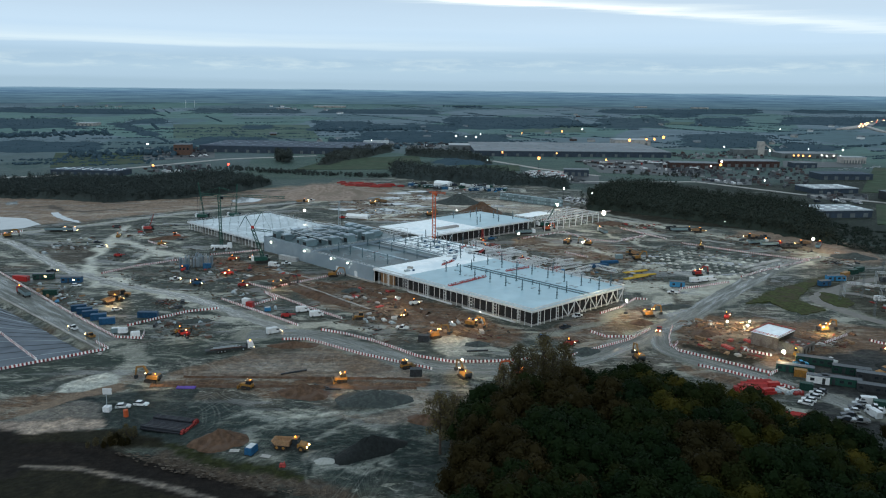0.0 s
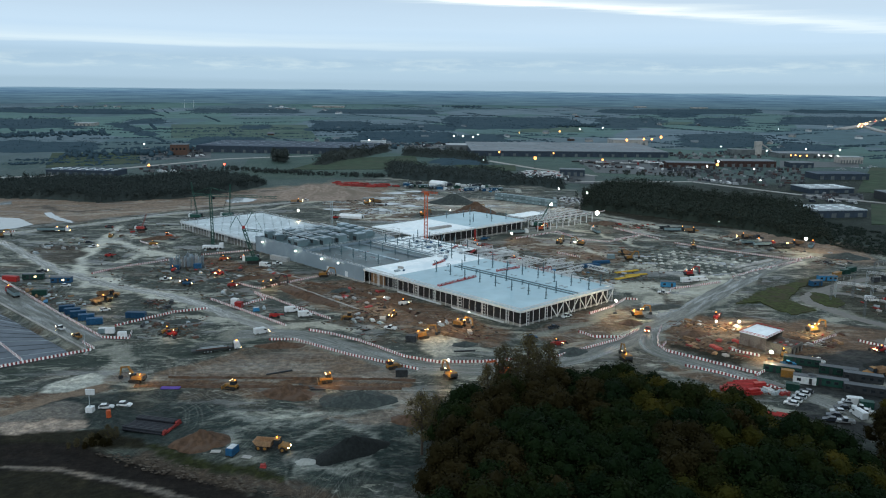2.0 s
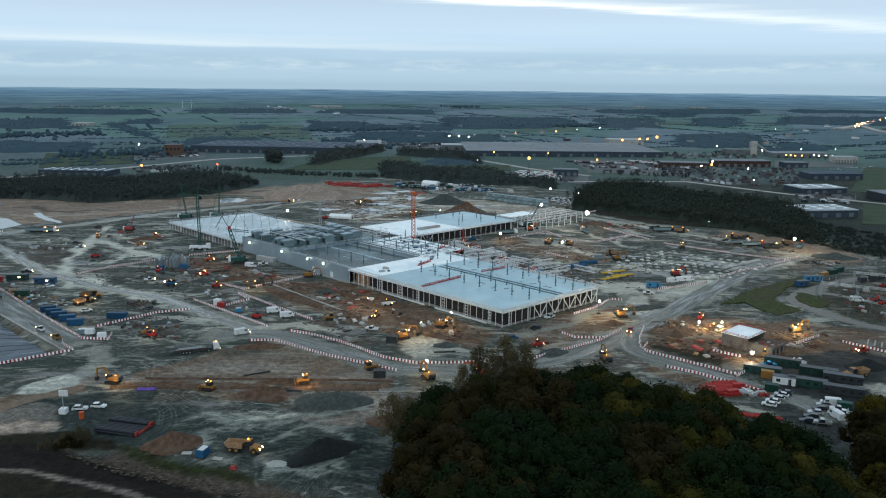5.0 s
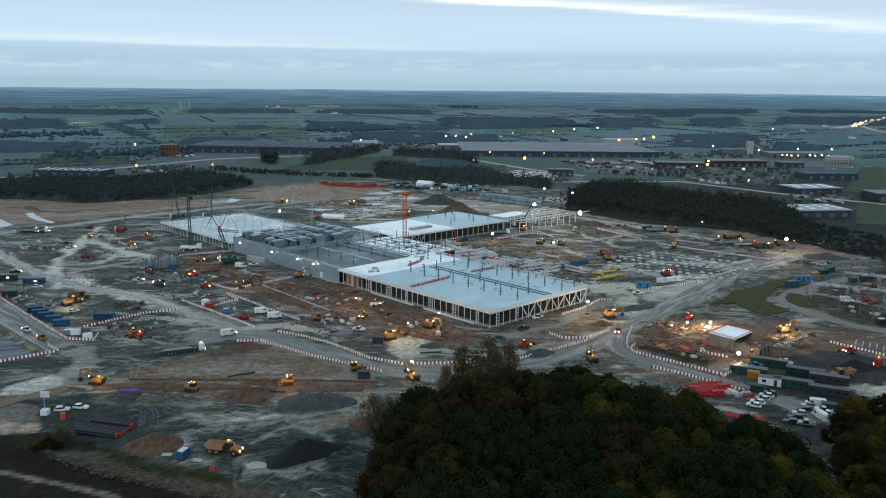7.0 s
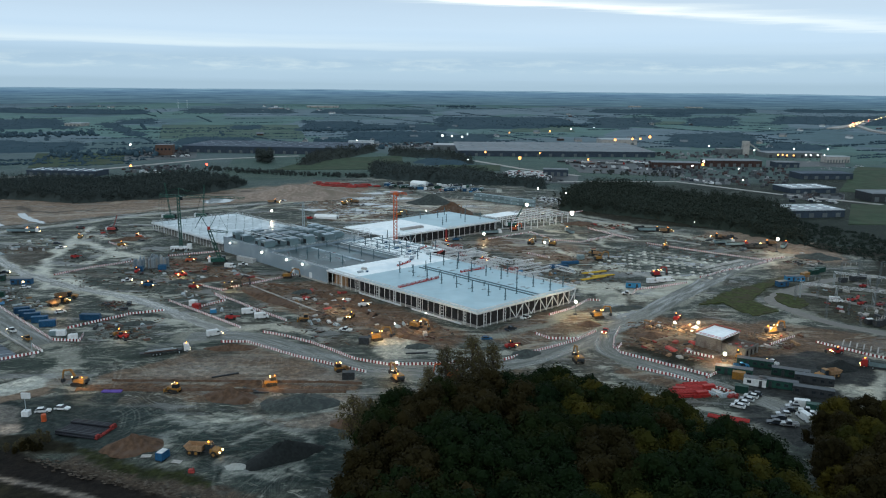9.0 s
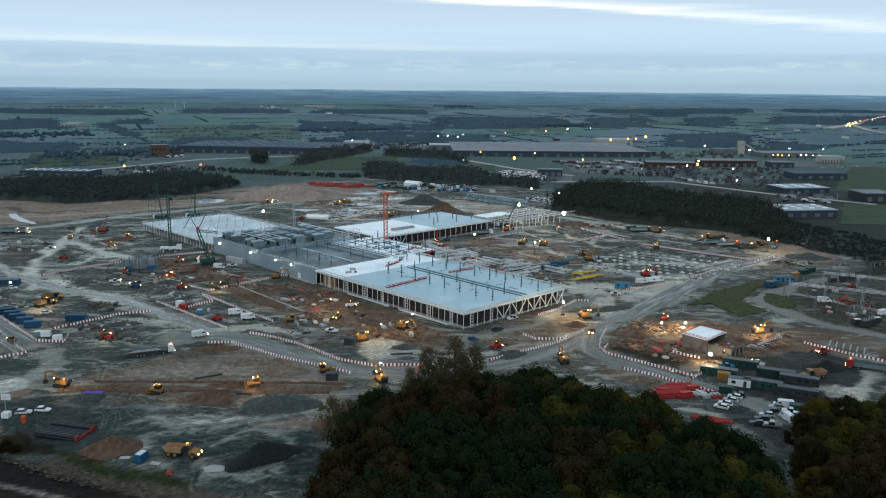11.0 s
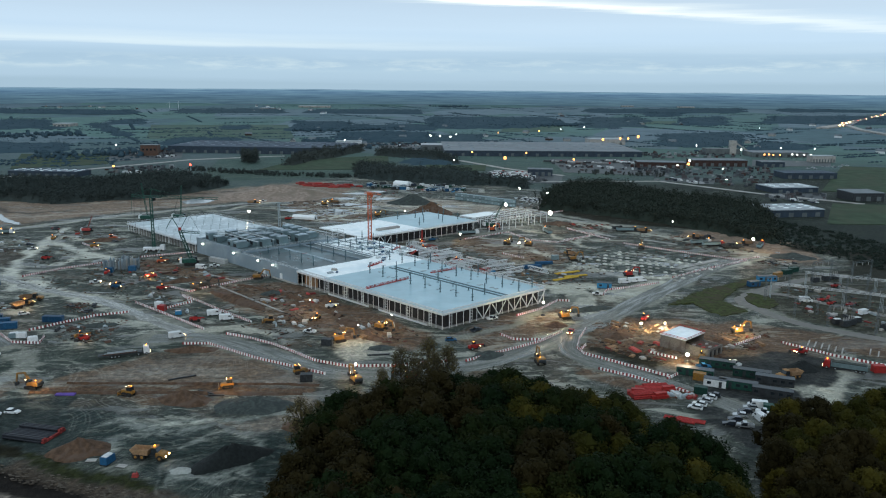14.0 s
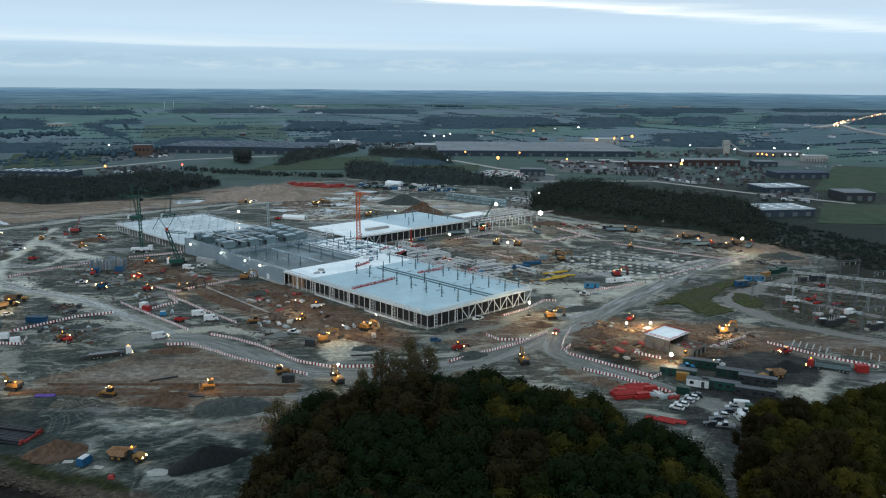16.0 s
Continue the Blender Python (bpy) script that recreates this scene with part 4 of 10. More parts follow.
def build_ground():
    xs = lines(-4700, 4700, -330, 300, 2.0)
    xs = np.concatenate([xs[xs < -150], np.arange(-150, 150, 1.2), xs[xs > 151]])
    ys = lines(-1500, 4850, 130, 620, 2.0)
    ys = np.concatenate([ys[ys < 150], np.arange(150, 330, 1.1), ys[ys > 331]])
    gx, gy = np.meshgrid(xs, ys)
    px, py = gx.ravel(), gy.ravel()
    rng = np.random.default_rng(3)

    def wob(scale, seed):
        """Smooth noise from a few random waves."""
        r = np.random.default_rng(seed)
        out = np.zeros(px.shape)
        for _ in range(9):
            a, f, ph = r.uniform(0, 2 * np.pi), r.uniform(0.5, 1.8) / scale, r.uniform(0, 2 * np.pi)
            out += np.sin((px * np.cos(a) + py * np.sin(a)) * f * 2 * np.pi + ph)
        return out / 4

    wx = px + 2.0 * wob(26, 1) + 0.9 * wob(7, 21) + rng.normal(0, 0.5, px.shape)
    wy = py + 2.0 * wob(26, 2) + 0.9 * wob(7, 22) + rng.normal(0, 0.5, px.shape)
    col = np.empty((len(px), 3))
    col[:] = GRAVEL
    silt = np.full(px.shape, 0.46)
    rut = np.full(px.shape, 0.5)
    even = np.zeros(px.shape)

    def lay(mask, colour, s, r):
        k = mask[:, None]
        col[:] = col * (1 - k) + np.array(colour) * k
        silt[:] = silt * (1 - mask) + s * mask
        rut[:] = rut * (1 - mask) + r * mask

    blotch = np.clip(wob(45, 5) * 0.4, 0, 0.6)
    lay(blotch, MUD, 0.6, 0.7)
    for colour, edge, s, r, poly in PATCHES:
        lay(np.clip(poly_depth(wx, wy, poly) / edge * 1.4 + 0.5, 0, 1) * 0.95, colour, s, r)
    for colour, width, s, pts in WAYS:
        k = np.clip(line_depth(wx, wy, pts, width) / 1.8 + 0.5, 0, 1) * 0.95
        lay(k, colour, s, 0.6)
        even[:] = np.maximum(even, k * 0.8)
    for colour, edge, s, r, poly in STRIPS:
        lay(np.clip(poly_depth(px * 0.8 + wx * 0.2, py * 0.8 + wy * 0.2, poly) / edge * 1.4 + 0.5, 0, 1) * 0.97, colour, s, r)
    site = np.clip(poly_depth(wx, wy, SITE) / 6 + 0.5, 0, 1)
    # Field colour mixes in with distance, painting haze over the far land.
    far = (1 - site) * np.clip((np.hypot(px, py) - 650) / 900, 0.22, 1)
    off = ((1 - site) * np.clip((py - 300) / 100, 0, 1))[:, None]
    col[:] = col * (1 - off) + np.array((0.045, 0.066, 0.050)) * off
    # Off-site ground round the eastern belt is set darker and greener.
    dark_land = poly_depth(wx, wy, [(108, 640), (200, 560), (262, 480), (268, 400), (330, 380), (760, 560), (760, 1000), (430, 900), (330, 800), (130, 790)])
    dark_land = np.clip(dark_land / 25 + 0.5, 0, 1) * (1 - site)
    col[:] = col * (1 - dark_land[:, None]) + np.array((0.017, 0.023, 0.017)) * dark_land[:, None]
    far *= 1 - 0.8 * dark_land
    near_field = poly_depth(px, py, [(-500, 90), (-330, 190), (-124.8, 193.5), (-86.7, 196.9), (-21.3, 169.3), (0, 120), (0, 60)])
    far = np.where(near_field > -6, 0, far)
    silt *= site
    # relief: uneven soil, the basin's rim, the scarp, and land that climbs slowly to the skyline
    z = 0.10 * wob(30, 7) * site + 0.05 * wob(9, 8) * site
    z *= 1 - even / 0.8
    basin = poly_depth(px, py, BASIN)
    z -= 2.2 * np.clip((basin + 1) / 4, 0, 1)
    dist = np.hypot(px, py)
    z += np.clip((dist - 2200) / 2400, 0, 1) ** 1.6 * CLIMB + np.clip((dist - 1200) / 2500, 0, 1) * (4 + 3.0 * wob(900, 11))
    z -= 1.4 * np.clip(near_field / 14 + 0.3, 0, 1)
    n, k = len(xs), len(ys)
    idx = np.arange(n * k).reshape(k, n)
    quads = np.stack([idx[:-1, :-1], idx[:-1, 1:], idx[1:, 1:], idx[1:, :-1]], -1).reshape(-1, 4)
    me = bpy.data.meshes.new("ground")
    me.from_pydata(np.column_stack([px, py, z]).tolist(), [], quads.tolist())
    me.materials.append(M["ground"])
    a = me.color_attributes.new("soil", "FLOAT_COLOR", "POINT")
    a.data.foreach_set("color", np.column_stack([col, np.ones(len(px))]).ravel())
    a = me.color_attributes.new("zone", "FLOAT_COLOR", "POINT")
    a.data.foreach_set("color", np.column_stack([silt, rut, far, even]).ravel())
    me.polygons.foreach_set("use_smooth", [True] * len(me.polygons))
    return tagged(new("ground", me), "wet muddy building site ground with gravel, ruts and fields beyond", "ground", kind="structure")


BASIN = [(-298.1, 403.2), (-206.3, 329), (-129.1, 262.6), (-170.4, 224.1)]
build_ground()


# ---- the halls ----
AX, BX = Vector((math.cos(radians(42.9)), math.sin(radians(42.9)), 0)), Vector((math.cos(radians(136.6)), math.sin(radians(136.6)), 0))
ORIGIN = Vector((30.8, 301.3, 0))
HALL = Matrix(((AX.x, BX.x, 0, ORIGIN.x), (AX.y, BX.y, 0, ORIGIN.y), (0, 0, 1, 0), (0, 0, 0, 1)))


def site(a, b, z=0.0):
    return ORIGIN + AX * a + BX * b + Vector((0, 0, z))


def slab(a0, a1, b0, b1, z0, z1):
    """A block on the halls' grid."""
    vs = [site(a, b, z) for z in (z0, z1) for a, b in ((a0, b0), (a1, b0), (a1, b1), (a0, b1))]
    return Shape().add(vs, [(3, 2, 1, 0), (4, 5, 6, 7), (0, 1, 5, 4), (1, 2, 6, 5), (2, 3, 7, 6), (3, 0, 4, 7)])


def bar_ab(s, p, q, w, h=None):
    s.bar(site(*p), site(*q), w, h)
    return s


def column(parent, a, b, z0, z1, w=0.24, mat="steel_white"):
    s = Shape()
    s.bar(site(a, b, z0), site(a, b, z1), w, w * 0.9)
    s.box(*site(a, b, z0), w * 1.7, w * 1.7, 0.12)
    part("column", s, M[mat], parent)


def ladder_frame(parent, a, b, along, z1):
    """A narrow two-legged bracing frame with rungs."""
    s = Shape()
    da, db = along
    for k in (0, 1.5):
        bar_ab(s, (a + da * k, b + db * k, 0.1), (a + da * k, b + db * k, z1), 0.22)
    for z in np.arange(1.2, z1 - 0.3, 1.3):
        bar_ab(s, (a, b, float(z)), (a + da * 1.5, b + db * 1.5, float(z)), 0.16)
    part("bracing_frame", s, M["steel_white"], parent)


def edge_rail(parent, pts, z, mat="steel_white", step=3.0, high=1.1):
    s = Shape()
    for p, q in zip(pts[:-1], pts[1:]):
        p3, q3 = site(*p, z), site(*q, z)
        n = max(1, int((q3 - p3).length / step))
        for k in (0.55, high):
            s.bar(p3 + Vector((0, 0, k)), q3 + Vector((0, 0, k)), 0.10)
        for i in range(n + 1):
            o = p3.lerp(q3, i / n)
            s.bar(o, o + Vector((0, 0, high)), 0.10)
    part("edge_rail", s, M[mat], parent)


HEIGHT = 6.8
# front hall
hall = thing("front_hall", "steel framed hall under construction with wet blue-grey roof", "building")
part("floor_slab", slab(0.3, 61.7, 0.3, 99.5, 0.02, 0.22), M["concrete"], hall)
part("roof", slab(-0.3, 61.5, -0.3, 79.0, HEIGHT - 0.55, HEIGHT), M["roof_blue"], hall, "wet blue-grey roof membrane")
part("roof_field", slab(-0.3, 61.5, 79.0, 100.0, HEIGHT - 0.55, HEIGHT + 0.02), M["roof_white"], hall, "new white roof membrane")
for nm, sh in (("eaves_beam", slab(-0.55, -0.31, -0.55, 100, HEIGHT - 0.75, HEIGHT + 0.12)), ("eaves_beam", slab(-0.31, 61.6, -0.55, -0.31, HEIGHT - 0.75, HEIGHT + 0.12)),
               ("eaves_beam", slab(61.51, 61.75, -0.31, 100, HEIGHT - 0.75, HEIGHT + 0.12))):
    part(nm, sh, M["steel_white"], hall)
# Near-black sheets behind the columns paint the hall's shaded depth.
part("inner_wall", slab(2.6, 2.8, 1.5, 96, 0.23, HEIGHT - 0.9), M["inside"], hall, "near-black panel painted as unlit interior")
# Added panel whose timber colour stands in for warm light indoors.
part("inner_panel", slab(2.35, 2.55, 87, 97.5, 0.23, HEIGHT - 1.2), M["timber"], hall, "timber-coloured panel painting the warm light inside")
part("inner_wall", slab(2.81, 59, 1.5, 1.7, 0.23, HEIGHT - 0.9), M["inside"], hall, "near-black panel painted as unlit interior")
for i in range(29):
    column(hall, 0, 0.2 + i * 3.55, 0, HEIGHT - 0.76)
for i in range(16):
    column(hall, 3.8 + i * 3.82, 0, 0, HEIGHT - 0.76, 0.26)
for b in (6, 19, 33, 49, 61, 75, 88):
    ladder_frame(hall, -0.35, b, (0, 1), HEIGHT - 0.8)
for a in (3.2, 14.5):
    ladder_frame(hall, a, -0.35, (1, 0), HEIGHT - 0.8)
for a in (18, 27.5, 37, 45.5, 52.8):
    s = Shape()
    bar_ab(s, (a, -0.5, HEIGHT - 0.9), (a + 4.2, -0.5, 0.4), 0.3)
    bar_ab(s, (a + 8.4, -0.5, HEIGHT - 0.9), (a + 4.2, -0.5, 0.4), 0.3)
    part("diagonal_brace", s, M["steel_white"], hall)
edge_rail(hall, [(0, 99), (0, 0), (61.2, 0), (61.2, 99)], HEIGHT)
for sh in (slab(-0.5, -0.3, -0.5, 100, HEIGHT + 1.0, HEIGHT + 1.22), slab(-0.29, 61.7, -0.5, -0.3, HEIGHT + 1.0, HEIGHT + 1.22), slab(61.5, 61.7, -0.29, 100, HEIGHT + 1.0, HEIGHT + 1.22)):
    part("parapet_rail", sh, M["steel_white"], hall)
for i in range(42):
    for a in (-0.4, 61.6):
        i % 2 or part("rail_post", slab(a - 0.07, a + 0.07, i * 2.4 + 0.4, i * 2.4 + 0.56, HEIGHT + 0.121, HEIGHT + 0.999), M["steel_white"], hall)
for i in range(25):
    part("rail_post", slab(i * 2.5 + 0.3, i * 2.5 + 0.46, -0.47, -0.33, HEIGHT + 0.121, HEIGHT + 0.999), M["steel_white"], hall)
part("wall_plinth", slab(-1.0, -0.6, 8, 38, 0.05, 0.75), M["white"], hall)
part("wall_plinth", slab(-1.0, -0.6, 45, 74, 0.05, 0.75), M["white"], hall)
for a in (37.0, 40.0):
    part("roof_gutter", slab(a - 0.55, a + 0.55, 2.5, 76, HEIGHT + 0.004, HEIGHT + 0.22), M["roof_steel"], hall)
post_mesh = Shape().bar((0, 0, 0), (0, 0, 5.2), 0.30).box(0, 0, 0, 0.9, 0.9, 0.1).box(0, 0, 1.6, 1.1, 0.34, 0.34).box(0, 0, 2.6, 0.34, 0.8, 0.3).mesh("roof_post", M["roof_steel"])
short_mesh = Shape().bar((0, 0, 0), (0, 0, 1.5), 0.24).bar((-1.1, 0, 1.4), (1.1, 0, 1.4), 0.2).box(0, 0, 0, 0.8, 0.8, 0.1).mesh("roof_stub", M["roof_steel"])
for row, (a, b0, b1, step) in enumerate(((22.5, 6, 74, 9.6), (34, 10, 96, 9.6), (49, 4, 96, 9.6), (59, 5, 76, 11))):
    for i in range(int((b1 - b0) / step) + 1):
        b = b0 + i * step
        tall = (row in (0, 2)) or i % 3 == 0
        part("roof_post" if tall else "roof_stub", post_mesh if tall else short_mesh, None, hall, at=Matrix.Translation(site(a, b, HEIGHT)) @ pose(0, 0, 0, 0, 0, 43))
random.seed(5)
for i in range(36):
    a, b = random.choice((24, 28, 44, 56)) + random.uniform(-1, 1), random.uniform(4, 74)
    part("roof_bracket", Shape().box(*site(a, b, HEIGHT + 0.006), random.uniform(0.6, 2.4), random.uniform(0.4, 1.0), 0.25, 43), M["steel_grey"], hall)

# red edge protection left lying on the roofs
guard_mesh = Shape().bar((-1.2, 0, 1.0), (1.2, 0, 1.0), 0.16).bar((-1.2, 0, 0.55), (1.2, 0, 0.55), 0.16).bar((-1.1, 0, 0), (-1.1, 0, 1.1), 0.14).bar((1.1, 0, 0), (1.1, 0, 1.1), 0.14).box(0, 0, 0, 2.2, 1.0, 0.22).mesh("guard_panel", M["red"])
for (a0, b0), (a1, b1) in (((2, 50.5), (29, 53)), ((44, 54.5), (59, 53)), ((30, 84), (42, 88)), ((64, 92), (74, 98)), ((66, 108), (75, 112))):
    row = thing("guard_rail", "red safety guard rail across the roof", "guard rail", Matrix.Translation(site(a0, b0, HEIGHT)), "roof guard rails")
    n = int(math.hypot(a1 - a0, b1 - b0) / 2.5)
    v = AX * (a1 - a0) + BX * (b1 - b0)
    for i in range(n):
        o = v * ((i + 0.5) / n)
        part("guard_panel", guard_mesh, None, row, at=Matrix.Translation(o) @ pose(0, 0, 0, 0, 0, math.degrees(math.atan2(v.y, v.x)) + random.uniform(-9, 9)))

# link building with the air units
link = thing("link_building", "grey clad link building with air units on its roof", "building")
part("wall", slab(0, 0.5, 100.2, 152, 0, HEIGHT + 0.5), M["clad"], link, "plain grey metal cladding")
part("wall", slab(-0.02, 0.5, 152.01, 200, 0, HEIGHT + 2.2), M["clad"], link, "plain grey metal cladding")
part("end_wall", slab(0.5, 60, 199.6, 200, 0, HEIGHT + 1.6), M["clad"], link)
part("lower_roof", slab(0.5, 38, 100.3, 152, HEIGHT - 0.5, HEIGHT - 0.1), M["roof_dark"], link, "dark wet roof with puddles")
part("upper_roof", slab(0.5, 62, 152.01, 199.5, HEIGHT - 0.5, HEIGHT + 0.9), M["roof_dark"], link)
part("valley_roof", slab(38.01, 46, 100.3, 152, HEIGHT - 0.7, HEIGHT - 0.3), M["roof_dark"], link)
part("white_roof", slab(46.01, 77, 100.1, 152, HEIGHT - 0.5, HEIGHT), M["roof_white"], link, "white roof membrane strewn with material")
part("step_wall", slab(0.6, 62, 151.6, 152, HEIGHT - 0.09, HEIGHT + 1.2), M["clad"], link)
# Takes the painted interior shade as its colour.
part("side_wall", slab(77.01, 77.3, 100.1, 152, 0, HEIGHT - 0.1), M["inside"], link)
for b in np.arange(101, 152, 4.6):
    column(link, 77.6, float(b), 0, HEIGHT + 0.1)
for i in range(14):
    part("skylight", slab(24 + (i % 2) * 0.1, 25.6, 104 + i * 3.3, 106.4 + i * 3.3, HEIGHT - 0.09, HEIGHT + 0.35), M["unit_top"], link)
part("parapet", slab(37.4, 37.9, 101, 151, HEIGHT - 0.09, HEIGHT + 0.7), M["clad"], link)
part("parapet", slab(46.1, 46.5, 101, 151, HEIGHT + 0.004, HEIGHT + 0.6), M["clad"], link)
for b in (113.0, 128.5):
    part("doorway", slab(-0.12, -0.003, b, b + 2.2, 0.05, 2.9), M["white"], link, "white framed wall opening")
for a, w in ((49.5, 0.7), (55, 0.5), (61, 0.9), (67.5, 0.5), (72, 0.7)):
    part("roof_gutter", slab(a, a + w, 101.5, 150.5, HEIGHT + 0.004, HEIGHT + 0.14), M["roof_steel"], link)
for b, w in ((109, 0.5), (121, 1.6), (133.5, 0.6), (144, 1.2)):
    part("roof_walkway", slab(46.6, 76.5, b, b + w, HEIGHT + 0.15, HEIGHT + 0.26), M["unit"], link)
edge_rail(link, [(0.8, 150), (0.8, 101)], HEIGHT)
edge_rail(link, [(47, 101), (76, 101)], HEIGHT)
for a, b0 in ((12, 104), (33, 106), (50, 104), (62, 104), (74, 104)):
    for i in range(5):
        part("roof_post", post_mesh, None, link, at=Matrix.Translation(site(a, b0 + i * 10.2, HEIGHT - 0.3)) @ pose(0, 0, 0, 0, 0, 43))
random.seed(8)
edge_rail(link, [(0.8, 152.8), (61, 152.8)], HEIGHT + 0.9)
edge_rail(link, [(61, 153), (61, 199)], HEIGHT + 0.9)
edge_rail(link, [(46.8, 101), (46.8, 150)], HEIGHT)
for a in (9, 19, 29, 41, 53):
    rack = thing("pipe_rack", "slim grey pipe rack standing over the roof units", "pipe rack", group="roof pipe racks")
    for b in (156, 167, 178, 189, 199):
        part("post", Shape().tube(site(a + 3.4, b, HEIGHT + 0.9), site(a + 3.4, b, HEIGHT + 5.2), 0.14, 5), M["steel_grey"], rack)
    for k in (-0.5, 0.3):
        part("rack_pipe", Shape().tube(site(a + 3.4 + k, 155, HEIGHT + 4.6), site(a + 3.4 + k, 199.3, HEIGHT + 4.6), 0.16, 6), M["steel_white" if k < 0 else "steel_grey"], rack)
random.seed(8)
for i in range(26):
    a, b = random.choice(((random.uniform(48, 75), random.uniform(102, 150)), (random.uniform(2, 35), random.uniform(103, 150))))
    z = HEIGHT + 0.02 if a > 46 else HEIGHT - 0.08
    fr = thing("roof_guard", "loose steel guard rail standing on the roof", "guard rail", Matrix.Translation(site(a, b, z)) @ pose(0, 0, 0, 0, 0, random.choice((43, 136))), "loose roof guards")
    ln = random.uniform(2.5, 6)
    for x in (-ln / 2, ln / 2):
        part("post", Shape().box(x, 0, 0, 0.12, 0.12, 1.5).box(x, 0, 0, 0.5, 0.7, 0.08), M["steel_grey"], fr)
    part("rail", Shape().bar((-ln / 2, 0, 1.4), (ln / 2, 0, 1.4), 0.12), M[random.choice(("old_red", "steel_grey", "steel_white"))], fr)
unit_body = Shape().box(0, 0, 0, 1, 1, 1).mesh("unit_body", M["unit"])
unit_lid = Shape().box(0, 0, 1.0, 0.92, 0.92, 0.06).box(0, 0, 1.06, 0.5, 0.5, 0.07).mesh("unit_lid", M["unit_top"])
for r in range(5):
    for c in range(6):
        if (r, c) in ((0, 3), (4, 0), (2, 5), (4, 5), (0, 0)):
            continue
        a, b = 7 + r * 11.2 + random.uniform(-0.8, 0.8), 157 + c * 7.6 + random.uniform(-0.6, 0.6)
        size = (random.uniform(5.0, 7.0), random.uniform(3.8, 5.2), random.uniform(3.0, 4.5))
        u = thing("air_unit", "grey boxed rooftop air handling unit", "air unit", Matrix.Translation(site(a, b, HEIGHT + 0.9)) @ pose(0, 0, 0, 0, 0, 43), "rooftop air units")
        sc = Matrix.Diagonal((*size, 1))
        part("body", unit_body, None, u, at=sc)
        part("lid", unit_lid, None, u, at=sc)
        part("grille", Shape().box(-size[0] / 2 - 0.04, 0, 0.5, 0.06, size[1] * 0.7, size[2] * 0.55), M["steel_dark"], u)
        part("duct", Shape().box(size[0] / 2 + 1.2, 0, 0.3, 2.3, 1.4, 1.5), M["unit"], u)
gantry = thing("pipe_gantry", "open steel pipe gantry over the roof", "gantry")
s = Shape()
for a in (4, 20, 36):
    for b in (168, 186):
        bar_ab(s, (a, b, HEIGHT + 0.9), (a, b, HEIGHT + 6), 0.2)
for b in (168, 174, 180, 186):
    bar_ab(s, (4, b, HEIGHT + 6), (36, b, HEIGHT + 6), 0.24)
for a in (4, 12, 20, 28, 36):
    bar_ab(s, (a, 168, HEIGHT + 6), (a, 186, HEIGHT + 6), 0.2)
part("frame", s, M["steel_grey"], gantry)
s = Shape()
for a in (60, 68):
    for b in (154, 160):
        bar_ab(s, (a, b, HEIGHT), (a, b, HEIGHT + 5), 0.25)
for z in (1.6, 3.3, 5):
    for b in (154, 160):
        bar_ab(s, (60, b, HEIGHT + z), (68, b, HEIGHT + z), 0.2)
    for a in (60, 68):
        bar_ab(s, (a, 154, HEIGHT + z), (a, 160, HEIGHT + z), 0.2)
part("tower", s, M["steel_white"], gantry)

REAR = 5.0
thin_mesh = Shape().bar((0, 0, 0), (0, 0, 3.4), 0.16).box(0, 0, 0, 0.6, 0.6, 0.08).mesh("roof_post", M["steel_grey"])
low_mesh = Shape().bar((0, 0, 0), (0, 0, 1.1), 0.14).bar((-0.8, 0, 1.05), (0.8, 0, 1.05), 0.12).box(0, 0, 0, 0.6, 0.6, 0.08).mesh("roof_stub", M["steel_grey"])
# rear hall with the white roof
rear = thing("rear_hall", "long open hall with white roof and bare steel columns", "building")
part("roof", slab(-0.3, 60, 200.5, 293, REAR - 0.6, REAR), M["roof_grey"], rear, "pale grey roof deck with wet patches")
part("floor_slab", slab(0.3, 60, 200.6, 292, 0.02, 0.2), M["concrete"], rear)
part("inner_wall", slab(7, 7.2, 201, 291, 0.21, REAR - 0.7), M["shed_grey"], rear)
part("eaves_beam", slab(-0.55, -0.31, 200.5, 293.2, REAR - 0.8, REAR + 0.1), M["steel_white"], rear)
for i in range(25):
    column(rear, 0, 202 + i * 3.75, 0, REAR - 0.8, 0.28)
for b in (212, 233, 254, 275):
    ladder_frame(rear, -0.4, b, (0, 1), REAR - 0.8)
edge_rail(rear, [(60, 201), (60, 293), (0, 293), (0, 201)], REAR)
for a in (4, 10, 16, 22, 28, 34, 40, 46, 52, 57):
    for i in range(9):
        part("roof_post" if i % 2 else "roof_stub", thin_mesh if i % 2 else low_mesh, None, rear, at=Matrix.Translation(site(a, 205 + i * 10.4, REAR)) @ pose(0, 0, 0, 0, 0, 43))

# side hall
side = thing("side_hall", "open steel hall with pale wet roof membrane", "building")
part("roof", slab(77.5, 124, 147, 192, HEIGHT - 0.6, HEIGHT), M["roof_white"], side, "white roof membrane")
part("roof_field", slab(124.01, 172, 147, 196, HEIGHT - 0.6, HEIGHT - 0.03), M["roof_blue"], side, "wet blue-grey roof membrane")
part("floor_slab", slab(78, 171, 147.5, 190, 0.02, 0.2), M["concrete"], side)
# Near-black sheet painting the shade inside the side hall.
part("inner_wall", slab(79, 170, 150, 150.2, 0.21, HEIGHT - 0.7), M["inside"], side, "near-black panel painted as unlit interior")
part("eaves_beam", slab(77.4, 172, 146.6, 146.9, HEIGHT - 0.8, HEIGHT + 0.1), M["steel_white"], side)
for i in range(20):
    column(side, 79 + i * 4.6, 146.9, 0, HEIGHT - 0.8, 0.28)
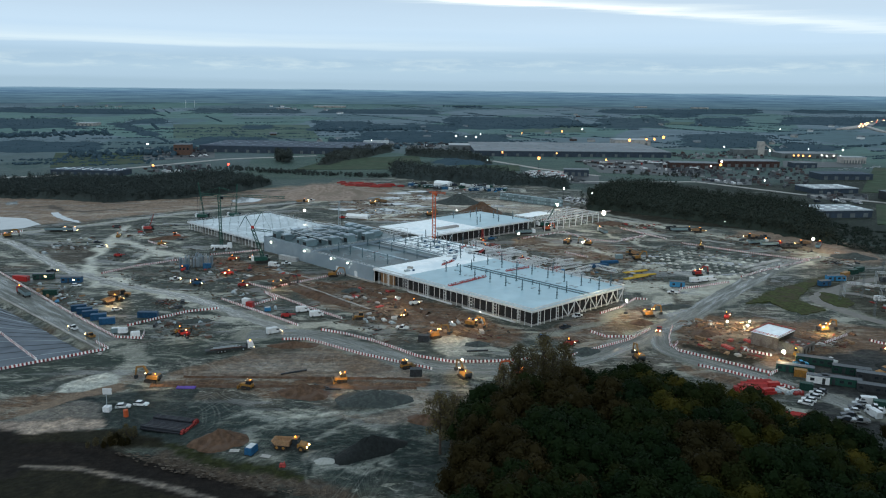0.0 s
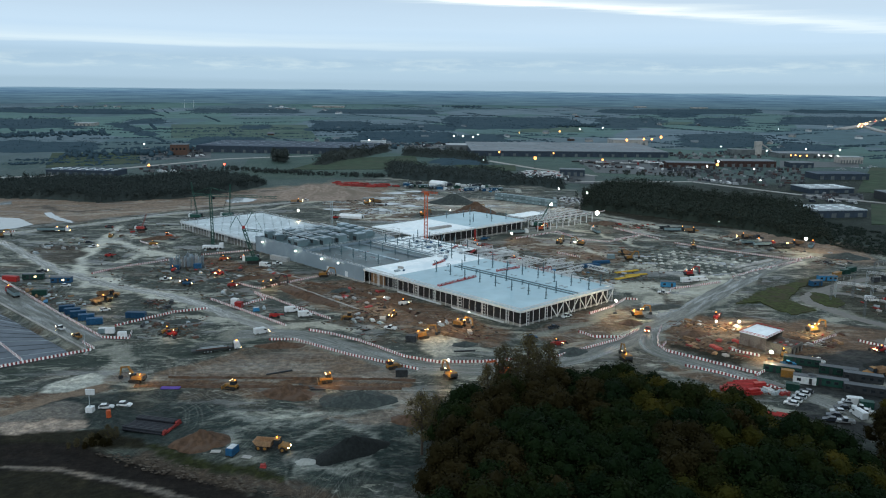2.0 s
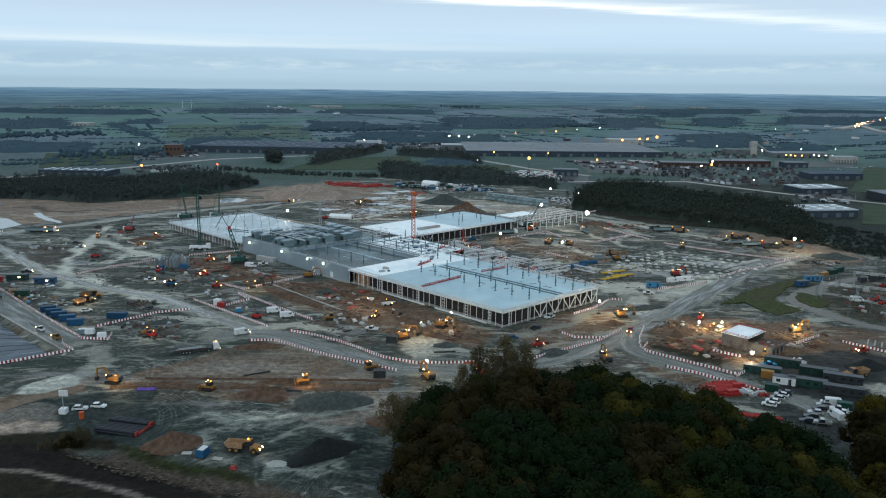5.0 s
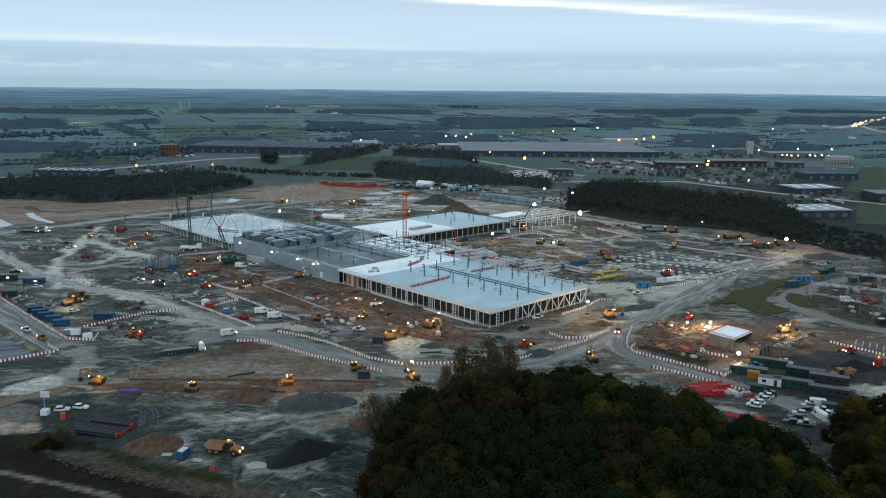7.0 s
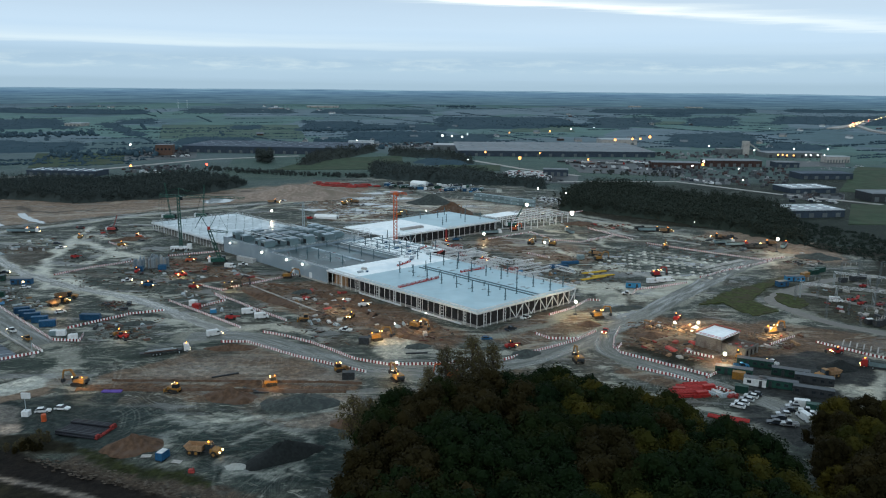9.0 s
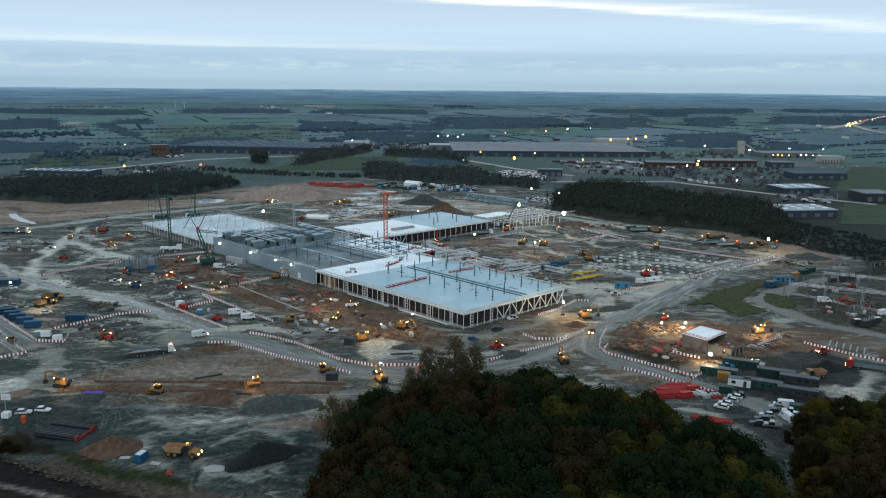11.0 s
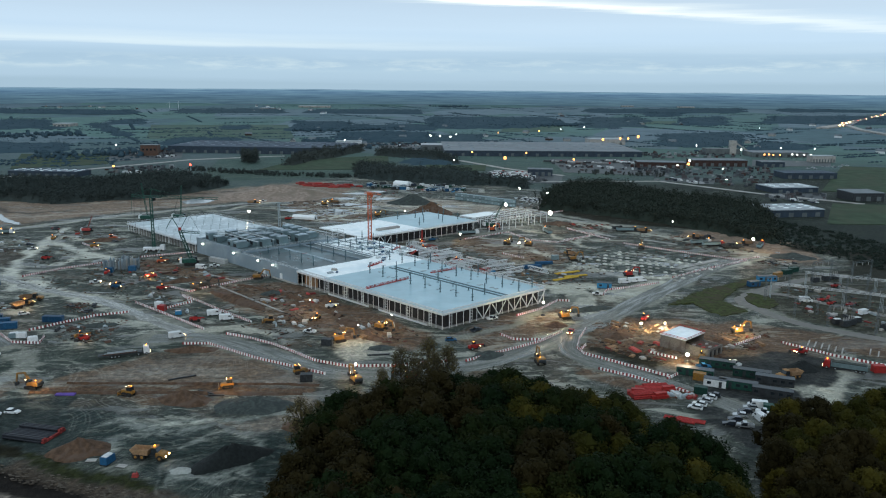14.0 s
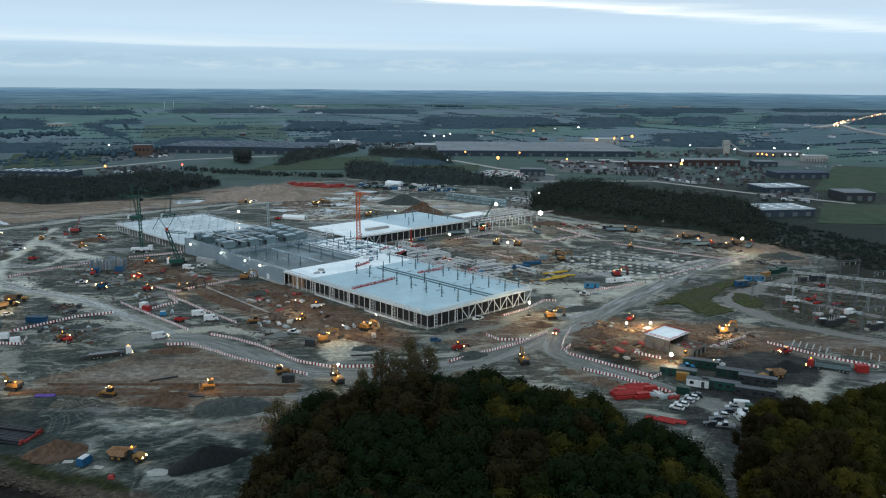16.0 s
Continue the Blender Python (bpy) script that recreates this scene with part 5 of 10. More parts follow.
for a in (80, 89):
    s = Shape()
    bar_ab(s, (a, 146.3, HEIGHT - 0.9), (a + 4, 146.3, 0.4), 0.3)
    bar_ab(s, (a + 8, 146.3, HEIGHT - 0.9), (a + 4, 146.3, 0.4), 0.3)
    part("diagonal_brace", s, M["steel_white"], side)
edge_rail(side, [(78, 147), (172, 147)], HEIGHT, high=0.9)
edge_rail(side, [(172, 195), (78, 191)], HEIGHT, "steel_grey", high=1.6)
for a, b in ((130, 158), (140, 165), (150, 158), (158, 170), (166, 160), (170, 178), (148, 182), (160, 188), (136, 186)):
    part("roof_post", post_mesh, None, side, at=Matrix.Translation(site(a, b, HEIGHT)) @ pose(0, 0, 0, 0, 0, 43))
part("roof_pallet", Shape().box(*site(106, 160, HEIGHT + 0.005), 17, 3, 1.2, 43), M["concrete"], side)

# bare steel skeleton at the far end
bones = thing("steel_skeleton", "bare white steel frame awaiting its cladding", "steel frame")
for a in np.arange(173, 232, 6.5):
    for b in (138, 152, 166):
        column(bones, float(a), b, 0, HEIGHT, 0.5)
for b in (138, 152, 166):
    s = Shape()
    s.truss(site(173, b, HEIGHT + 0.6), site(231, b, HEIGHT + 0.6), 1.5, 0.3, 3.2)
    part("roof_truss", s, M["steel_white"], bones)
for a in np.arange(173, 232, 6.5):
    s = Shape()
    bar_ab(s, (float(a), 138, HEIGHT + 0.6), (float(a), 166, HEIGHT + 0.6), 0.3)
    part("rafter", s, M["steel_white"], bones)
part("deck", slab(174, 200, 153, 166, HEIGHT + 0.8, HEIGHT + 1.0), M["roof_white"], bones)


# ---- barrier rows ----
def barrier_mesh():
    """A moulded unit with a broad foot and a narrow wall, in two white and two red fields."""
    half = [(0.27, 0.0), (0.27, 0.2), (0.17, 0.31), (0.15, 0.82), (0.09, 0.9)]
    rim = half + [(-y, z) for y, z in reversed(half)]
    n = len(rim)
    xs = (-1.28, -0.64, 0.0, 0.64, 1.28)
    s = Shape().add([(x, y, z) for x in xs for y, z in rim], [(i * n + j, i * n + (j + 1) % n, (i + 1) * n + (j + 1) % n, (i + 1) * n + j) for i in range(4) for j in range(n)] + [tuple(range(n - 1, -1, -1)), tuple(range(4 * n, 5 * n))])
    me = s.mesh("barrier", M["barrier_red"])
    me.materials.append(M["barrier_white"])
    for p in me.polygons:
        p.material_index = (p.index // n) % 2 if p.index < 4 * n else p.index - 4 * n
    return me


BARRIER = barrier_mesh()
BARRIERS = [
    [(-160, 233.3), (-154.1, 242.4), (-142, 252.4), (-128, 263.9)], [(-177.1, 280.6), (-146.9, 252.1)],
    [(-280.1, 419.2), (-202.4, 345.1), (-165.7, 310.3), (-130.4, 277.9), (-119.8, 277.2), (-122.3, 285.3)],
    [(-135.4, 272.3), (-127.4, 265.1)],
    [(-132.1, 292), (-126.5, 299.1), (-115.5, 312.7), (-103.2, 318.6)], [(-107, 333.7), (-87.5, 317.1), (-64, 296.9)],
    [(-90.6, 346.5), (-78.3, 335.6), (-65.3, 322.8), (-47.9, 307.2)], [(-90.1, 324.8), (-82.1, 335.4), (-89.9, 345.6)],
    [(-102.3, 361.5), (-89, 352.8), (-85.1, 359.4), (-76, 368.9), (-60.3, 385.3)],
    [(-53.8, 291.7), (-43.7, 287.3), (-31.7, 279.8), (-13.3, 263.3), (-1, 258.2), (15.1, 259.7), (33.6, 264.9)],
    [(-66.3, 279.1), (-56.6, 279.7), (-34, 264.5), (-7.7, 250.7)],
    [(39.8, 265.2), (53.9, 276.4), (67.7, 287.1), (78.5, 300.5)], [(53.8, 296.1), (58.8, 290), (69.9, 290)],
    [(88.9, 305.6), (84.1, 292.2), (81.7, 281.3), (83.4, 275), (95.4, 264.9), (109.5, 253)], [(85.9, 259.8), (96.3, 252.8), (111, 239.5)],
    [(62, 321.5), (72.7, 331.8), (82.4, 346.3), (87.9, 345.7)],
    [(139.8, 480.2), (166, 458.5), (197.1, 436.3), (211.1, 444.8)], [(147.3, 392.8), (163.9, 407.7), (200.4, 435.1)],
    [(105.2, 357.7), (108.6, 366.3), (119.9, 371.4), (137.7, 381.6)],
    [(40.5, 486.7), (70.2, 512.6), (82.1, 486.4), (99, 480.5), (122.6, 503), (104.1, 488.2)], [(111.3, 528.8), (134, 492.5)],
    [(-182.1, 376.6), (-171.8, 393.6), (-160.6, 403.8), (-150.8, 413)], [(-141.7, 423.8), (-116.2, 438.1)], [(-191.7, 458.7), (-173.8, 443.2)],
    [(161.5, 291.3), (175.3, 276.7), (191, 265.3)], [(142.2, 287.2), (155.9, 297.9)],
    [(107.3, 251.4), (117, 260.7)], [(107.5, 277.6), (116.2, 271.4)], [(82.8, 279.7), (85.6, 284.9)],
    [(62.5, 445.7), (74.1, 434.3)], [(60.2, 558.6), (128.5, 612.3)], [(-292.5, 472.3), (-284.9, 484.6)],
]
random.seed(2)
for pts in BARRIERS:
    row = thing("barrier_row", "row of red and white plastic road barriers", "barrier", Matrix.Translation((*pts[0], 0.02)), "site barrier rows")
    o = Vector((*pts[0], 0))
    for p, q in zip(pts[:-1], pts[1:]):
        p, q = Vector((*p, 0)), Vector((*q, 0))
        n = max(1, round((q - p).length / 2.6))
        ang = math.degrees(math.atan2(q.y - p.y, q.x - p.x))
        for i in range(n):
            c = p.lerp(q, (i + 0.5) / n) - o
            ob = new("barrier", BARRIER)
            ob.parent = row
            ob.matrix_basis = pose(c.x + random.uniform(-0.08, 0.08), c.y + random.uniform(-0.08, 0.08), 0, 0, 0, ang + random.uniform(-3, 3))


# ---- trees ----
def leaf_cloud(rng, centres, radii, count, leaf, lift=0.35, shell=False, loose=0.3):
    """Small leaf sprays scattered over lumpy boughs; returns vertices and triangles."""
    k = rng.integers(0, len(centres), count)
    d = rng.normal(size=(count, 3))
    d /= np.linalg.norm(d, axis=1)[:, None]
    c = centres[k] + d * radii[k][:, None] * rng.uniform(0.62 if shell else 0.45, 1.14, (count, 1)) * np.array([1, 1, 0.9])
    nrm = d + rng.normal(0, loose, (count, 3)) + np.array([0, 0, lift])
    nrm /= np.linalg.norm(nrm, axis=1)[:, None]
    u = np.cross(nrm, rng.normal(size=(count, 3)))
    u /= np.linalg.norm(u, axis=1)[:, None] + 1e-9
    w = np.cross(nrm, u)
    s = leaf * rng.uniform(0.5, 1.4, (count, 1))
    v = np.stack([c - u * s - w * s * 0.6, c + u * s - w * s * 0.6, c + w * s * 1.2], 1).reshape(-1, 3)
    return v, np.arange(count * 3).reshape(-1, 3)


def ball_mesh(cuts):
    bm = bmesh.new()
    bmesh.ops.create_icosphere(bm, subdivisions=cuts, radius=1.0)
    v = np.array([p.co[:] for p in bm.verts])
    f = np.array([[p.index for p in q.verts] for q in bm.faces])
    bm.free()
    return v, f


LUMP_FAR = ball_mesh(1)


def lumps(rng, lump, centres, radii, ragged=0.22):
    """Uneven rounded boughs, one for each centre."""
    v, f = lump
    n = len(centres)
    k = rng.normal(1.0, ragged, (n, len(v), 1)).clip(0.55, 1.5)
    p = centres[:, None, :] + v[None] * k * radii[:, None, :]
    return p.reshape(-1, 3), (f[None] + (np.arange(n) * len(v))[:, None, None]).reshape(-1, 3)


def mesh_of(name, v, f, mat):
    me = bpy.data.meshes.new(name)
    me.from_pydata(v.tolist(), [], f.tolist())
    me.materials.append(mat)
    return me


def tree_kit(seed, high, wide, count, leaf, mat, sparse=False, boughs=30):
    """A trunk with limbs, and a crown of many small boughs that taper to a leading top."""
    rng = np.random.default_rng(seed)
    s = Shape()
    s.tube((0, 0, -0.3), (0, 0, high * 0.45), high * 0.018 + 0.1, 6, high * 0.011)
    s.tube((0, 0, high * 0.45), (rng.normal(0, 0.4), rng.normal(0, 0.4), high * 0.9), high * 0.011, 4, 0.04)
    cs, rs = [], []
    for i in range(boughs):
        q = (i + rng.uniform(0.1, 0.9)) / boughs
        h = high * (0.34 + 0.56 * q)
        a = i * 2.4 + rng.uniform(-0.5, 0.5)
        reach = wide * math.sqrt(max(0.03, 1 - (1.85 * q - 0.78) ** 2)) * rng.uniform(0.35, 1.0)
        p = np.array([math.cos(a) * reach, math.sin(a) * reach, h])
        if i % 2 == 0 or sparse:
            s.tube((0, 0, h * 0.72), p, 0.14, 4, 0.03)
        if sparse:
            for _ in range(6):
                t = p + rng.normal(0, wide * 0.22, 3) + np.array([0, 0, wide * 0.3])
                s.tube(p * 0.8 + np.array([0, 0, h * 0.17]), t, 0.05, 3, 0.012)
        cs.append(p)
        rs.append(wide * rng.uniform(0.26, 0.44))
    cs, rs = np.array(cs), np.array(rs)
    v, f = leaf_cloud(rng, cs, rs, count, leaf, 0.55, not sparse, 0.45)
    if not sparse:
        lv, lf = lumps(rng, LUMP_FAR, cs, (rs * 0.66)[:, None] * np.array([[1, 1, 1.1]]), 0.2)
        v, f = np.concatenate([lv, v]), np.concatenate([lf, f + len(lv)])
    return s.mesh("trunk", M["bark"]), mesh_of("crown", v, f, mat)


def tree(kit, x, y, scale, turn, label, z=0.0, group="foreground wood"):
    t = thing("tree", label, "tree", pose(x, y, z, 0, 0, turn) @ Matrix.Scale(scale, 4), group)
    part("trunk", kit[0], None, t)
    part("crown", kit[1], None, t)


GREEN_KITS = [tree_kit(11 + i, 24.5, 6.6, 5400, 0.29, M["leaf_dark"]) for i in range(3)]
OLIVE_KITS = [tree_kit(31 + i, 22.5, 6.4, 5400, 0.28, M["leaf_olive"]) for i in range(2)]
BROWN_KITS = [tree_kit(41 + i, 24.5, 5.7, 5400, 0.26, M["leaf_brown"]) for i in range(2)]
BARE_KITS = [tree_kit(51 + i, 19, 4.2, 2600, 0.20, M["leaf_bare"], True) for i in range(2)]
WOOD = [(1, 163), (2.5, 177), (9, 189), (22, 198), (38, 202), (58, 203), (72, 194), (84, 181), (93, 167), (97, 154), (95, 138), (96, 108), (2, 108), (0, 145)]
random.seed(21)
wood_x, wood_y = np.array([]), np.array([])
y = 124.4
while y < 205:
    x = -14.0
    while x < 102:
        px, py = x + random.uniform(-2.2, 2.2), y + random.uniform(-2.2, 2.2)
        d = float(poly_depth(np.array([px]), np.array([py]), WOOD)[0])
        if d > 0:
            rim = min(1.0, 0.88 + d / 70)
            pick = random.random()
            yellow = px > 50 and d < 30
            kit, label = random.choice(GREEN_KITS), "dark green broadleaf tree in a dense wood"
            if yellow and pick < 0.5:
                kit, label = random.choice(OLIVE_KITS), "olive yellow autumn tree in a dense wood"
            elif math.sin(px / 8.5 + 1.2) * math.sin(py / 10.5 - 0.4) + random.uniform(-0.45, 0.45) > (0.35 if px > 18 else -0.2):
                kit, label = random.choice(BROWN_KITS), "brown autumn tree in a dense wood"
            tree(kit, px, py, rim * random.uniform(0.95, 1.07), random.uniform(0, 360), label)
        x += 6.6
    y += 6.2
for x, y, k in ((20, 224, 1.08), (28, 229, 1.18), (24, 220, 1.0), (34, 226, 1.1), (15, 218, 0.85), (30, 221, 1.05), (-3, 189, 1.0), (0.5, 194, 0.85), (0, 186, 0.9)):
    tree(random.choice(BARE_KITS), x, y, k, random.uniform(0, 360), "thin half-bare tree beside the dense wood")
random.seed(23)
EDGE = [(101, 152), (108, 170), (114, 190), (122, 202), (131, 206), (137, 200), (142, 203), (150, 208), (166, 219), (186, 228), (190, 214), (166, 196), (146, 178), (128, 152), (104, 140)]
y = 140.0
while y < 228:
    x = 98.0
    while x < 192:
        px, py = x + random.uniform(-2, 2), y + random.uniform(-2, 2)
        d = float(poly_depth(np.array([px]), np.array([py]), EDGE)[0])
        if d > 0:
            rim = min(0.82, 0.66 + d / 50)
            kit, label = (random.choice(BROWN_KITS), "brown autumn tree at the edge of the yard") if px < 131 and random.random() < 0.65 else (random.choice(OLIVE_KITS), "olive yellow autumn tree at the edge of the yard")
            tree(kit, px, py, rim * random.uniform(0.85, 1.1), random.uniform(0, 360), label, group="trees beside the yard")
        x += 6.4
    y += 6.2
for p, k in (((-89.6, 194.3), 0.34), ((-88, 195.4), 0.28), ((-91.4, 193.8), 0.26), ((-94.3, 191.3), 0.2), ((-96.3, 190.2), 0.22), ((-93.4, 192.7), 0.24), ((-98.4, 189.7), 0.16), ((-91.6, 191.8), 0.18)):
    tree(BARE_KITS[int(k * 100) % 2], *p, k, 30 + k * 900, "small half-bare shrub on the bank", -1.9)
for p, k in (((-92.8, 191.4), 0.17), ((-91.6, 192.1), 0.2), ((-89.8, 191.5), 0.16), ((-94.3, 190.3), 0.13), ((-88.5, 192.3), 0.14)):
    tree(BROWN_KITS[int(k * 100) % 2], *p, k, k * 2000, "dense brown bush on the bank", -2.2)


def rise(x, y):
    """The height of the open country, as the ground climbs to the skyline."""
    d = np.hypot(x, y)
    return np.clip((d - 2200) / 2400, 0, 1) ** 1.6 * CLIMB + np.clip((d - 1200) / 2500, 0, 1) * 4


def wood_mesh(name, label, p, high, wide, leaves, leaf, mat, seed, near=True):
    """A far wood as one mass of separate ragged crowns, at the points p."""
    rng = np.random.default_rng(seed)
    n = len(p)
    h = high * (rng.uniform(0.84, 1.08, n) if near else rng.uniform(0.55, 1.2, n))
    z = rise(p[:, 0], p[:, 1]) - 0.6
    boughs, sizes = [], []
    for q, r in ((0.25, 1.0), (0.55, 1.1), (0.72, 0.95)) if near else ((0.4, 1.0),):
        c = np.column_stack([p[:, 0] + rng.normal(0, wide * 0.25, n), p[:, 1] + rng.normal(0, wide * 0.25, n), z + h * q])
        w = wide * r * rng.uniform(0.6, 1.1, n)
        boughs.append(c)
        sizes.append(np.column_stack([w, w, h * (0.22 if near else 0.5)]))
    c, r = np.concatenate(boughs), np.concatenate(sizes)
    v, f = lumps(rng, LUMP_FAR, c, r * (0.55 if near else 0.92), 0.16)
    if leaves:
        lv, lf = leaf_cloud(rng, c, r.mean(1) * (1.0 if near else 0.95), int(n * leaves), leaf, 0.3, not near, 0.9)
        f = np.concatenate([f, lf + len(v)])
        v = np.concatenate([v, lv])
    me = mesh_of(name, v, f, M[mat])
    me.polygons.foreach_set("use_smooth", [True] * len(me.polygons))
    return solo(name, me, None, label, "woodland", kind="stuff")


def inside_points(rng, outline, step):
    o = np.array(outline)
    lo, hi = o.min(0), o.max(0)
    n = int((hi[0] - lo[0]) * (hi[1] - lo[1]) / step ** 2) + 6
    p = rng.uniform(lo, hi, (n, 2))
    return p[poly_depth(p[:, 0], p[:, 1], outline) > 0]


def woodland(name, label, outline, step, high, wide, leaves=34, leaf=0.5, seed=1, mat="leaf_far"):
    p = inside_points(np.random.default_rng(seed), outline, step)
    return wood_mesh(name, label, p, high, wide, leaves, leaf, mat, seed + 100)


def canopy(name, label, outline, high, step, seed, mat="leaf_plain", sprays=2, spray=0.16):
    """A wood seen from afar: an uneven closed canopy that breaks off in a ragged rim, with twig sprays over its top and flanks."""
    rng = np.random.default_rng(seed)
    o = np.array(outline)
    lo, hi = o.min(0) - step * 3, o.max(0) + step * 3
    gx, gy = np.meshgrid(np.arange(lo[0], hi[0], step), np.arange(lo[1], hi[1], step))
    k, n = gx.shape
    px, py = gx.ravel() + rng.normal(0, step * 0.2, gx.size), gy.ravel() + rng.normal(0, step * 0.2, gx.size)
    ph = rng.uniform(0, 6.28, 8)
    rim = poly_depth(px, py, outline) + step * (1.3 * np.sin(px / 31 + ph[0]) * np.sin(py / 47 + ph[1]) + np.sin(px / 13 + ph[2]) + 0.9 * np.sin(py / 17 + ph[3])) + rng.normal(0, step * 0.5, px.size)
    cover = np.clip(rim / (step * 1.8) + 0.3, 0, 1)
    crown = np.abs(np.sin(px / 5.3 + ph[6] + 0.8 * np.sin(py / 19)) * np.sin(py / 5.9 + ph[7] + 0.8 * np.sin(px / 23)))
    top = high * (0.66 + 0.26 * np.sin(px / 23 + ph[4]) * np.sin(py / 29 + ph[5]) + 0.34 * crown + rng.normal(0, 0.10, px.size))
    z = rise(px, py) - 0.8 + top * cover * 0.7
    idx = np.arange(k * n).reshape(k, n)
    q = np.stack([idx[:-1, :-1], idx[:-1, 1:], idx[1:, 1:], idx[1:, :-1]], -1).reshape(-1, 4)
    q = q[cover[q].max(1) > 0]
    v = np.column_stack([px, py, z])
    f = np.concatenate([q[:, [0, 1, 2]], q[:, [0, 2, 3]]])
    inner = np.nonzero(cover > 0.2)[0]
    if len(inner):
        edge = rim[inner] < step * 2.5
        who = np.concatenate([np.repeat(inner, sprays), np.repeat(inner[edge], sprays * 3)])
        flank = np.arange(len(who)) >= len(inner) * sprays
        c = v[who].copy()
        c[:, 2] = rise(c[:, 0], c[:, 1]) - 0.8 + top[who] * np.where(flank, rng.uniform(0.02, 1.05, len(who)), rng.uniform(0.72, 1.12, len(who)))
        lv, lf = leaf_cloud(rng, c, np.full(len(c), step * 0.6), len(c), step * spray, 0.5, False, 0.9)
        v, f = np.concatenate([v, lv]), np.concatenate([f, lf + len(px)])
    me = mesh_of(name, v, f, M[mat])
    me.polygons.foreach_set("use_smooth", [True] * len(me.polygons))
    return solo(name, me, None, label, "woodland", kind="stuff")


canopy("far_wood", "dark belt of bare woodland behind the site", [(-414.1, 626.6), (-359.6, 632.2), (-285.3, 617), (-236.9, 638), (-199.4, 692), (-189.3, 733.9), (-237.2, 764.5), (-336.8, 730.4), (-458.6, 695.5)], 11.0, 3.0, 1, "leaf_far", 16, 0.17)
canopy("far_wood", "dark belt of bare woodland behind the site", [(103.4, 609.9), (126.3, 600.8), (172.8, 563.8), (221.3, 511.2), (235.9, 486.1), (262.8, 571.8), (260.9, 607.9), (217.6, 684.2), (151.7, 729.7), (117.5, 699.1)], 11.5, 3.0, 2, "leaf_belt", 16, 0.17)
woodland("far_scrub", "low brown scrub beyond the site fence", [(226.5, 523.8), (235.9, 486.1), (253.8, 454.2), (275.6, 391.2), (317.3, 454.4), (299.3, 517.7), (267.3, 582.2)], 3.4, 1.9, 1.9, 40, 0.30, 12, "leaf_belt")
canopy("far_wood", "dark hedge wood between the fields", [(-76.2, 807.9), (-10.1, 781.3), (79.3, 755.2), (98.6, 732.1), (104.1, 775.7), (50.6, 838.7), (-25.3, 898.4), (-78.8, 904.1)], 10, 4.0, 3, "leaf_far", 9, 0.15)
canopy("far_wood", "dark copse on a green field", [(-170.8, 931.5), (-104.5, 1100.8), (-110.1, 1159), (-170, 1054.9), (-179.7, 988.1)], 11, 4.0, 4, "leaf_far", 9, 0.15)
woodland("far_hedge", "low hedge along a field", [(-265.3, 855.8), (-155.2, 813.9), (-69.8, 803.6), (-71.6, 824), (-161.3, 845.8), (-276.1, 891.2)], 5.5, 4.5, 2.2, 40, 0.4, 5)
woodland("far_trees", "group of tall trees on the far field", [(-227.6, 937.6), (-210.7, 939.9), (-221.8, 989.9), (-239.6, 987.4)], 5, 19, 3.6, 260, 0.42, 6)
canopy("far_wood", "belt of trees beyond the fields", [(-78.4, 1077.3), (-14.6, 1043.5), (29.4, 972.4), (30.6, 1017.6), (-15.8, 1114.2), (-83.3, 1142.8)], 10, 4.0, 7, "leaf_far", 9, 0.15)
woodland("yard_trees", "row of small round trees beside the paved yard", [(162.5, 872.8), (258.4, 840), (264.4, 861.9), (166.2, 896.5)], 9, 5, 1.9, 60, 0.36, 8)


# ---- machines and vehicles, each facing +x ----
FINE = [0]


def wheel(parent, x, y, r, w, rim="steel_grey"):
    if FINE[0] > 1:
        if y > 0 and x < 0 and "undercarriage" not in [c.name.split(".")[0] for c in parent.children]:
            part("undercarriage", Shape().box(0, 0, 0.02, abs(x) * 2 + r, y * 2, r * 1.2), M["rubber"], parent)
        return
    t = part("wheel", Shape().tube((x, y - w / 2, r), (x, y + w / 2, r), r, 12), M["rubber"], parent)
    if not FINE[0]:
        part("rim", Shape().tube((x, y - w / 2 - 0.01, r), (x, y + w / 2 + 0.01, r), r * 0.5, 8), M[rim], t)


def lamps(parent, pts, mat="head", r=0.30, name="headlight"):
    for x, y, z in pts:
        part(name, Shape().ball(x, y, z, r), M[mat], parent)


def car_parts(o, paint, lit):
    part("body", Shape().prism([(-2.2, 0.32), (-2.15, 0.8), (-1.9, 0.92), (0.85, 0.95), (2.0, 0.78), (2.2, 0.6), (2.2, 0.32)], -0.88, 0.88), M[paint], o)
    part("cabin", Shape().prism([(-1.95, 0.93), (-1.5, 1.42), (0.15, 1.46), (0.95, 0.955)], -0.76, 0.76), M["glass"], o, "dark car windows")
    part("roof", Shape().prism([(-1.5, 1.425), (-1.4, 1.47), (0.05, 1.5), (0.15, 1.465)], -0.74, 0.74), M[paint], o)
    for x in (-1.35, 1.35):
        for y in (-0.82, 0.82):
            wheel(o, x, y, 0.32, 0.2)
    if lit:
        lamps(o, [(2.2, -0.65, 0.62), (2.2, 0.65, 0.62)])


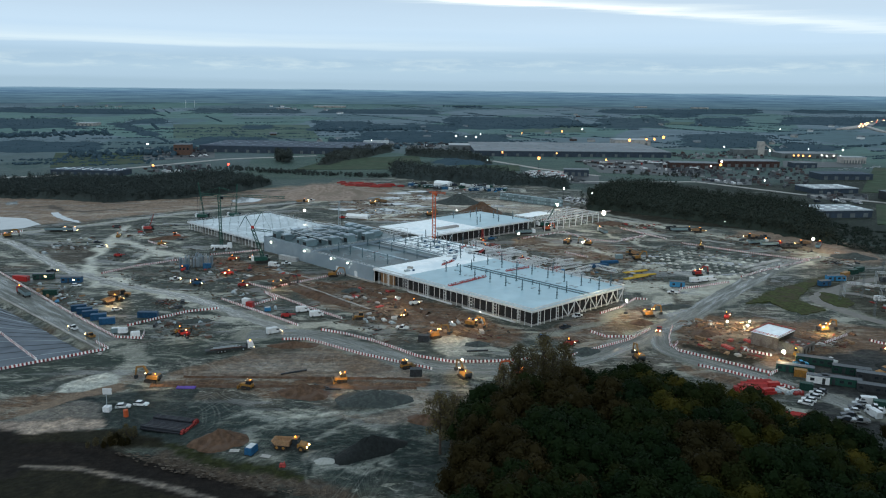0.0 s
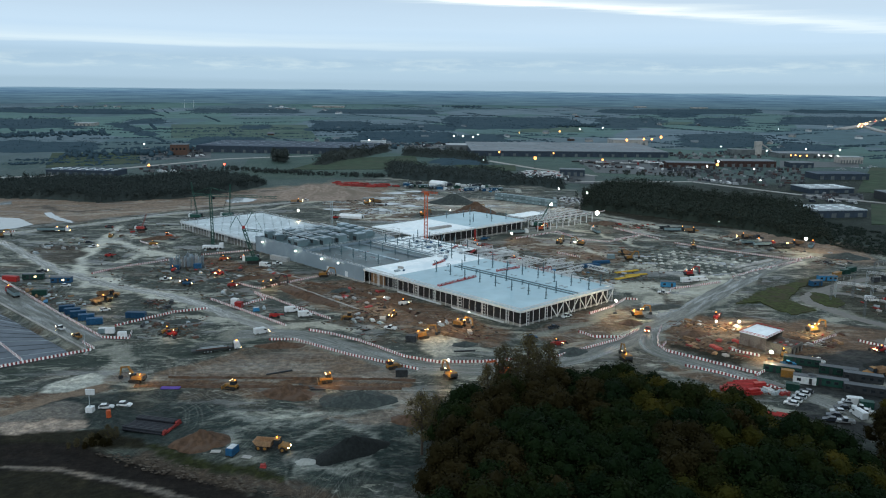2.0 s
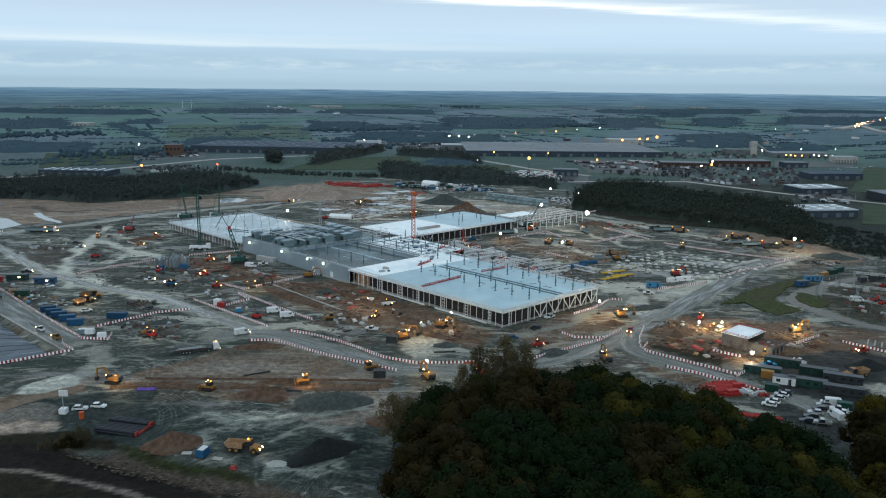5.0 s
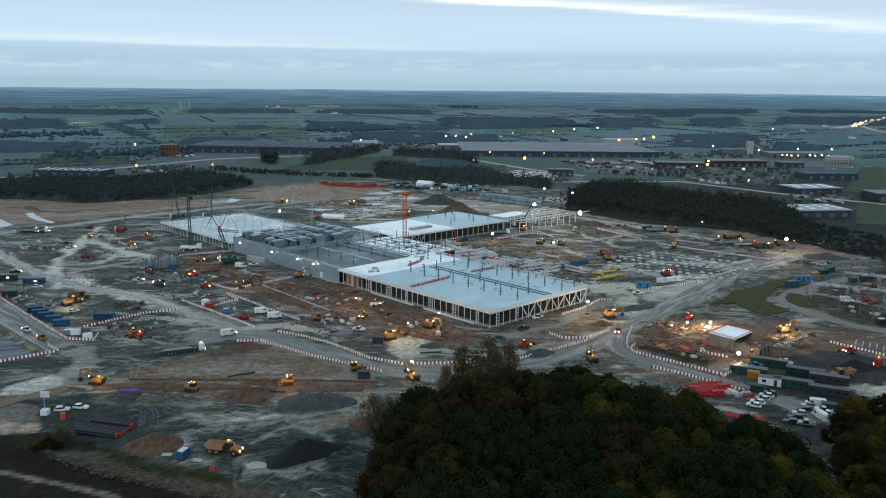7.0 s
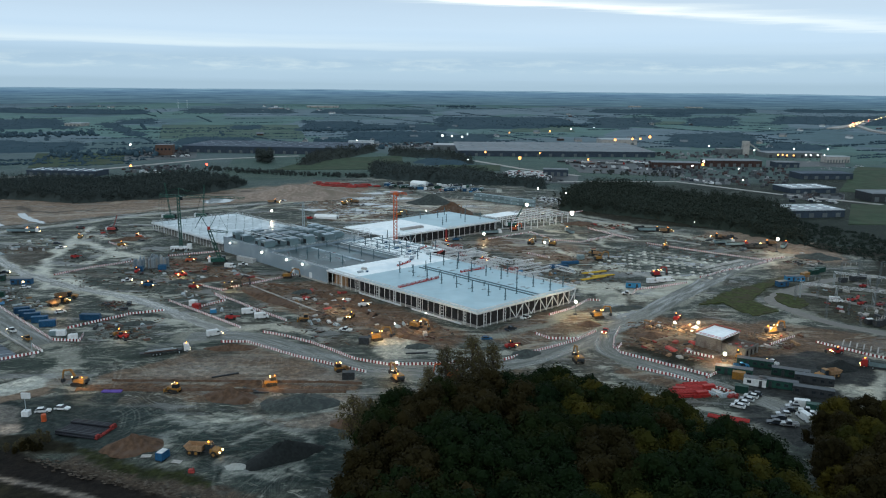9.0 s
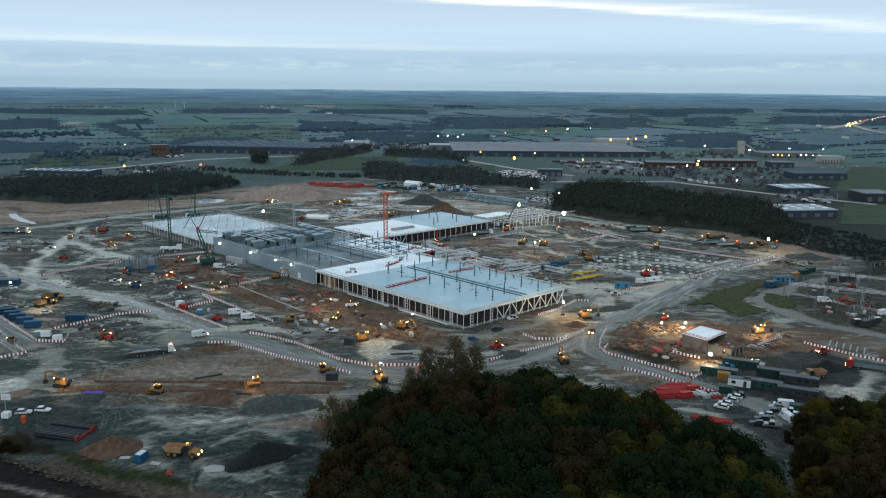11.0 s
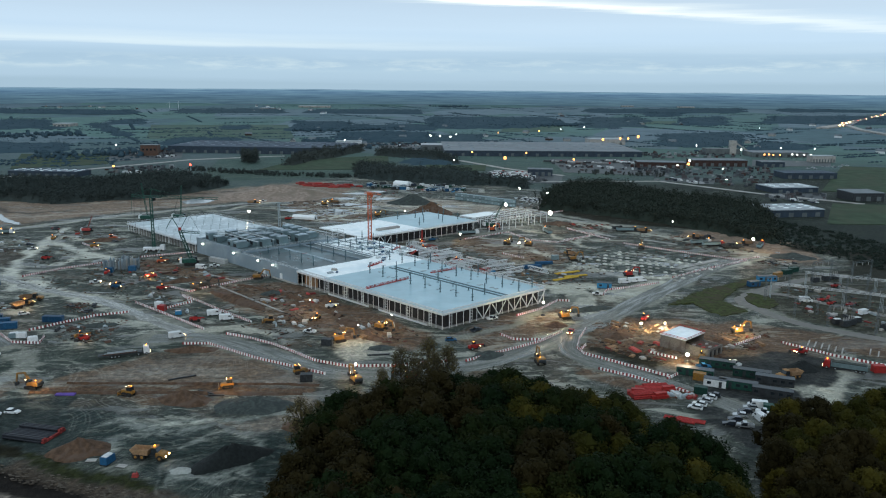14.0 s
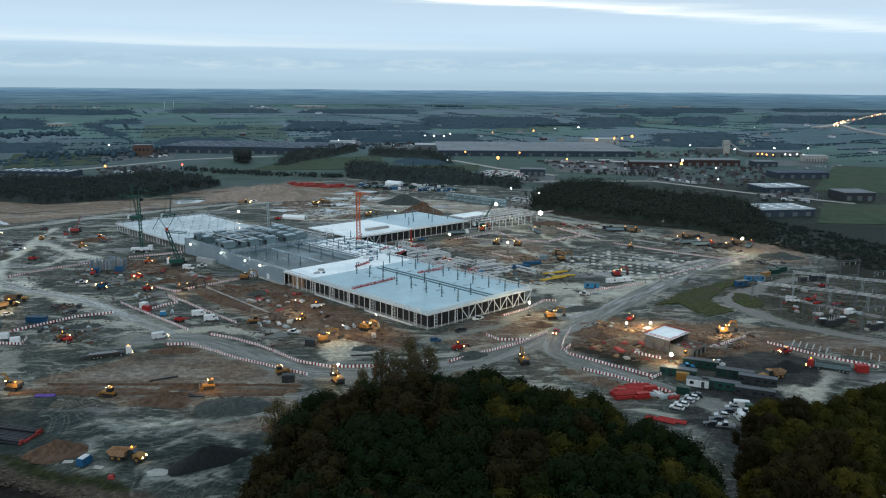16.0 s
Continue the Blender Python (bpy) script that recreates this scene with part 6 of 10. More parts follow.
def van_parts(o, paint, lit):
    part("body", Shape().prism([(-2.9, 0.35), (-2.9, 2.35), (-2.7, 2.5), (1.3, 2.45), (1.7, 2.2), (2.2, 1.35), (2.85, 1.15), (2.95, 0.35)], -0.98, 0.98), M[paint], o)
    part("windscreen", Shape().prism([(1.72, 2.16), (2.18, 1.4), (2.24, 1.4), (1.78, 2.18)], -0.85, 0.85), M["glass"], o)
    part("side_window", Shape().prism([(0.7, 1.45), (0.7, 2.0), (1.5, 2.0), (1.85, 1.45)], -1.0, 1.0), M["glass"], o)
    for x in (-1.8, 1.9):
        for y in (-0.9, 0.9):
            wheel(o, x, y, 0.36, 0.22)
    if lit:
        lamps(o, [(2.93, -0.75, 0.8), (2.93, 0.75, 0.8)])


def pickup_parts(o, paint, lit):
    part("body", Shape().prism([(-2.6, 0.5), (-2.6, 0.75), (2.5, 0.75), (2.6, 0.5)], -0.9, 0.9).box(-1.65, 0.87, 0.76, 1.9, 0.08, 0.5).box(-1.65, -0.87, 0.76, 1.9, 0.08, 0.5).box(-2.56, 0, 0.76, 0.08, 1.7, 0.5), M[paint], o)
    part("bonnet", Shape().prism([(1.1, 0.76), (1.1, 1.2), (2.4, 1.1), (2.55, 0.76)], -0.88, 0.88), M[paint], o)
    part("cab", Shape().prism([(-0.65, 0.76), (-0.6, 1.75), (0.5, 1.78), (1.09, 1.2), (1.09, 0.76)], -0.86, 0.86), M["glass"], o)
    part("roof", Shape().prism([(-0.62, 1.785), (-0.58, 1.84), (0.45, 1.86), (0.5, 1.79)], -0.84, 0.84), M[paint], o)
    for x in (-1.6, 1.65):
        for y in (-0.85, 0.85):
            wheel(o, x, y, 0.38, 0.24)
    if lit:
        lamps(o, [(2.58, -0.7, 0.9), (2.58, 0.7, 0.9)])


def tracks(o, length, gauge, high, w):
    for y in (-gauge / 2, gauge / 2):
        part("track", Shape().prism([(-length / 2 + 0.35, 0), (length / 2 - 0.35, 0), (length / 2, high * 0.5), (length / 2 - 0.3, high), (-length / 2 + 0.3, high), (-length / 2, high * 0.5)], y - w / 2, y + w / 2), M["rubber"], o)


def excavator_parts(o, paint, lit, reach=1.0):
    tracks(o, 4.4, 2.6, 0.95, 0.65)
    part("house", Shape().prism([(-2.6, 1.15), (-2.6, 2.3), (-2.3, 2.6), (0.7, 2.5), (1.3, 1.9), (1.3, 1.15)], -1.35, 1.35), M[paint], o)
    part("counterweight", Shape().prism([(-3.0, 1.2), (-3.0, 2.0), (-2.7, 2.3), (-2.61, 2.3), (-2.61, 1.2)], -1.3, 1.3), M["steel_dark"], o)
    part("cab", Shape().prism([(-0.2, 1.9), (-0.2, 3.1), (1.2, 3.1), (1.6, 2.2), (1.6, 1.4), (1.31, 1.4)], 0.3, 1.34), M["glass"], o)
    s = Shape().bar((0.9, -0.2, 2.0), (2.9, -0.2, 4.9 * reach), 0.5, 0.65).bar((2.9, -0.2, 4.9 * reach), (5.6, -0.2, 4.4 * reach), 0.45, 0.55)
    part("boom", s, M[paint], o)
    part("dipper", Shape().bar((5.5, -0.2, 4.6 * reach), (6.1, -0.2, 1.6), 0.36, 0.45), M[paint], o)
    part("bucket", Shape().prism([(5.5, 0.5), (5.6, 1.5), (6.3, 1.7), (6.5, 0.9), (6.1, 0.3)], -0.75, 0.4), M["steel_dark"], o)
    if lit:
        lamps(o, [(1.7, 1.0, 3.0), (2.0, -0.5, 3.4)], "head", 0.2, "work_light")
        lamps(o, [(-1.6, 0.6, 2.9)], "beacon", 0.22, "beacon")


def dozer_parts(o, paint, lit):
    tracks(o, 3.6, 2.1, 1.05, 0.6)
    part("body", Shape().prism([(-1.9, 0.7), (-1.9, 1.7), (2.0, 1.75), (2.2, 1.3), (2.2, 0.7)], -0.75, 0.75), M[paint], o)
    part("cab", Shape().prism([(-1.5, 1.71), (-1.4, 2.9), (0.0, 2.9), (0.3, 1.74)], -0.8, 0.8), M["glass"], o)
    part("cab_roof", Shape().box(-0.7, 0, 2.91, 1.7, 1.75, 0.14), M[paint], o)
    part("blade", Shape().prism([(2.7, 0.1), (2.55, 0.7), (2.75, 1.3), (2.95, 1.3), (2.78, 0.7), (2.95, 0.1)], -1.7, 1.7), M[paint], o)
    for y in (-1.25, 1.25):
        part("push_arm", Shape().bar((-0.2, y, 0.6), (2.6, y, 0.5), 0.2), M[paint], o)
    if lit:
        lamps(o, [(0.2, -0.6, 3.0), (0.2, 0.6, 3.0)], "head", 0.18, "work_light")
        lamps(o, [(-1.2, 0, 3.2)], "beacon", 0.2, "beacon")


def dumper_parts(o, paint, lit):
    part("chassis", Shape().box(-1.0, 0, 0.9, 8.0, 1.2, 0.5), M["steel_dark"], o)
    part("bonnet", Shape().prism([(2.2, 1.0), (2.2, 2.2), (4.2, 1.9), (4.8, 1.5), (4.8, 0.9)], -1.3, 1.3), M[paint], o)
    part("cab", Shape().prism([(0.6, 1.5), (0.7, 3.3), (2.0, 3.3), (2.5, 2.15), (2.5, 1.5)], -0.8, 1.2), M["glass"], o)
    part("cab_roof", Shape().box(1.35, 0.2, 3.31, 1.6, 2.1, 0.16), M[paint], o)
    s = Shape().prism([(-5.0, 2.7), (-3.9, 1.5), (0.1, 1.5), (0.3, 2.9), (0.1, 2.9), (-0.1, 1.75), (-3.8, 1.75), (-4.7, 2.85)], -1.45, 1.45)
    s.prism([(-5.0, 2.7), (-3.9, 1.5), (0.1, 1.5), (0.3, 2.9)], -1.6, -1.46).prism([(-5.0, 2.7), (-3.9, 1.5), (0.1, 1.5), (0.3, 2.9)], 1.46, 1.6)
    part("tipping_body", s, M["timber" if paint == "yellow" else paint], o, "muddy tipping body")
    for x in (3.3, -1.6, -3.4):
        for y in (-1.2, 1.2):
            wheel(o, x, y, 0.85, 0.6, "yellow")
    if lit:
        lamps(o, [(4.8, -0.9, 1.4), (4.8, 0.9, 1.4)])
        lamps(o, [(1.3, 0.2, 3.65)], "beacon", 0.26, "beacon")


def lorry_parts(o, paint, lit, trailer="unit"):
    part("cab", Shape().prism([(4.6, 0.6), (4.6, 2.9), (4.9, 3.2), (6.4, 2.95), (6.8, 1.8), (6.8, 0.6)], -1.2, 1.2), M[paint], o)
    part("windscreen", Shape().prism([(6.45, 2.8), (6.78, 1.9), (6.84, 1.9), (6.51, 2.82)], -1.05, 1.05), M["glass"], o)
    part("chassis", Shape().box(-0.5, 0, 0.7, 13, 0.9, 0.35), M["steel_dark"], o)
    if trailer == "flat":
        part("load_bed", Shape().box(-3.0, 0, 1.06, 15, 2.5, 0.28), M["steel_dark"], o)
        part("headboard", Shape().box(4.3, 0, 1.35, 0.15, 2.4, 1.1), M["steel_dark"], o)
        for k in range(4):
            part("beam", Shape().box(-3.2, -0.9 + k * 0.6, 1.35, 11.5 - k, 0.35, 0.3 + 0.12 * (k % 2)), M["steel_grey" if k % 2 else "rust"], o)
    else:
        part("load_bed", Shape().prism([(-7.0, 1.1), (-7.0, 2.6), (4.2, 2.6), (4.2, 1.1)], -1.25, 1.25), M[trailer], o)
        part("load_cover", Shape().prism([(-6.9, 2.61), (-6.6, 2.85), (3.9, 2.85), (4.1, 2.61)], -1.1, 1.1), M["soil_grey"], o)
    for x in (5.6, 2.9, -3.6, -4.8, -6.0):
        for y in (-1.05, 1.05):
            wheel(o, x, y, 0.5, 0.35)
    if lit:
        lamps(o, [(6.82, -0.9, 0.9), (6.82, 0.9, 0.9)], r=0.2)
        lamps(o, [(5.6, 0, 3.45)], "beacon", 0.28, "beacon")


def loader_parts(o, paint, lit):
    part("body", Shape().prism([(-2.4, 0.6), (-2.4, 1.6), (-0.4, 1.7), (1.9, 1.2), (1.9, 0.6)], -0.95, 0.95), M[paint], o)
    part("cab", Shape().prism([(-0.5, 1.6), (-0.4, 2.5), (0.6, 2.5), (0.9, 1.45)], 0.05, 0.94), M["glass"], o)
    part("boom", Shape().bar((-1.9, -0.5, 1.9), (3.6, -0.5, 1.5), 0.35, 0.42), M[paint], o)
    part("fork_frame", Shape().box(4.0, -0.3, 0.4, 0.15, 1.4, 1.0).bar((3.6, -0.5, 1.5), (3.95, -0.4, 0.9), 0.3), M["steel_dark"], o)
    for y in (-0.7, 0.1):
        FINE[0] > 1 or part("fork", Shape().box(4.65, y, 0.4, 1.15, 0.14, 0.1), M["steel_dark"], o)
    for x in (-1.5, 1.3):
        for y in (-0.95, 0.95):
            wheel(o, x, y, 0.6, 0.42)
    if lit:
        lamps(o, [(1.9, -0.7, 1.1), (1.9, 0.7, 1.1)])
        lamps(o, [(-0.1, 0.5, 2.75)], "beacon", 0.22, "beacon")


def roller_parts(o, paint, lit):
    part("drum", Shape().tube((1.7, -1.0, 0.75), (1.7, 1.0, 0.75), 0.75, 16), M["steel_grey"], o)
    part("drum_frame", Shape().box(1.7, 1.12, 0.6, 2.0, 0.18, 0.35).box(1.7, -1.12, 0.6, 2.0, 0.18, 0.35).box(0.7, 0, 0.6, 0.25, 2.2, 0.4), M[paint], o)
    part("body", Shape().prism([(-2.6, 0.8), (-2.5, 1.7), (-0.6, 1.8), (-0.4, 0.8)], -0.85, 0.85), M[paint], o)
    part("cab", Shape().prism([(-0.59, 1.0), (-0.55, 2.8), (0.5, 2.8), (0.6, 1.0)], -0.8, 0.8), M["glass"], o)
    part("cab_roof", Shape().box(0, 0, 2.81, 1.4, 1.8, 0.12), M[paint], o)
    for y in (-0.85, 0.85):
        wheel(o, -1.5, y, 0.75, 0.5)
    if lit:
        lamps(o, [(0.6, -0.6, 2.7), (0.6, 0.6, 2.7)], "head", 0.18, "work_light")
        lamps(o, [(0, 0, 3.1)], "beacon", 0.22, "beacon")


def container_parts(o, paint, lit, length=6.06):
    n = int(length / 0.55)
    s = Shape().box(0, 0, 0.12, length, 2.36, 2.42)
    for i in range(n):
        x = -length / 2 + (i + 0.5) * length / n
        s.box(x, 1.2, 0.25, length / n * 0.5, 0.06, 2.1).box(x, -1.2, 0.25, length / n * 0.5, 0.06, 2.1)
    s.box(0, 1.2, 0, length + 0.04, 0.14, 0.16).box(0, -1.2, 0, length + 0.04, 0.14, 0.16)
    part("body", s, M[paint], o)
    for y in (-0.59, 0.59):
        d = part("door", Shape().box(length / 2 + 0.04, y, 0.2, 0.07, 1.1, 2.25), M[paint], o)
        part("lock_bar", Shape().bar((length / 2 + 0.1, y * 0.6, 0.25), (length / 2 + 0.1, y * 0.6, 2.4), 0.06), M["steel_grey"], d)


def cabin_parts(o, paint, lit, length=9.6):
    part("body", Shape().box(0, 0, 0.25, length, 2.9, 2.5), M[paint], o)
    part("roof", Shape().box(0, 0, 2.76, length + 0.1, 3.0, 0.12), M["unit" if FINE[0] > 2 else "cabin_roof"], o, "flat dull cabin roof")
    part("skid", Shape().box(0, 1.2, 0, length, 0.2, 0.24).box(0, -1.2, 0, length, 0.2, 0.24), M["steel_dark"], o)
    k = int(length / 2.4)
    for i in range(k):
        x = -length / 2 + (i + 0.5) * length / k
        for y in (-1.46, 1.46):
            if i == 1:
                part("door", Shape().box(x, y, 0.3, 0.95, 0.06, 2.05), M["steel_dark"], o)
            else:
                # On far cabins a pale colour stands in for lit windows.
                w = part("window", Shape().box(x, y, 1.1, 1.3, 0.06, 1.0), M["unit_top" if FINE[0] > 2 else "steel_dark"], o)
                FINE[0] > 1 or part("pane", Shape().box(x, y * 1.02, 1.18, 1.14, 0.03, 0.84), M["window_lit" if lit and i == 2 else "glass"], w)


def tank_parts(o, paint, lit):
    part("tank", Shape().box(0, 0, 0.3, 3.4, 2.2, 1.9, top=0.94), M[paint], o)
    part("lid", Shape().box(0, 0, 2.2, 2.6, 1.6, 0.15).tube((0, 0, 2.35), (0, 0, 2.5), 0.35, 8), M["white"], o)
    part("skid", Shape().box(0, 0.8, 0, 3.6, 0.2, 0.3).box(0, -0.8, 0, 3.6, 0.2, 0.3), M["steel_dark"], o)


KINDS = {"car": (car_parts, "car", "parked car on the wet gravel"), "van": (van_parts, "van", "panel van on the site road"),
         "pickup": (pickup_parts, "pickup truck", "pickup truck on the site ground"), "excavator": (excavator_parts, "excavator", "tracked excavator with raised boom"),
         "dozer": (dozer_parts, "bulldozer", "tracked bulldozer with front blade"), "dumper": (dumper_parts, "dump truck", "articulated dump truck with muddy tipping body"),
         "lorry": (lorry_parts, "lorry", "long tipper lorry on the site road"), "loader": (loader_parts, "telehandler", "telehandler with long boom and forks"),
         "roller": (roller_parts, "road roller", "single drum road roller"), "container": (container_parts, "container", "corrugated steel storage container"),
         "cabin": (cabin_parts, "site cabin", "long steel site cabin with small windows"), "tank": (tank_parts, "tank", "skid mounted site tank")}
COLOUR = {"yellow": "yellow", "red": "red", "blue": "blue", "sky_blue": "light blue", "green_box": "dark green", "white": "white", "car_dark": "dark", "car_silver": "silver",
          "steel_dark": "dark grey", "orange_paint": "orange", "unit": "pale grey", "wrap": "dusty white", "green_paint": "green"}
FIRST = {}


def vehicle(kind, paint, spot, turn, lit=True, z=0.0, scale=1.0, **kw):
    build, category, words = KINDS[kind]
    at = pose(spot[0], spot[1], z, 0, 0, turn) @ Matrix.Scale(scale, 4)
    FINE[0] = 0 if spot[1] < 300 else (1 if spot[1] < 420 else (2 if spot[1] < 620 else 3))
    key = (kind, paint, lit, FINE[0], tuple(kw.items()))
    if key not in FIRST:
        FIRST[key] = thing(category.replace(" ", "_"), COLOUR[paint] + " " + words, category, at, category + "s on the site")
        build(FIRST[key], paint, lit, **kw)
        if FINE[0] == 3:
            for c in list(FIRST[key].children_recursive):
                if c.name.split(".")[0] in ("undercarriage", "load_cover", "lock_bar", "side_window", "door", "pane"):
                    bpy.data.objects.remove(c)
        return FIRST[key]
    ob = copy_thing(FIRST[key], Matrix())
    ob.matrix_basis = at
    return ob


# ---- earth works in front ----
vehicle("dumper", "yellow", (-43.1, 189.8), -8)
vehicle("excavator", "yellow", (-99, 235.2), 170)
vehicle("dozer", "yellow", (-66.3, 230.8), 165)
vehicle("dozer", "yellow", (-37.2, 238.2), 200)
vehicle("excavator", "yellow", (3.4, 244.4), 120)
vehicle("excavator", "orange_paint", (21.3, 247.5), 175)
vehicle("excavator", "yellow", (66.2, 265), 100)
vehicle("car", "white", (-99.3, 213.9), 12, False)
vehicle("car", "white", (-94.6, 215.9), -4, False)
vehicle("tank", "blue", (-53, 186.8), 75)
vehicle("container", "steel_dark", (-13, 245.1), 5, False, length=4.0)
vehicle("dozer", "yellow", (-16.9, 251.8), 30)
vehicle("pickup", "white", (-21.6, 295.1), 165, False)
vehicle("loader", "yellow", (-22.3, 312.9), 250)
vehicle("loader", "white", (-18.9, 330.3), 30)
vehicle("excavator", "yellow", (-8.1, 285.3), 30)
vehicle("excavator", "yellow", (6.3, 300.5), 330)
vehicle("dozer", "yellow", (-40.6, 307.7), 190, False)
vehicle("container", "steel_dark", (-12.2, 281), -12, False, length=4.0)
vehicle("van", "white", (-66.3, 316.7), 24, False)
vehicle("van", "white", (-59.2, 310.5), 20, False)
vehicle("lorry", "white", (-80.9, 266.3), 24, trailer="flat")
vehicle("van", "white", (-71.5, 287), 35)
vehicle("tank", "sky_blue", (-81.5, 316.6), 20, scale=0.8)
vehicle("loader", "red", (-71.2, 308.1), 10, False)
vehicle("container", "white", (-93.8, 327.2), -20, False, length=3.0)
vehicle("container", "red", (-90.6, 322.1), -20, False, length=3.0)
vehicle("loader", "yellow", (-107.7, 284.8), 40)
vehicle("loader", "red", (-105.6, 282.1), 160, False)
vehicle("dumper", "yellow", (-152.5, 324.3), 60)
vehicle("dumper", "yellow", (-154, 334.4), 15, False)
vehicle("car", "white", (-145.8, 313.3), 40, False)
vehicle("pickup", "white", (-151.5, 287.1), 140)
vehicle("pickup", "yellow", (-140.3, 278), 140)
for p, t in (((-161.8, 312.3), 42), ((-153.1, 304.6), 42), ((-147.5, 300.2), 40), ((-141.6, 295.1), 42), ((-157.4, 308.4), 42)):
    vehicle("container", "blue", p, t - 20, False, length=6.06)
vehicle("container", "blue", (-128.7, 304.5), 0, False, length=8.0)
vehicle("container", "green_box", (-186.8, 336.1), 10, False, length=6.06)
vehicle("container", "red", (-214.4, 360.3), -12, False, length=8.0)
vehicle("cabin", "green_box", (-205.3, 364.4), 10)
vehicle("cabin", "blue", (-188.3, 358.8), 5, True)
vehicle("lorry", "red", (-199, 335.3), 135)
vehicle("tank", "unit", (-132.8, 283.3), 20, False)
vehicle("tank", "white", (-123.2, 279), 20, False)
vehicle("tank", "white", (-130, 283.5), 10, False)
vehicle("car", "white", (-182.7, 351.6), 12, False)
vehicle("pickup", "car_dark", (-208.8, 378.3), 30)
vehicle("excavator", "yellow", (-283, 465.6), 30)
for p in ((-263.4, 486.4), (-257, 487)):
    vehicle("lorry", "white", p, 5)
vehicle("pickup", "white", (-211.9, 440.2), 40)
vehicle("loader", "yellow", (-215.6, 471.2), 100)
vehicle("car", "car_dark", (-220.6, 452.9), 30, False)
vehicle("loader", "red", (-190.8, 415.7), 12, False)
vehicle("loader", "yellow", (-179.6, 449.4), 20)
vehicle("dozer", "orange_paint", (-179.9, 474.2), 20)
vehicle("loader", "red", (-143.1, 385.5), 100)
vehicle("loader", "red", (-117.3, 378.8), 200)
vehicle("pickup", "car_dark", (-120.4, 382.2), 30)
vehicle("pickup", "white", (-140.5, 366.7), 20)
vehicle("loader", "blue", (-126.1, 357.7), 20)
vehicle("pickup", "car_dark", (-128.7, 363), 200)
vehicle("loader", "red", (-103.5, 356), 10)
vehicle("excavator", "steel_dark", (-87.3, 357.1), 20)
vehicle("excavator", "steel_dark", (-84.5, 362.7), 10, False)
vehicle("loader", "red", (-114.4, 414.3), 150)
vehicle("loader", "orange_paint", (-125.2, 412), 30)
vehicle("excavator", "yellow", (-63.6, 379), 10, False)
vehicle("van", "white", (-99, 399), -12, False)
vehicle("container", "wrap", (-94.5, 414), -32, False, length=13.0)
vehicle("pickup", "white", (-93.5, 404), 10, False)
vehicle("loader", "red", (-78.7, 412.7), 100, False)
# machines round the halls
vehicle("car", "blue", (34.3, 287.8), 10, False)
vehicle("loader", "red", (43.2, 279), 30)
vehicle("pickup", "car_dark", (44.2, 299.9), 40, False)
vehicle("excavator", "yellow", (82.4, 319.5), 20)
vehicle("pickup", "red", (81.8, 299.2), 250)
vehicle("pickup", "white", (51.4, 315.9), 42, False)
vehicle("excavator", "yellow", (147.8, 465.3), 80)
vehicle("excavator", "red", (125.4, 394.9), 20)
vehicle("cabin", "sky_blue", (108.1, 370.6), -10, False, length=7.0)
vehicle("pickup", "white", (102.5, 357.5), 170, False)
for p, t in (((119.7, 380.3), 15), ((125.1, 383), 15), ((128.9, 384.4), 14)):
    vehicle("van", "white", p, t, False)
vehicle("cabin", "sky_blue", (193.7, 388.9), 5, False, length=9.6)
vehicle("cabin", "blue", (183, 377.9), 20, False, length=6.0)
vehicle("container", "yellow", (202.9, 398), 40, False, length=6.06)
vehicle("container", "green_box", (210.5, 404.7), 30, False, length=6.06)
vehicle("container", "green_box", (216.2, 410.2), 30, False, length=6.06)
for p, t, c in (((161.6, 518.3), 10, "yellow"), ((190.7, 499), 160, "yellow"), ((189, 482.4), 20, "white"), ((194.6, 475.8), 10, "red"), ((215.2, 479.2), 180, "yellow"), ((223, 474.6), 60, "red"), ((151, 521.6), 5, "steel_dark")):
    vehicle("dumper" if c == "yellow" else "lorry", c, p, t)
for p, t in (((200.8, 469.5), 8), ((205.8, 469.9), 170), ((196.8, 495.8), 10), ((146.3, 525.3), 5)):
    vehicle("dumper", "steel_dark", p, t, False)
vehicle("excavator", "yellow", (67, 472.6), 60)
vehicle("excavator", "yellow", (79.6, 470.1), 160)
vehicle("excavator", "yellow", (101.7, 430.6), 20, False)
vehicle("dumper", "yellow", (101.6, 442.5), 120, False)
vehicle("excavator", "orange_paint", (59.3, 517.9), 30)
vehicle("lorry", "white", (43.7, 504.3), 20, False)
vehicle("lorry", "white", (96, 512.8), 100)
vehicle("container", "unit", (91.5, 432.7), 10, False, length=4.0)
vehicle("excavator", "red", (14.7, 468.4), 100, reach=1.8)
vehicle("loader", "blue", (20.4, 481.4), 30, False)
vehicle("loader", "red", (16.1, 454.9), 60)
vehicle("loader", "red", (35.9, 422.7), 10)
vehicle("excavator", "yellow", (17.6, 598.9), 20)
vehicle("excavator", "yellow", (-72.2, 622.5), 20)
vehicle("dumper", "yellow", (-66, 629.4), 170)
vehicle("dumper", "yellow", (-130.5, 623), 10)
vehicle("pickup", "white", (-125.6, 636.1), 190)
vehicle("pickup", "white", (-115.2, 647), 190)
vehicle("pickup", "white", (-106.8, 654.6), 190)
vehicle("excavator", "yellow", (-23.4, 571), 20)
vehicle("loader", "red", (-86.5, 552), 10, False)
# compound beside the wood
for p, t, c in (((117.8, 255.4), -22, "green_box"), ((128.5, 244.4), -22, "green_box"), ((137.2, 238.2), -22, "steel_dark"), ((128.1, 263.9), -22, "green_box"), ((136.7, 254.6), -22, "green_box"), ((142.1, 248.8), -22, "steel_dark")):
    vehicle("cabin", c, p, t, False, length=12.0)
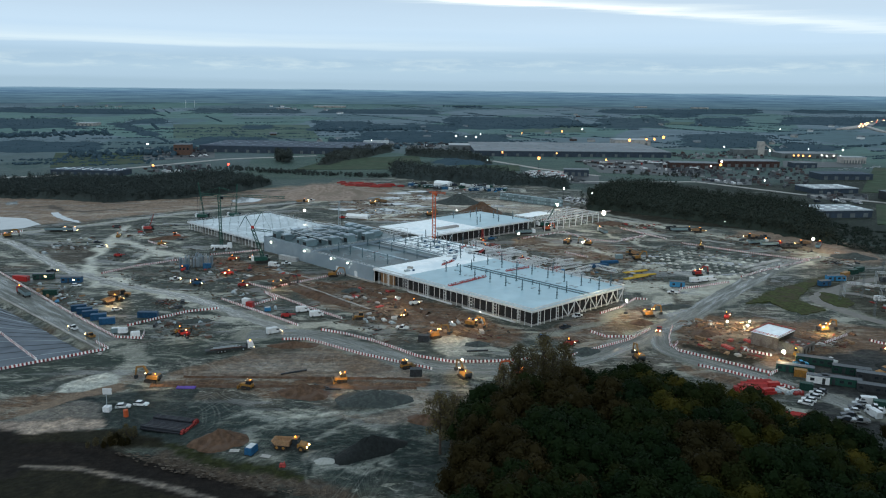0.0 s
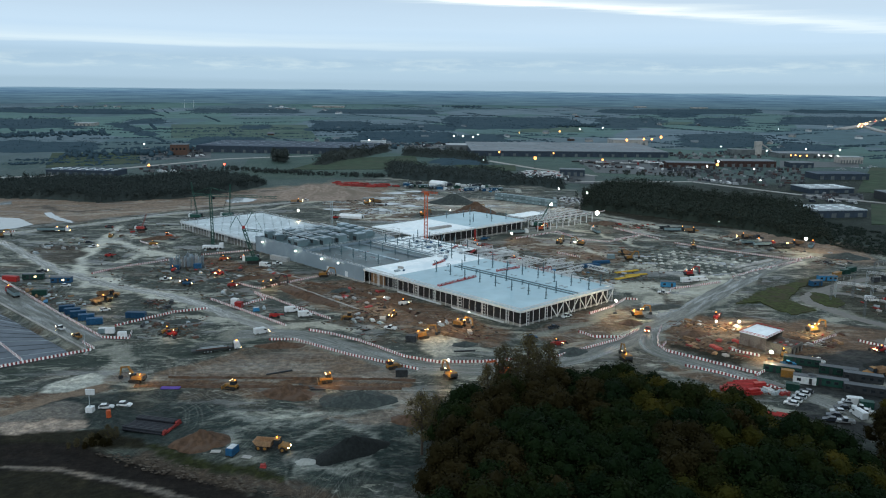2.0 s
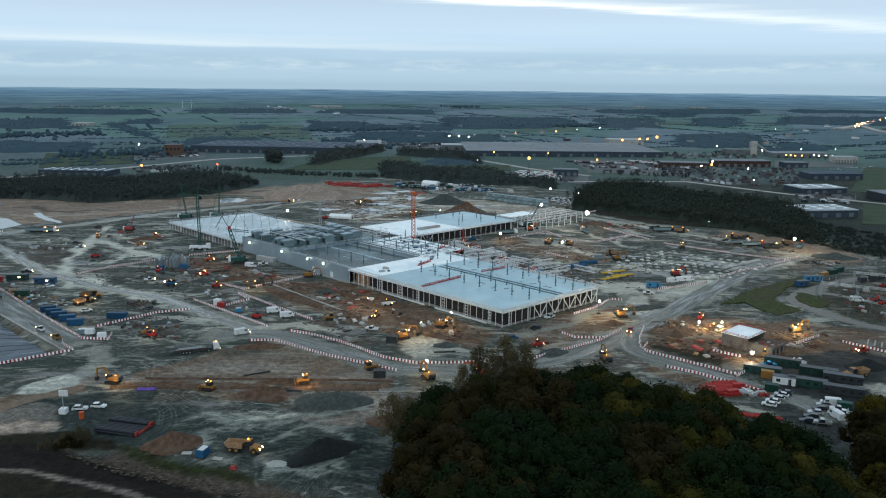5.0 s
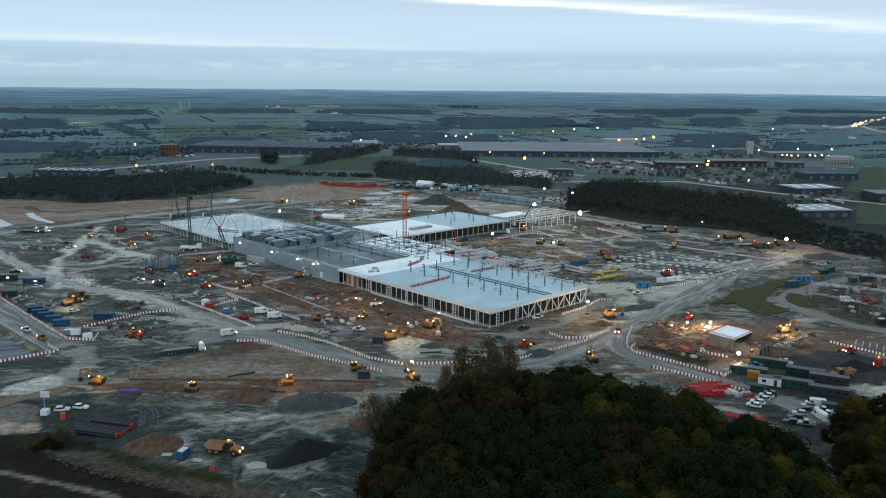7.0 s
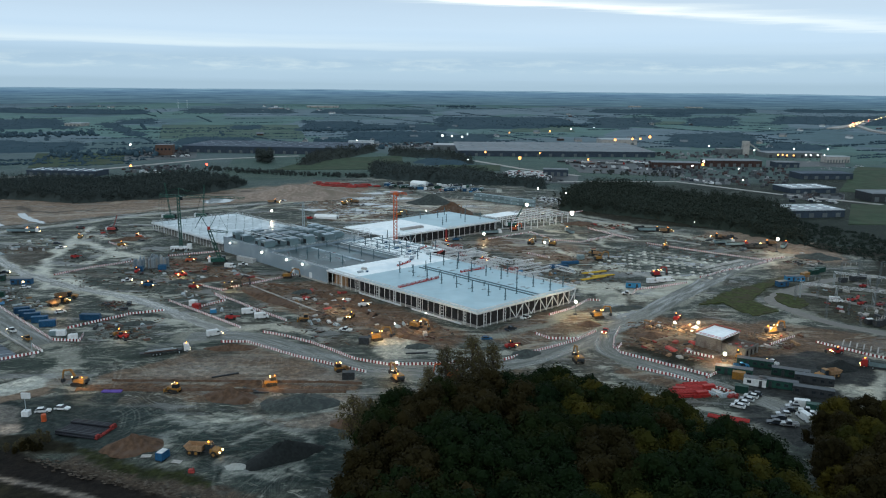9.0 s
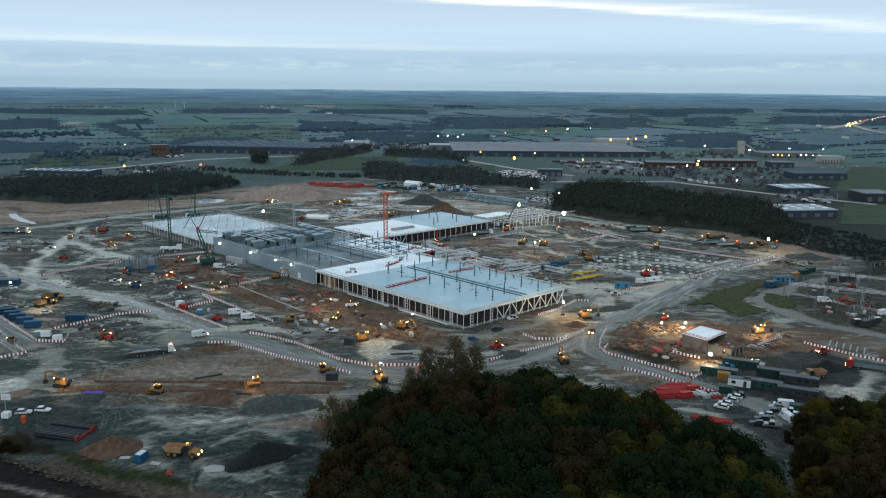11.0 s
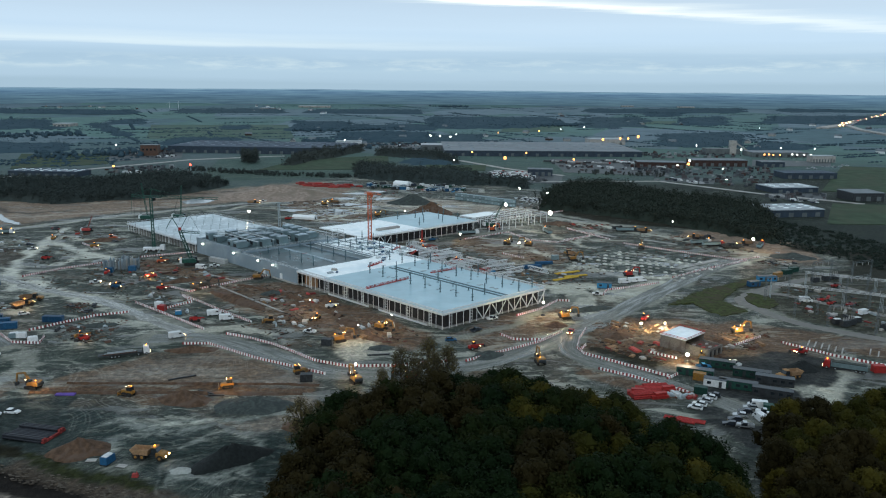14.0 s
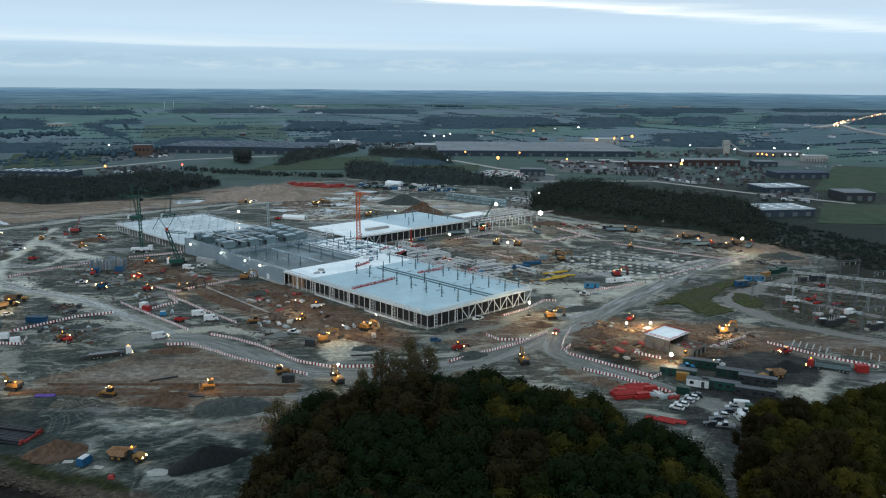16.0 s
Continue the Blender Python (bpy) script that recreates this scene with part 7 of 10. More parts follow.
vehicle("cabin", "white", (121.5, 246), -22, False, length=7.0)
vehicle("container", "green_box", (114.9, 239.6), -20, False, length=4.0)
vehicle("container", "yellow", (118.2, 251.8), -22, False, length=4.0)
vehicle("container", "green_box", (131.7, 225.9), -20, False, length=4.0)
for p, c in (((109.7, 227.6), "white"), ((111.8, 230.2), "white"), ((114.3, 232.9), "car_silver"), ((116.6, 235.6), "white"), ((118.5, 237.5), "car_dark")):
    vehicle("car", c, p, 150, False)
for p, c in (((116.4, 216.2), "car_dark"), ((119, 219.4), "car_dark"), ((121.5, 222.3), "car_silver"), ((124, 225.2), "car_dark"), ((126.7, 228.2), "car_silver")):
    vehicle("car", c, p, 168, False)
for p, k, t in (((129.1, 229.1), "van", 165), ((126.4, 219.7), "van", 100), ((129.5, 224.6), "pickup", 160), ((129.5, 221.7), "pickup", 160), ((120.1, 214.9), "pickup", 170)):
    vehicle(k, "white" if k == "van" or t == 160 else "car_silver", p, t, False)
vehicle("loader", "red", (163.6, 279.3), 190)
vehicle("lorry", "red", (171.9, 262.9), 155)
vehicle("dumper", "yellow", (148.8, 254), 200, False)
vehicle("container", "red", (182.9, 261.7), 0, False, length=4.0)
vehicle("excavator", "yellow", (149, 302.5), 20)
vehicle("loader", "yellow", (125.8, 272.9), 60)
vehicle("pickup", "white", (134.9, 266.4), 120)
vehicle("pickup", "sky_blue", (123, 262.6), 0, False)
vehicle("loader", "red", (115.6, 318.7), 60)
vehicle("van", "white", (196.8, 350.7), -8, False)
vehicle("van", "white", (213.7, 331.8), 30, False)
for p, t in (((204.6, 352), 10), ((206.2, 346.5), 30), ((214.2, 345), 20), ((223.2, 378.4), 15)):
    vehicle("loader", "red", p, t, False, scale=0.8)
for p in ((195, 317.2), (204.6, 320), (211.3, 310.3), (216.3, 312.8)):
    vehicle("tank", "steel_dark", p, 10, False)


# ---- racks of upright wall formwork ----
def formwork_rack(spot, turn, count, mats):
    o = thing("formwork_rack", "rack of upright pale blue-grey wall formwork panels", "formwork rack", put(*spot, turn), "formwork racks")
    rg = random.Random(int(spot[0] * 10))
    part("skid", Shape().box(0, -1.6, 0, count * 0.8, 0.25, 0.25).box(0, 1.6, 0, count * 0.8, 0.25, 0.25), M["steel_dark"], o)
    for i in range(count):
        x, h = (i - count / 2) * 0.78, rg.uniform(4.2, 6.4)
        sh = Shape().box(x, 0, 0.26, 0.16, rg.uniform(3.0, 4.2), h)
        for y in (-1.2, 0, 1.2):
            sh.box(x + 0.16, y, 0.3, 0.14, 0.16, h - 0.2)
        part("panel", sh.box(x, rg.uniform(-1, 1), h + 0.25, 0.12, 0.9, rg.uniform(0.3, 1.1)), M[rg.choice(mats)], o)


for spot, turn, n in (((-144.6, 392.5), 10, 7), ((-138.8, 395), 8, 7), ((-133.6, 398.5), 12, 6), ((-140, 402), 6, 6)):
    formwork_rack(spot, turn, n, ("wrap", "unit_top", "unit_top", "clad"))
for spot, turn in (((-143.5, 388.5), 5), ((-133, 392.8), 5)):
    vehicle("container", "blue", spot, turn, False, length=4.0)


# ---- heaps ----
def heap(name, label, spot, rx, ry, high, mat, turn=0.0, seed=1, flat=0.0):
    rng = np.random.default_rng(seed)
    n, k = 30, 9
    ph = rng.uniform(0, 6.28, 5)
    vs, fs = [(0, 0, high)], []
    for i in range(1, k + 1):
        q = i / k
        for j in range(n):
            a = 2 * math.pi * j / n
            w = 1 + 0.10 * math.sin(2 * a + ph[0]) + 0.06 * math.sin(5 * a + ph[1]) + 0.03 * math.sin(9 * a + ph[2])
            fall = max(0.0, (q - flat) / (1 - flat))
            z = high * (1 - fall) ** 1.15 * (1 + 0.08 * math.sin(3 * a + 7 * q + ph[3])) - (0.3 if i == k else 0)
            vs.append((rx * q * w * math.cos(a) + rng.normal(0, rx * 0.012), ry * q * w * math.sin(a) + rng.normal(0, ry * 0.012), z + rng.normal(0, high * 0.02)))
    for j in range(n):
        fs.append((0, 1 + j, 1 + (j + 1) % n))
        for i in range(k - 1):
            o = 1 + i * n
            fs.append((o + j, o + n + j, o + n + (j + 1) % n, o + (j + 1) % n))
    s = Shape()
    s.add(vs, fs)
    me = s.mesh(name, M[mat])
    me.polygons.foreach_set("use_smooth", [True] * len(me.polygons))
    solo(name, me, None, label, "heap", put(*spot, turn), "spoil heaps")


heap("soil_mound", "heap of brown excavated soil", (-47.5, 227.5), 9, 5.5, 3.6, "soil_brown", 0, 1)
heap("gravel_mound", "low heap of grey gravel", (-25.0, 224), 12, 8, 2.9, "soil_grey", 5, 2)
heap("stone_mound", "long heap of dark crushed stone", (-21.8, 189.5), 11, 4.8, 4.2, "soil_dark", 32, 3, 0.12)
heap("soil_mound", "heap of brown excavated soil", (-63.3, 193.2), 8.5, 5.5, 3.9, "soil_brown", 0, 4)
heap("sand_mound", "small heap of pale sand", (-32.8, 183.4), 3.4, 2.0, 0.9, "sand", 0, 5)
heap("soil_mound", "heap of brown excavated soil", (-8.1, 209.9), 6, 4, 2.0, "soil_brown", 0, 6)
heap("soil_mound", "tall cone of reddish brown soil", (15.8, 588), 19, 13, 9, "soil_brown", 0, 7)
heap("gravel_mound", "tall heap of blue-grey gravel", (-1.9, 635.7), 20, 13, 8, "soil_grey", 0, 8)
heap("topsoil_mound", "broad mound of tan stripped topsoil", (-122.9, 670.4), 66, 34, 9, "soil_tan", 8, 9, 0.1)
heap("stone_mound", "heap of dark crushed stone", (157.5, 264), 9.5, 5, 3.0, "soil_dark", 10, 10)
heap("soil_mound", "heap of brown excavated soil", (-86.6, 365.9), 9, 4, 1.6, "soil_brown", -25, 11)
heap("soil_mound", "long bank of brown excavated soil", (-63, 340), 22, 5, 2.6, "soil_brown", 137, 12)
heap("soil_mound", "heap of brown excavated soil", (-23.8, 343), 7, 4, 2.0, "soil_brown", 0, 13)
heap("gravel_mound", "heap of grey gravel", (8.3, 278.3), 6, 3, 1.4, "soil_grey", 10, 14)
heap("soil_mound", "heap of brown excavated soil", (77.1, 309.5), 6, 4, 1.8, "soil_brown", 20, 15)
heap("stone_mound", "heap of broken stone", (230.7, 446.2), 14, 8, 3.0, "soil_grey", 0, 16)
heap("soil_mound", "heap of brown excavated soil", (107.9, 548.6), 14, 8, 2.0, "soil_brown", 0, 17)
heap("soil_mound", "bank of dark soil beside the road", (94.8, 333.2), 12, 4, 1.6, "soil_grey", 25, 18)
heap("soil_mound", "bank of brown soil beside the haul road", (-60.6, 272.9), 10, 4, 1.8, "soil_brown", 10, 19)

for k, (p, rx, ry, h, t, mat) in enumerate((((-35, 336), 8, 4, 1.6, 40, "soil_brown"), ((-8, 309), 9, 4, 1.4, 130, "soil_brown"), ((-50, 352), 7, 3.5, 1.7, 20, "soil_grey"), ((4, 290), 7, 3, 1.2, 140, "soil_brown"), ((-100, 372), 10, 4, 1.8, 30, "soil_brown"),
                                            ((-114, 368), 7, 3.5, 1.4, 10, "soil_grey"), ((-183, 470), 14, 6, 1.8, 20, "soil_brown"), ((100, 297), 8, 4, 1.5, 30, "soil_brown"), ((137, 290), 7, 3.5, 1.5, 0, "soil_brown"), ((-108, 300), 8, 4, 1.3, 20, "soil_grey"), ((48, 272), 8, 4, 2.0, 35, "soil_grey"))):
    heap("soil_mound", "low heap of wet excavated soil", p, rx, ry, h, mat, t, 40 + k)

def berm(pts, wide, high, mat, label, seed):
    """A low bank of pushed-up soil with an uneven crest."""
    rg = random.Random(seed)
    sh, ring = Shape(), []
    for (ax, ay), (bx, by) in zip(pts[:-1], pts[1:]):
        n = max(1, int(math.hypot(bx - ax, by - ay) / 2.0))
        d = Vector((bx - ax, by - ay, 0)).normalized()
        side = Vector((-d.y, d.x, 0))
        for i in range(n + 1):
            c = Vector((ax + (bx - ax) * i / n, ay + (by - ay) * i / n, 0))
            w, h = wide * rg.uniform(0.7, 1.2), high * rg.uniform(0.6, 1.15)
            ring.append([c + side * w + Vector((0, 0, -0.1)), c + side * w * 0.45 + Vector((0, 0, h * 0.75)), c - side * w * 0.1 + Vector((0, 0, h)), c - side * w * 0.5 + Vector((0, 0, h * 0.6)), c - side * w + Vector((0, 0, -0.1))])
    sh.add([p for r in ring for p in r], [(i * 5 + j, i * 5 + j + 1, i * 5 + j + 6, i * 5 + j + 5) for i in range(len(ring) - 1) for j in range(4)])
    return solo("soil_bank", sh, M[mat], label, "soil bank", group="soil banks")


berm([(-90, 239.2), (-60, 240.4), (-38, 241), (-20, 241.4), (-8, 241)], 0.8, 0.7, "soil_brown", "dark soil bank pushed up along the dig", 1)
berm([(-98, 231.5), (-70, 232.6), (-44, 233.4), (-12, 233.8)], 1.5, 0.6, "soil_brown", "low brown soil bank along the dig", 2)
berm([(-70, 366), (-44, 352), (-30, 336), (-12, 316)], 1.4, 1.2, "soil_brown", "bank of excavated soil before the halls", 4)

# ---- pipes ----
random.seed(4)
pipes = thing("pipe_stack", "stack of long black plastic pipes with red ends", "pipe stack", put(*(-80.8, 202.3), -12))
for layer, n in ((0, 12), (1, 3), (1, 2)):
    for i in range(n):
        y = -4.2 + i * 0.74 if layer == 0 else (-4.0 + i * 0.74 if n == 2 else 2.2 + i * 0.74)
        z = 0.36 + layer * 0.62
        p = part("pipe", Shape().tube((-6.5, y, z), (6.2 + random.uniform(-0.4, 0.4), y, z), 0.35, 10), M["pipe_black"], pipes)
        part("end_cap", Shape().tube((6.25, y, z), (6.9, y, z), 0.37, 10), M["old_red"], p, "dull red pipe end")
for spot, turn, mat, n, ln, name in (((-85.9, 230.2), 3, "purple", 3, 6, "pipe_bundle"), ((102.7, 219.2), -28, "red", 4, 9, "pipe_bundle"), ((101.4, 242.6), 8, "red", 9, 8, "pipe_bundle"), ((95.2, 236.6), 14, "red", 8, 7, "pipe_bundle"),
                                     ((98.2, 239.6), -8, "red", 10, 8, "pipe_bundle"), ((106, 218.9), -25, "red", 4, 8, "pipe_bundle"), ((94.1, 401.1), 28, "pipe_yellow", 4, 15, "pipe_bundle"), ((91.5, 388.2), 34, "pipe_yellow", 4, 16, "pipe_bundle"), ((97.5, 394.2), 20, "pipe_yellow", 3, 13, "pipe_bundle"),
                                     ((76.7, 411.9), 15, "blue", 7, 10, "pipe_bundle"), ((83.9, 420.7), 15, "blue", 5, 10, "pipe_bundle")):
    if mat == "purple" and "purple" not in M:
        M["purple"] = material("purple_plastic_pipe", (0.10, 0.06, 0.28), 0.45, 0, 0.2, 1.0)
    o = thing(name, {"purple": "purple", "red": "bright red", "pipe_yellow": "yellow", "blue": "blue"}[mat] + " plastic pipes bundled on the ground", "pipes", put(*spot, turn), "pipe bundles")
    for lay in range(1 if n < 5 else 3):
        for i in range(n - lay):
            part("pipe", Shape().tube((-ln / 2, (i - n / 2 + lay / 2) * 0.6, 0.3 + lay * 0.52), (ln / 2, (i - n / 2 + lay / 2) * 0.6, 0.3 + lay * 0.52), 0.29, 8), M[mat], o)


# ---- cranes ----
def lattice_mast(s, h, w, z0=0.0, step=2.2, bar=0.16, lean=(0, 0)):
    c = [(-w / 2, -w / 2), (w / 2, -w / 2), (w / 2, w / 2), (-w / 2, w / 2)]
    n = int(h / step)
    for x, y in c:
        s.bar((x, y, z0), (x + lean[0], y + lean[1], z0 + h), bar)
    for i in range(n):
        k0, k1 = i / n, (i + 1) / n
        for j in range(4):
            (xa, ya), (xb, yb) = c[j], c[(j + 1) % 4]
            s.bar((xa + lean[0] * k0, ya + lean[1] * k0, z0 + h * k0), (xb + lean[0] * k1, yb + lean[1] * k1, z0 + h * k1), bar * 0.6)
    return s


def tower_crane(spot, turn):
    o = thing("tower_crane", "tall green mobile tower crane with folded lattice jib", "crane", put(*spot, turn))
    part("carrier", Shape().box(0, 0, 0.7, 12, 3, 1.6).box(4.8, 0, 2.3, 2.4, 2.7, 1.4), M["white"], o)
    for x in (-4.5, -3, -1.5, 1.5, 3, 4.5):
        for y in (-1.3, 1.3):
            wheel(o, x, y, 0.65, 0.5)
    for x in (-3.5, 3.5):
        part("outrigger", Shape().box(x, 0, 0.5, 0.5, 9, 0.4).box(x, 4.4, 0, 1.2, 1.2, 0.5).box(x, -4.4, 0, 1.2, 1.2, 0.5), M["steel_grey"], o)
    part("mast", lattice_mast(Shape(), 30, 1.25, 2.3, 2.0, 0.26), M["green_paint"], o)
    part("counter_jib", Shape().truss((0, 0, 32.5), (-10.5, 0, 33.2), 1.2, 0.3, 2.0).bar((-10.5, 0, 33), (-11.5, 0, 22), 0.14).bar((-10.5, 0, 33.2), (0, 0, 36.5), 0.16), M["green_paint"], o)
    part("jib", Shape().truss((0, 0.5, 32.6), (38, 0.5, 31.2), 1.1, 0.17, 2.4).truss((0, -0.5, 32.6), (38, -0.5, 31.2), 1.1, 0.17, 2.4), M["green_paint"], o)
    part("apex", Shape().bar((0, 0, 32), (0.6, 0, 36.6), 0.35).bar((0.6, 0, 36.6), (15, 0, 33), 0.14).bar((0.6, 0, 36.6), (6, 0, 34.6), 0.25), M["green_paint"], o)
    part("cab", Shape().box(1.4, 1.3, 29.5, 1.6, 1.5, 2.0), M["glass"], o)
    part("hoist_rope", Shape().tube((-9.6, 0, 33), (-9.6, 0, 6), 0.06, 4), M["steel_dark"], o)


tower_crane((-140.5, 441), 6)


def crawler_crane(spot, turn, boom, lean, label, mat="green_paint", jib=True, size=1.0):
    o = thing("mobile_crane", label, "crane", put(*spot, turn) @ Matrix.Scale(size, 4))
    tracks(o, 8, 5, 1.4, 1.1)
    part("house", Shape().prism([(-5, 1.5), (-5, 3.6), (1.5, 3.6), (2.4, 2.6), (2.4, 1.5)], -1.7, 1.7), M[mat], o)
    part("cab", Shape().box(2.0, 1.9, 1.7, 2.0, 1.3, 2.2), M["glass"], o)
    part("counterweight", Shape().box(-5.6, 0, 1.6, 1.2, 3.8, 2.4), M["white"], o)
    part("boom", lattice_mast(Shape(), boom, 1.4 if jib else 0.7, 2.4, 2.2, 0.42 if jib else 0.13, lean), M[mat], o)
    tip = Vector((lean[0], lean[1], boom + 2.4))
    if jib:
        fore, aft, end = tip + Vector((5, 0, 9)), tip + Vector((-3.5, 0, 7)), tip + Vector((9 - lean[0] * 0.2, 0, -1.5))
        part("jib", Shape().truss(tip, end, 1.0, 0.28, 1.6), M[mat], o)
        for p, q, w, nm in ((tip, fore, 0.3, "fore_strut"), (tip, aft, 0.3, "aft_strut"), (fore, end, 0.12, "stay_bar"), (aft, fore, 0.12, "stay_bar"), (aft, tip + Vector((-7, 0, 1)), 0.3, "back_stay")):
            part(nm, Shape().bar(p, q, w), M[mat], o)
        part("jib_foot", Shape().box(*tip, 1.5, 1.4, 1.5), M["red"], o, "red and white boom joint")
    part("stay_rope", Shape().tube((-5, 0.6, 3.6), tip, 0.06, 4).tube((-5, -0.6, 3.6), tip, 0.06, 4), M["steel_dark"], o)


crawler_crane((-107.1, 407.8), 20, 17, (-5.0, -1.0), "green crawler crane with luffing jib beside the link wall")
crawler_crane((-184.3, 541.4), 0, 24, (-4, 2), "slim green crane behind the rear hall", jib=False)
crawler_crane((-163.3, 548.2), 0, 22, (1, 2), "slim green crane behind the rear hall", jib=False)
crawler_crane((-206, 496), 0, 13, (5, 0.5), "small dull red crawler crane with a raised boom", mat="old_red", jib=False, size=0.7)
crawler_crane((59.5, 530.8), 20, 15, (10, 2), "green crawler crane lifting beside the steel frame", jib=False)
tower = thing("tower_crane", "orange lattice tower crane mast between the halls", "crane", Matrix.Translation(site(75.5, 139.5)))
part("mast", lattice_mast(Shape(), 34, 1.9, 0, 2.0, 0.36), M["orange_paint"], tower)
part("slewing_unit", Shape().box(0, 0, 33.4, 2.4, 2.4, 1.4).box(1.2, 1.4, 32.2, 1.3, 1.3, 1.9), M["orange_paint"], tower)
part("jib", Shape().truss((0, 0, 35.2), (7, -1.5, 34.6), 0.9, 0.22, 1.4).truss((0, 0, 35.2), (-3, 1, 35.0), 0.9, 0.22, 1.4), M["orange_paint"], tower)
grey_mast = thing("lattice_mast", "slim grey lattice mast on the rear roof", "mast", Matrix.Translation(site(63, 214)))
part("mast", lattice_mast(Shape(), 22, 1.1, 0, 1.8, 0.2), M["steel_grey"], grey_mast)
part("jib", Shape().truss((-6, 0, 21.5), (9, 2, 21.8), 0.8, 0.18, 1.6), M["steel_grey"], grey_mast)


# ---- site lighting ----
def light_tower(spot, high, power, warm=False, big=1.0, lit=True):
    o = thing("light_tower", "mobile floodlight tower shining white" if not warm else "orange street lamp on a tall pole", "light tower" if not warm else "street lamp", put(*spot), "site floodlights" if not warm else "road lamps")
    part("base", Shape().box(0, 0, 0, 1.6, 1.0, 0.8, top=0.9), M["steel_dark"], o)
    part("pole", Shape().tube((0, 0, 0.8), (0, 0, high), 0.09, 6, 0.06), M["steel_dark"], o)
    part("lamp_head", Shape().box(0, 0.2, high - 0.4, 0.9 * big, 0.3, 0.7 * big), M["steel_dark"], o)
    part("lamp_glass", Shape().ball(0, -0.5, high, 0.56 * big), M["lamp_warm" if warm else "lamp_white"], o)
    if power:
        lp = new("flood_lamp", bpy.data.lights.new("flood_lamp", "POINT"))
        lp.data.energy, lp.data.color, lp.data.shadow_soft_size = power, ((1, 0.45, 0.15) if warm else (1, 0.72, 0.42)), 0.6
        lp.location = (spot[0] - 0.4, spot[1] - 2.0, high + 1.0)


for p, h, w, b in (((-110.8, 538.5), 8, 6000, 1.5), ((71.2, 564.5), 11, 18000, 2.1), ((100.2, 534.4), 10, 30000, 2.7), ((71.7, 440.2), 8, 7000, 1.1), ((37.8, 484.6), 4, 5000, 1.3), ((89.4, 671.2), 9, 0, 1.3), ((112.3, 660), 7, 0, 1.2),
                   ((212.7, 460.5), 8, 30000, 1.5), ((118.6, 268), 3.2, 15000, 1.2), ((73.2, 322.7), 6, 16000, 1.0), ((2.6, 251.2), 4, 2500, 0.7), ((111.3, 307), 2.4, 12000, 0.8), ((121.5, 309.5), 1.8, 22000, 0.7), ((147.7, 300.9), 2.6, 8000, 0.5), ((-1.6, 291.3), 5, 3000, 0.4), ((9.9, 305.3), 5, 3500, 0.5), ((-27, 325.3), 5, 8000, 0.4), ((-3, 567.7), 5, 0, 0.8), ((20.7, 585.6), 5, 0, 0.8)):
    light_tower(p, h, w * 0.36, False, b)
for b, z in ((190, 6.6), (157, 6.6), (133, 6.5), (119, 6.4)):
    o = thing("wall_lamp", "white wall lamp on the grey cladding", "lamp", Matrix.Translation(site(-0.3, b, z)), "wall lamps")
    part("bracket", Shape().box(0, 0, -0.2, 0.5, 0.5, 0.3), M["steel_dark"], o)
    part("lamp_glass", Shape().ball(-0.9, -0.7, 0.1, 0.42), M["lamp_white"], o)

# work lights of the machines that dig after dusk
for x, y, z, power in ((-96, 232, 3.0, 900), (-36, 235, 3.2, 900), (2, 241, 3.0, 900), (-150, 320, 3.2, 1200), (-84, 353, 3.0, 1300), (-6, 283, 3.4, 700), (9, 297, 3.2, 700), (-104, 278, 3.6, 350), (150, 299, 3.4, 1500), (80, 316, 3.4, 1500), (-118, 377, 3.0, 1200)):
    lp = new("work_lamp", bpy.data.lights.new("work_lamp", "POINT"))
    lp.data.energy, lp.data.color, lp.data.shadow_soft_size = power, (1.0, 0.58, 0.24), 0.5
    lp.location = (x, y, z)

# ---- clutter on the ground: stacks of timber, steel and pallets ----
STACKS = [("timber", "stack of sawn timber boards", "timber pack"), ("rust", "rusty reinforcing cage lying on the ground", "rebar cage"), ("concrete", "stack of pale concrete slabs", "concrete slab"),
          ("wrap", "wrapped white building material on pallets", "pallet load"), ("old_red", "dull red pack of steel formwork on the ground", "formwork pack"), ("steel_grey", "pile of grey scaffold parts", "scaffold rack"),
          ("steel_dark", "dark steel plates laid on the ground", "steel plate"), ("sky_blue", "blue wrapped insulation packs on pallets", "pallet load")]
STACK_FIRST = {}


def stack(kind, x, y, turn, scale=1.0):
    mat, label, cat = STACKS[kind]
    if kind not in STACK_FIRST:
        rg = random.Random(kind)
        prof, z = [(-0.9, 0.0)], 0.0
        for lay in range(3):
            w = 0.9 - rg.uniform(0.0, 0.3) * lay
            prof += [(-w, z + 0.1), (-w, z + 0.32)]
            z += 0.32
        prof += [(-v, h) for v, h in reversed(prof)]
        sh = Shape().prism([(v, h) for v, h in prof], -1.8, 1.8 - rg.uniform(0, 0.5))
        STACK_FIRST[kind] = sh.mesh(cat.replace(" ", "_"), M[mat])
    solo(cat.replace(" ", "_"), STACK_FIRST[kind], None, label, cat, pose(x, y, 0, 0, 0, turn) @ Matrix.Diagonal((scale * random.uniform(0.5, 1.3), scale * random.uniform(0.6, 1.3), scale * random.uniform(0.5, 1.2), 1)), "material stacks")


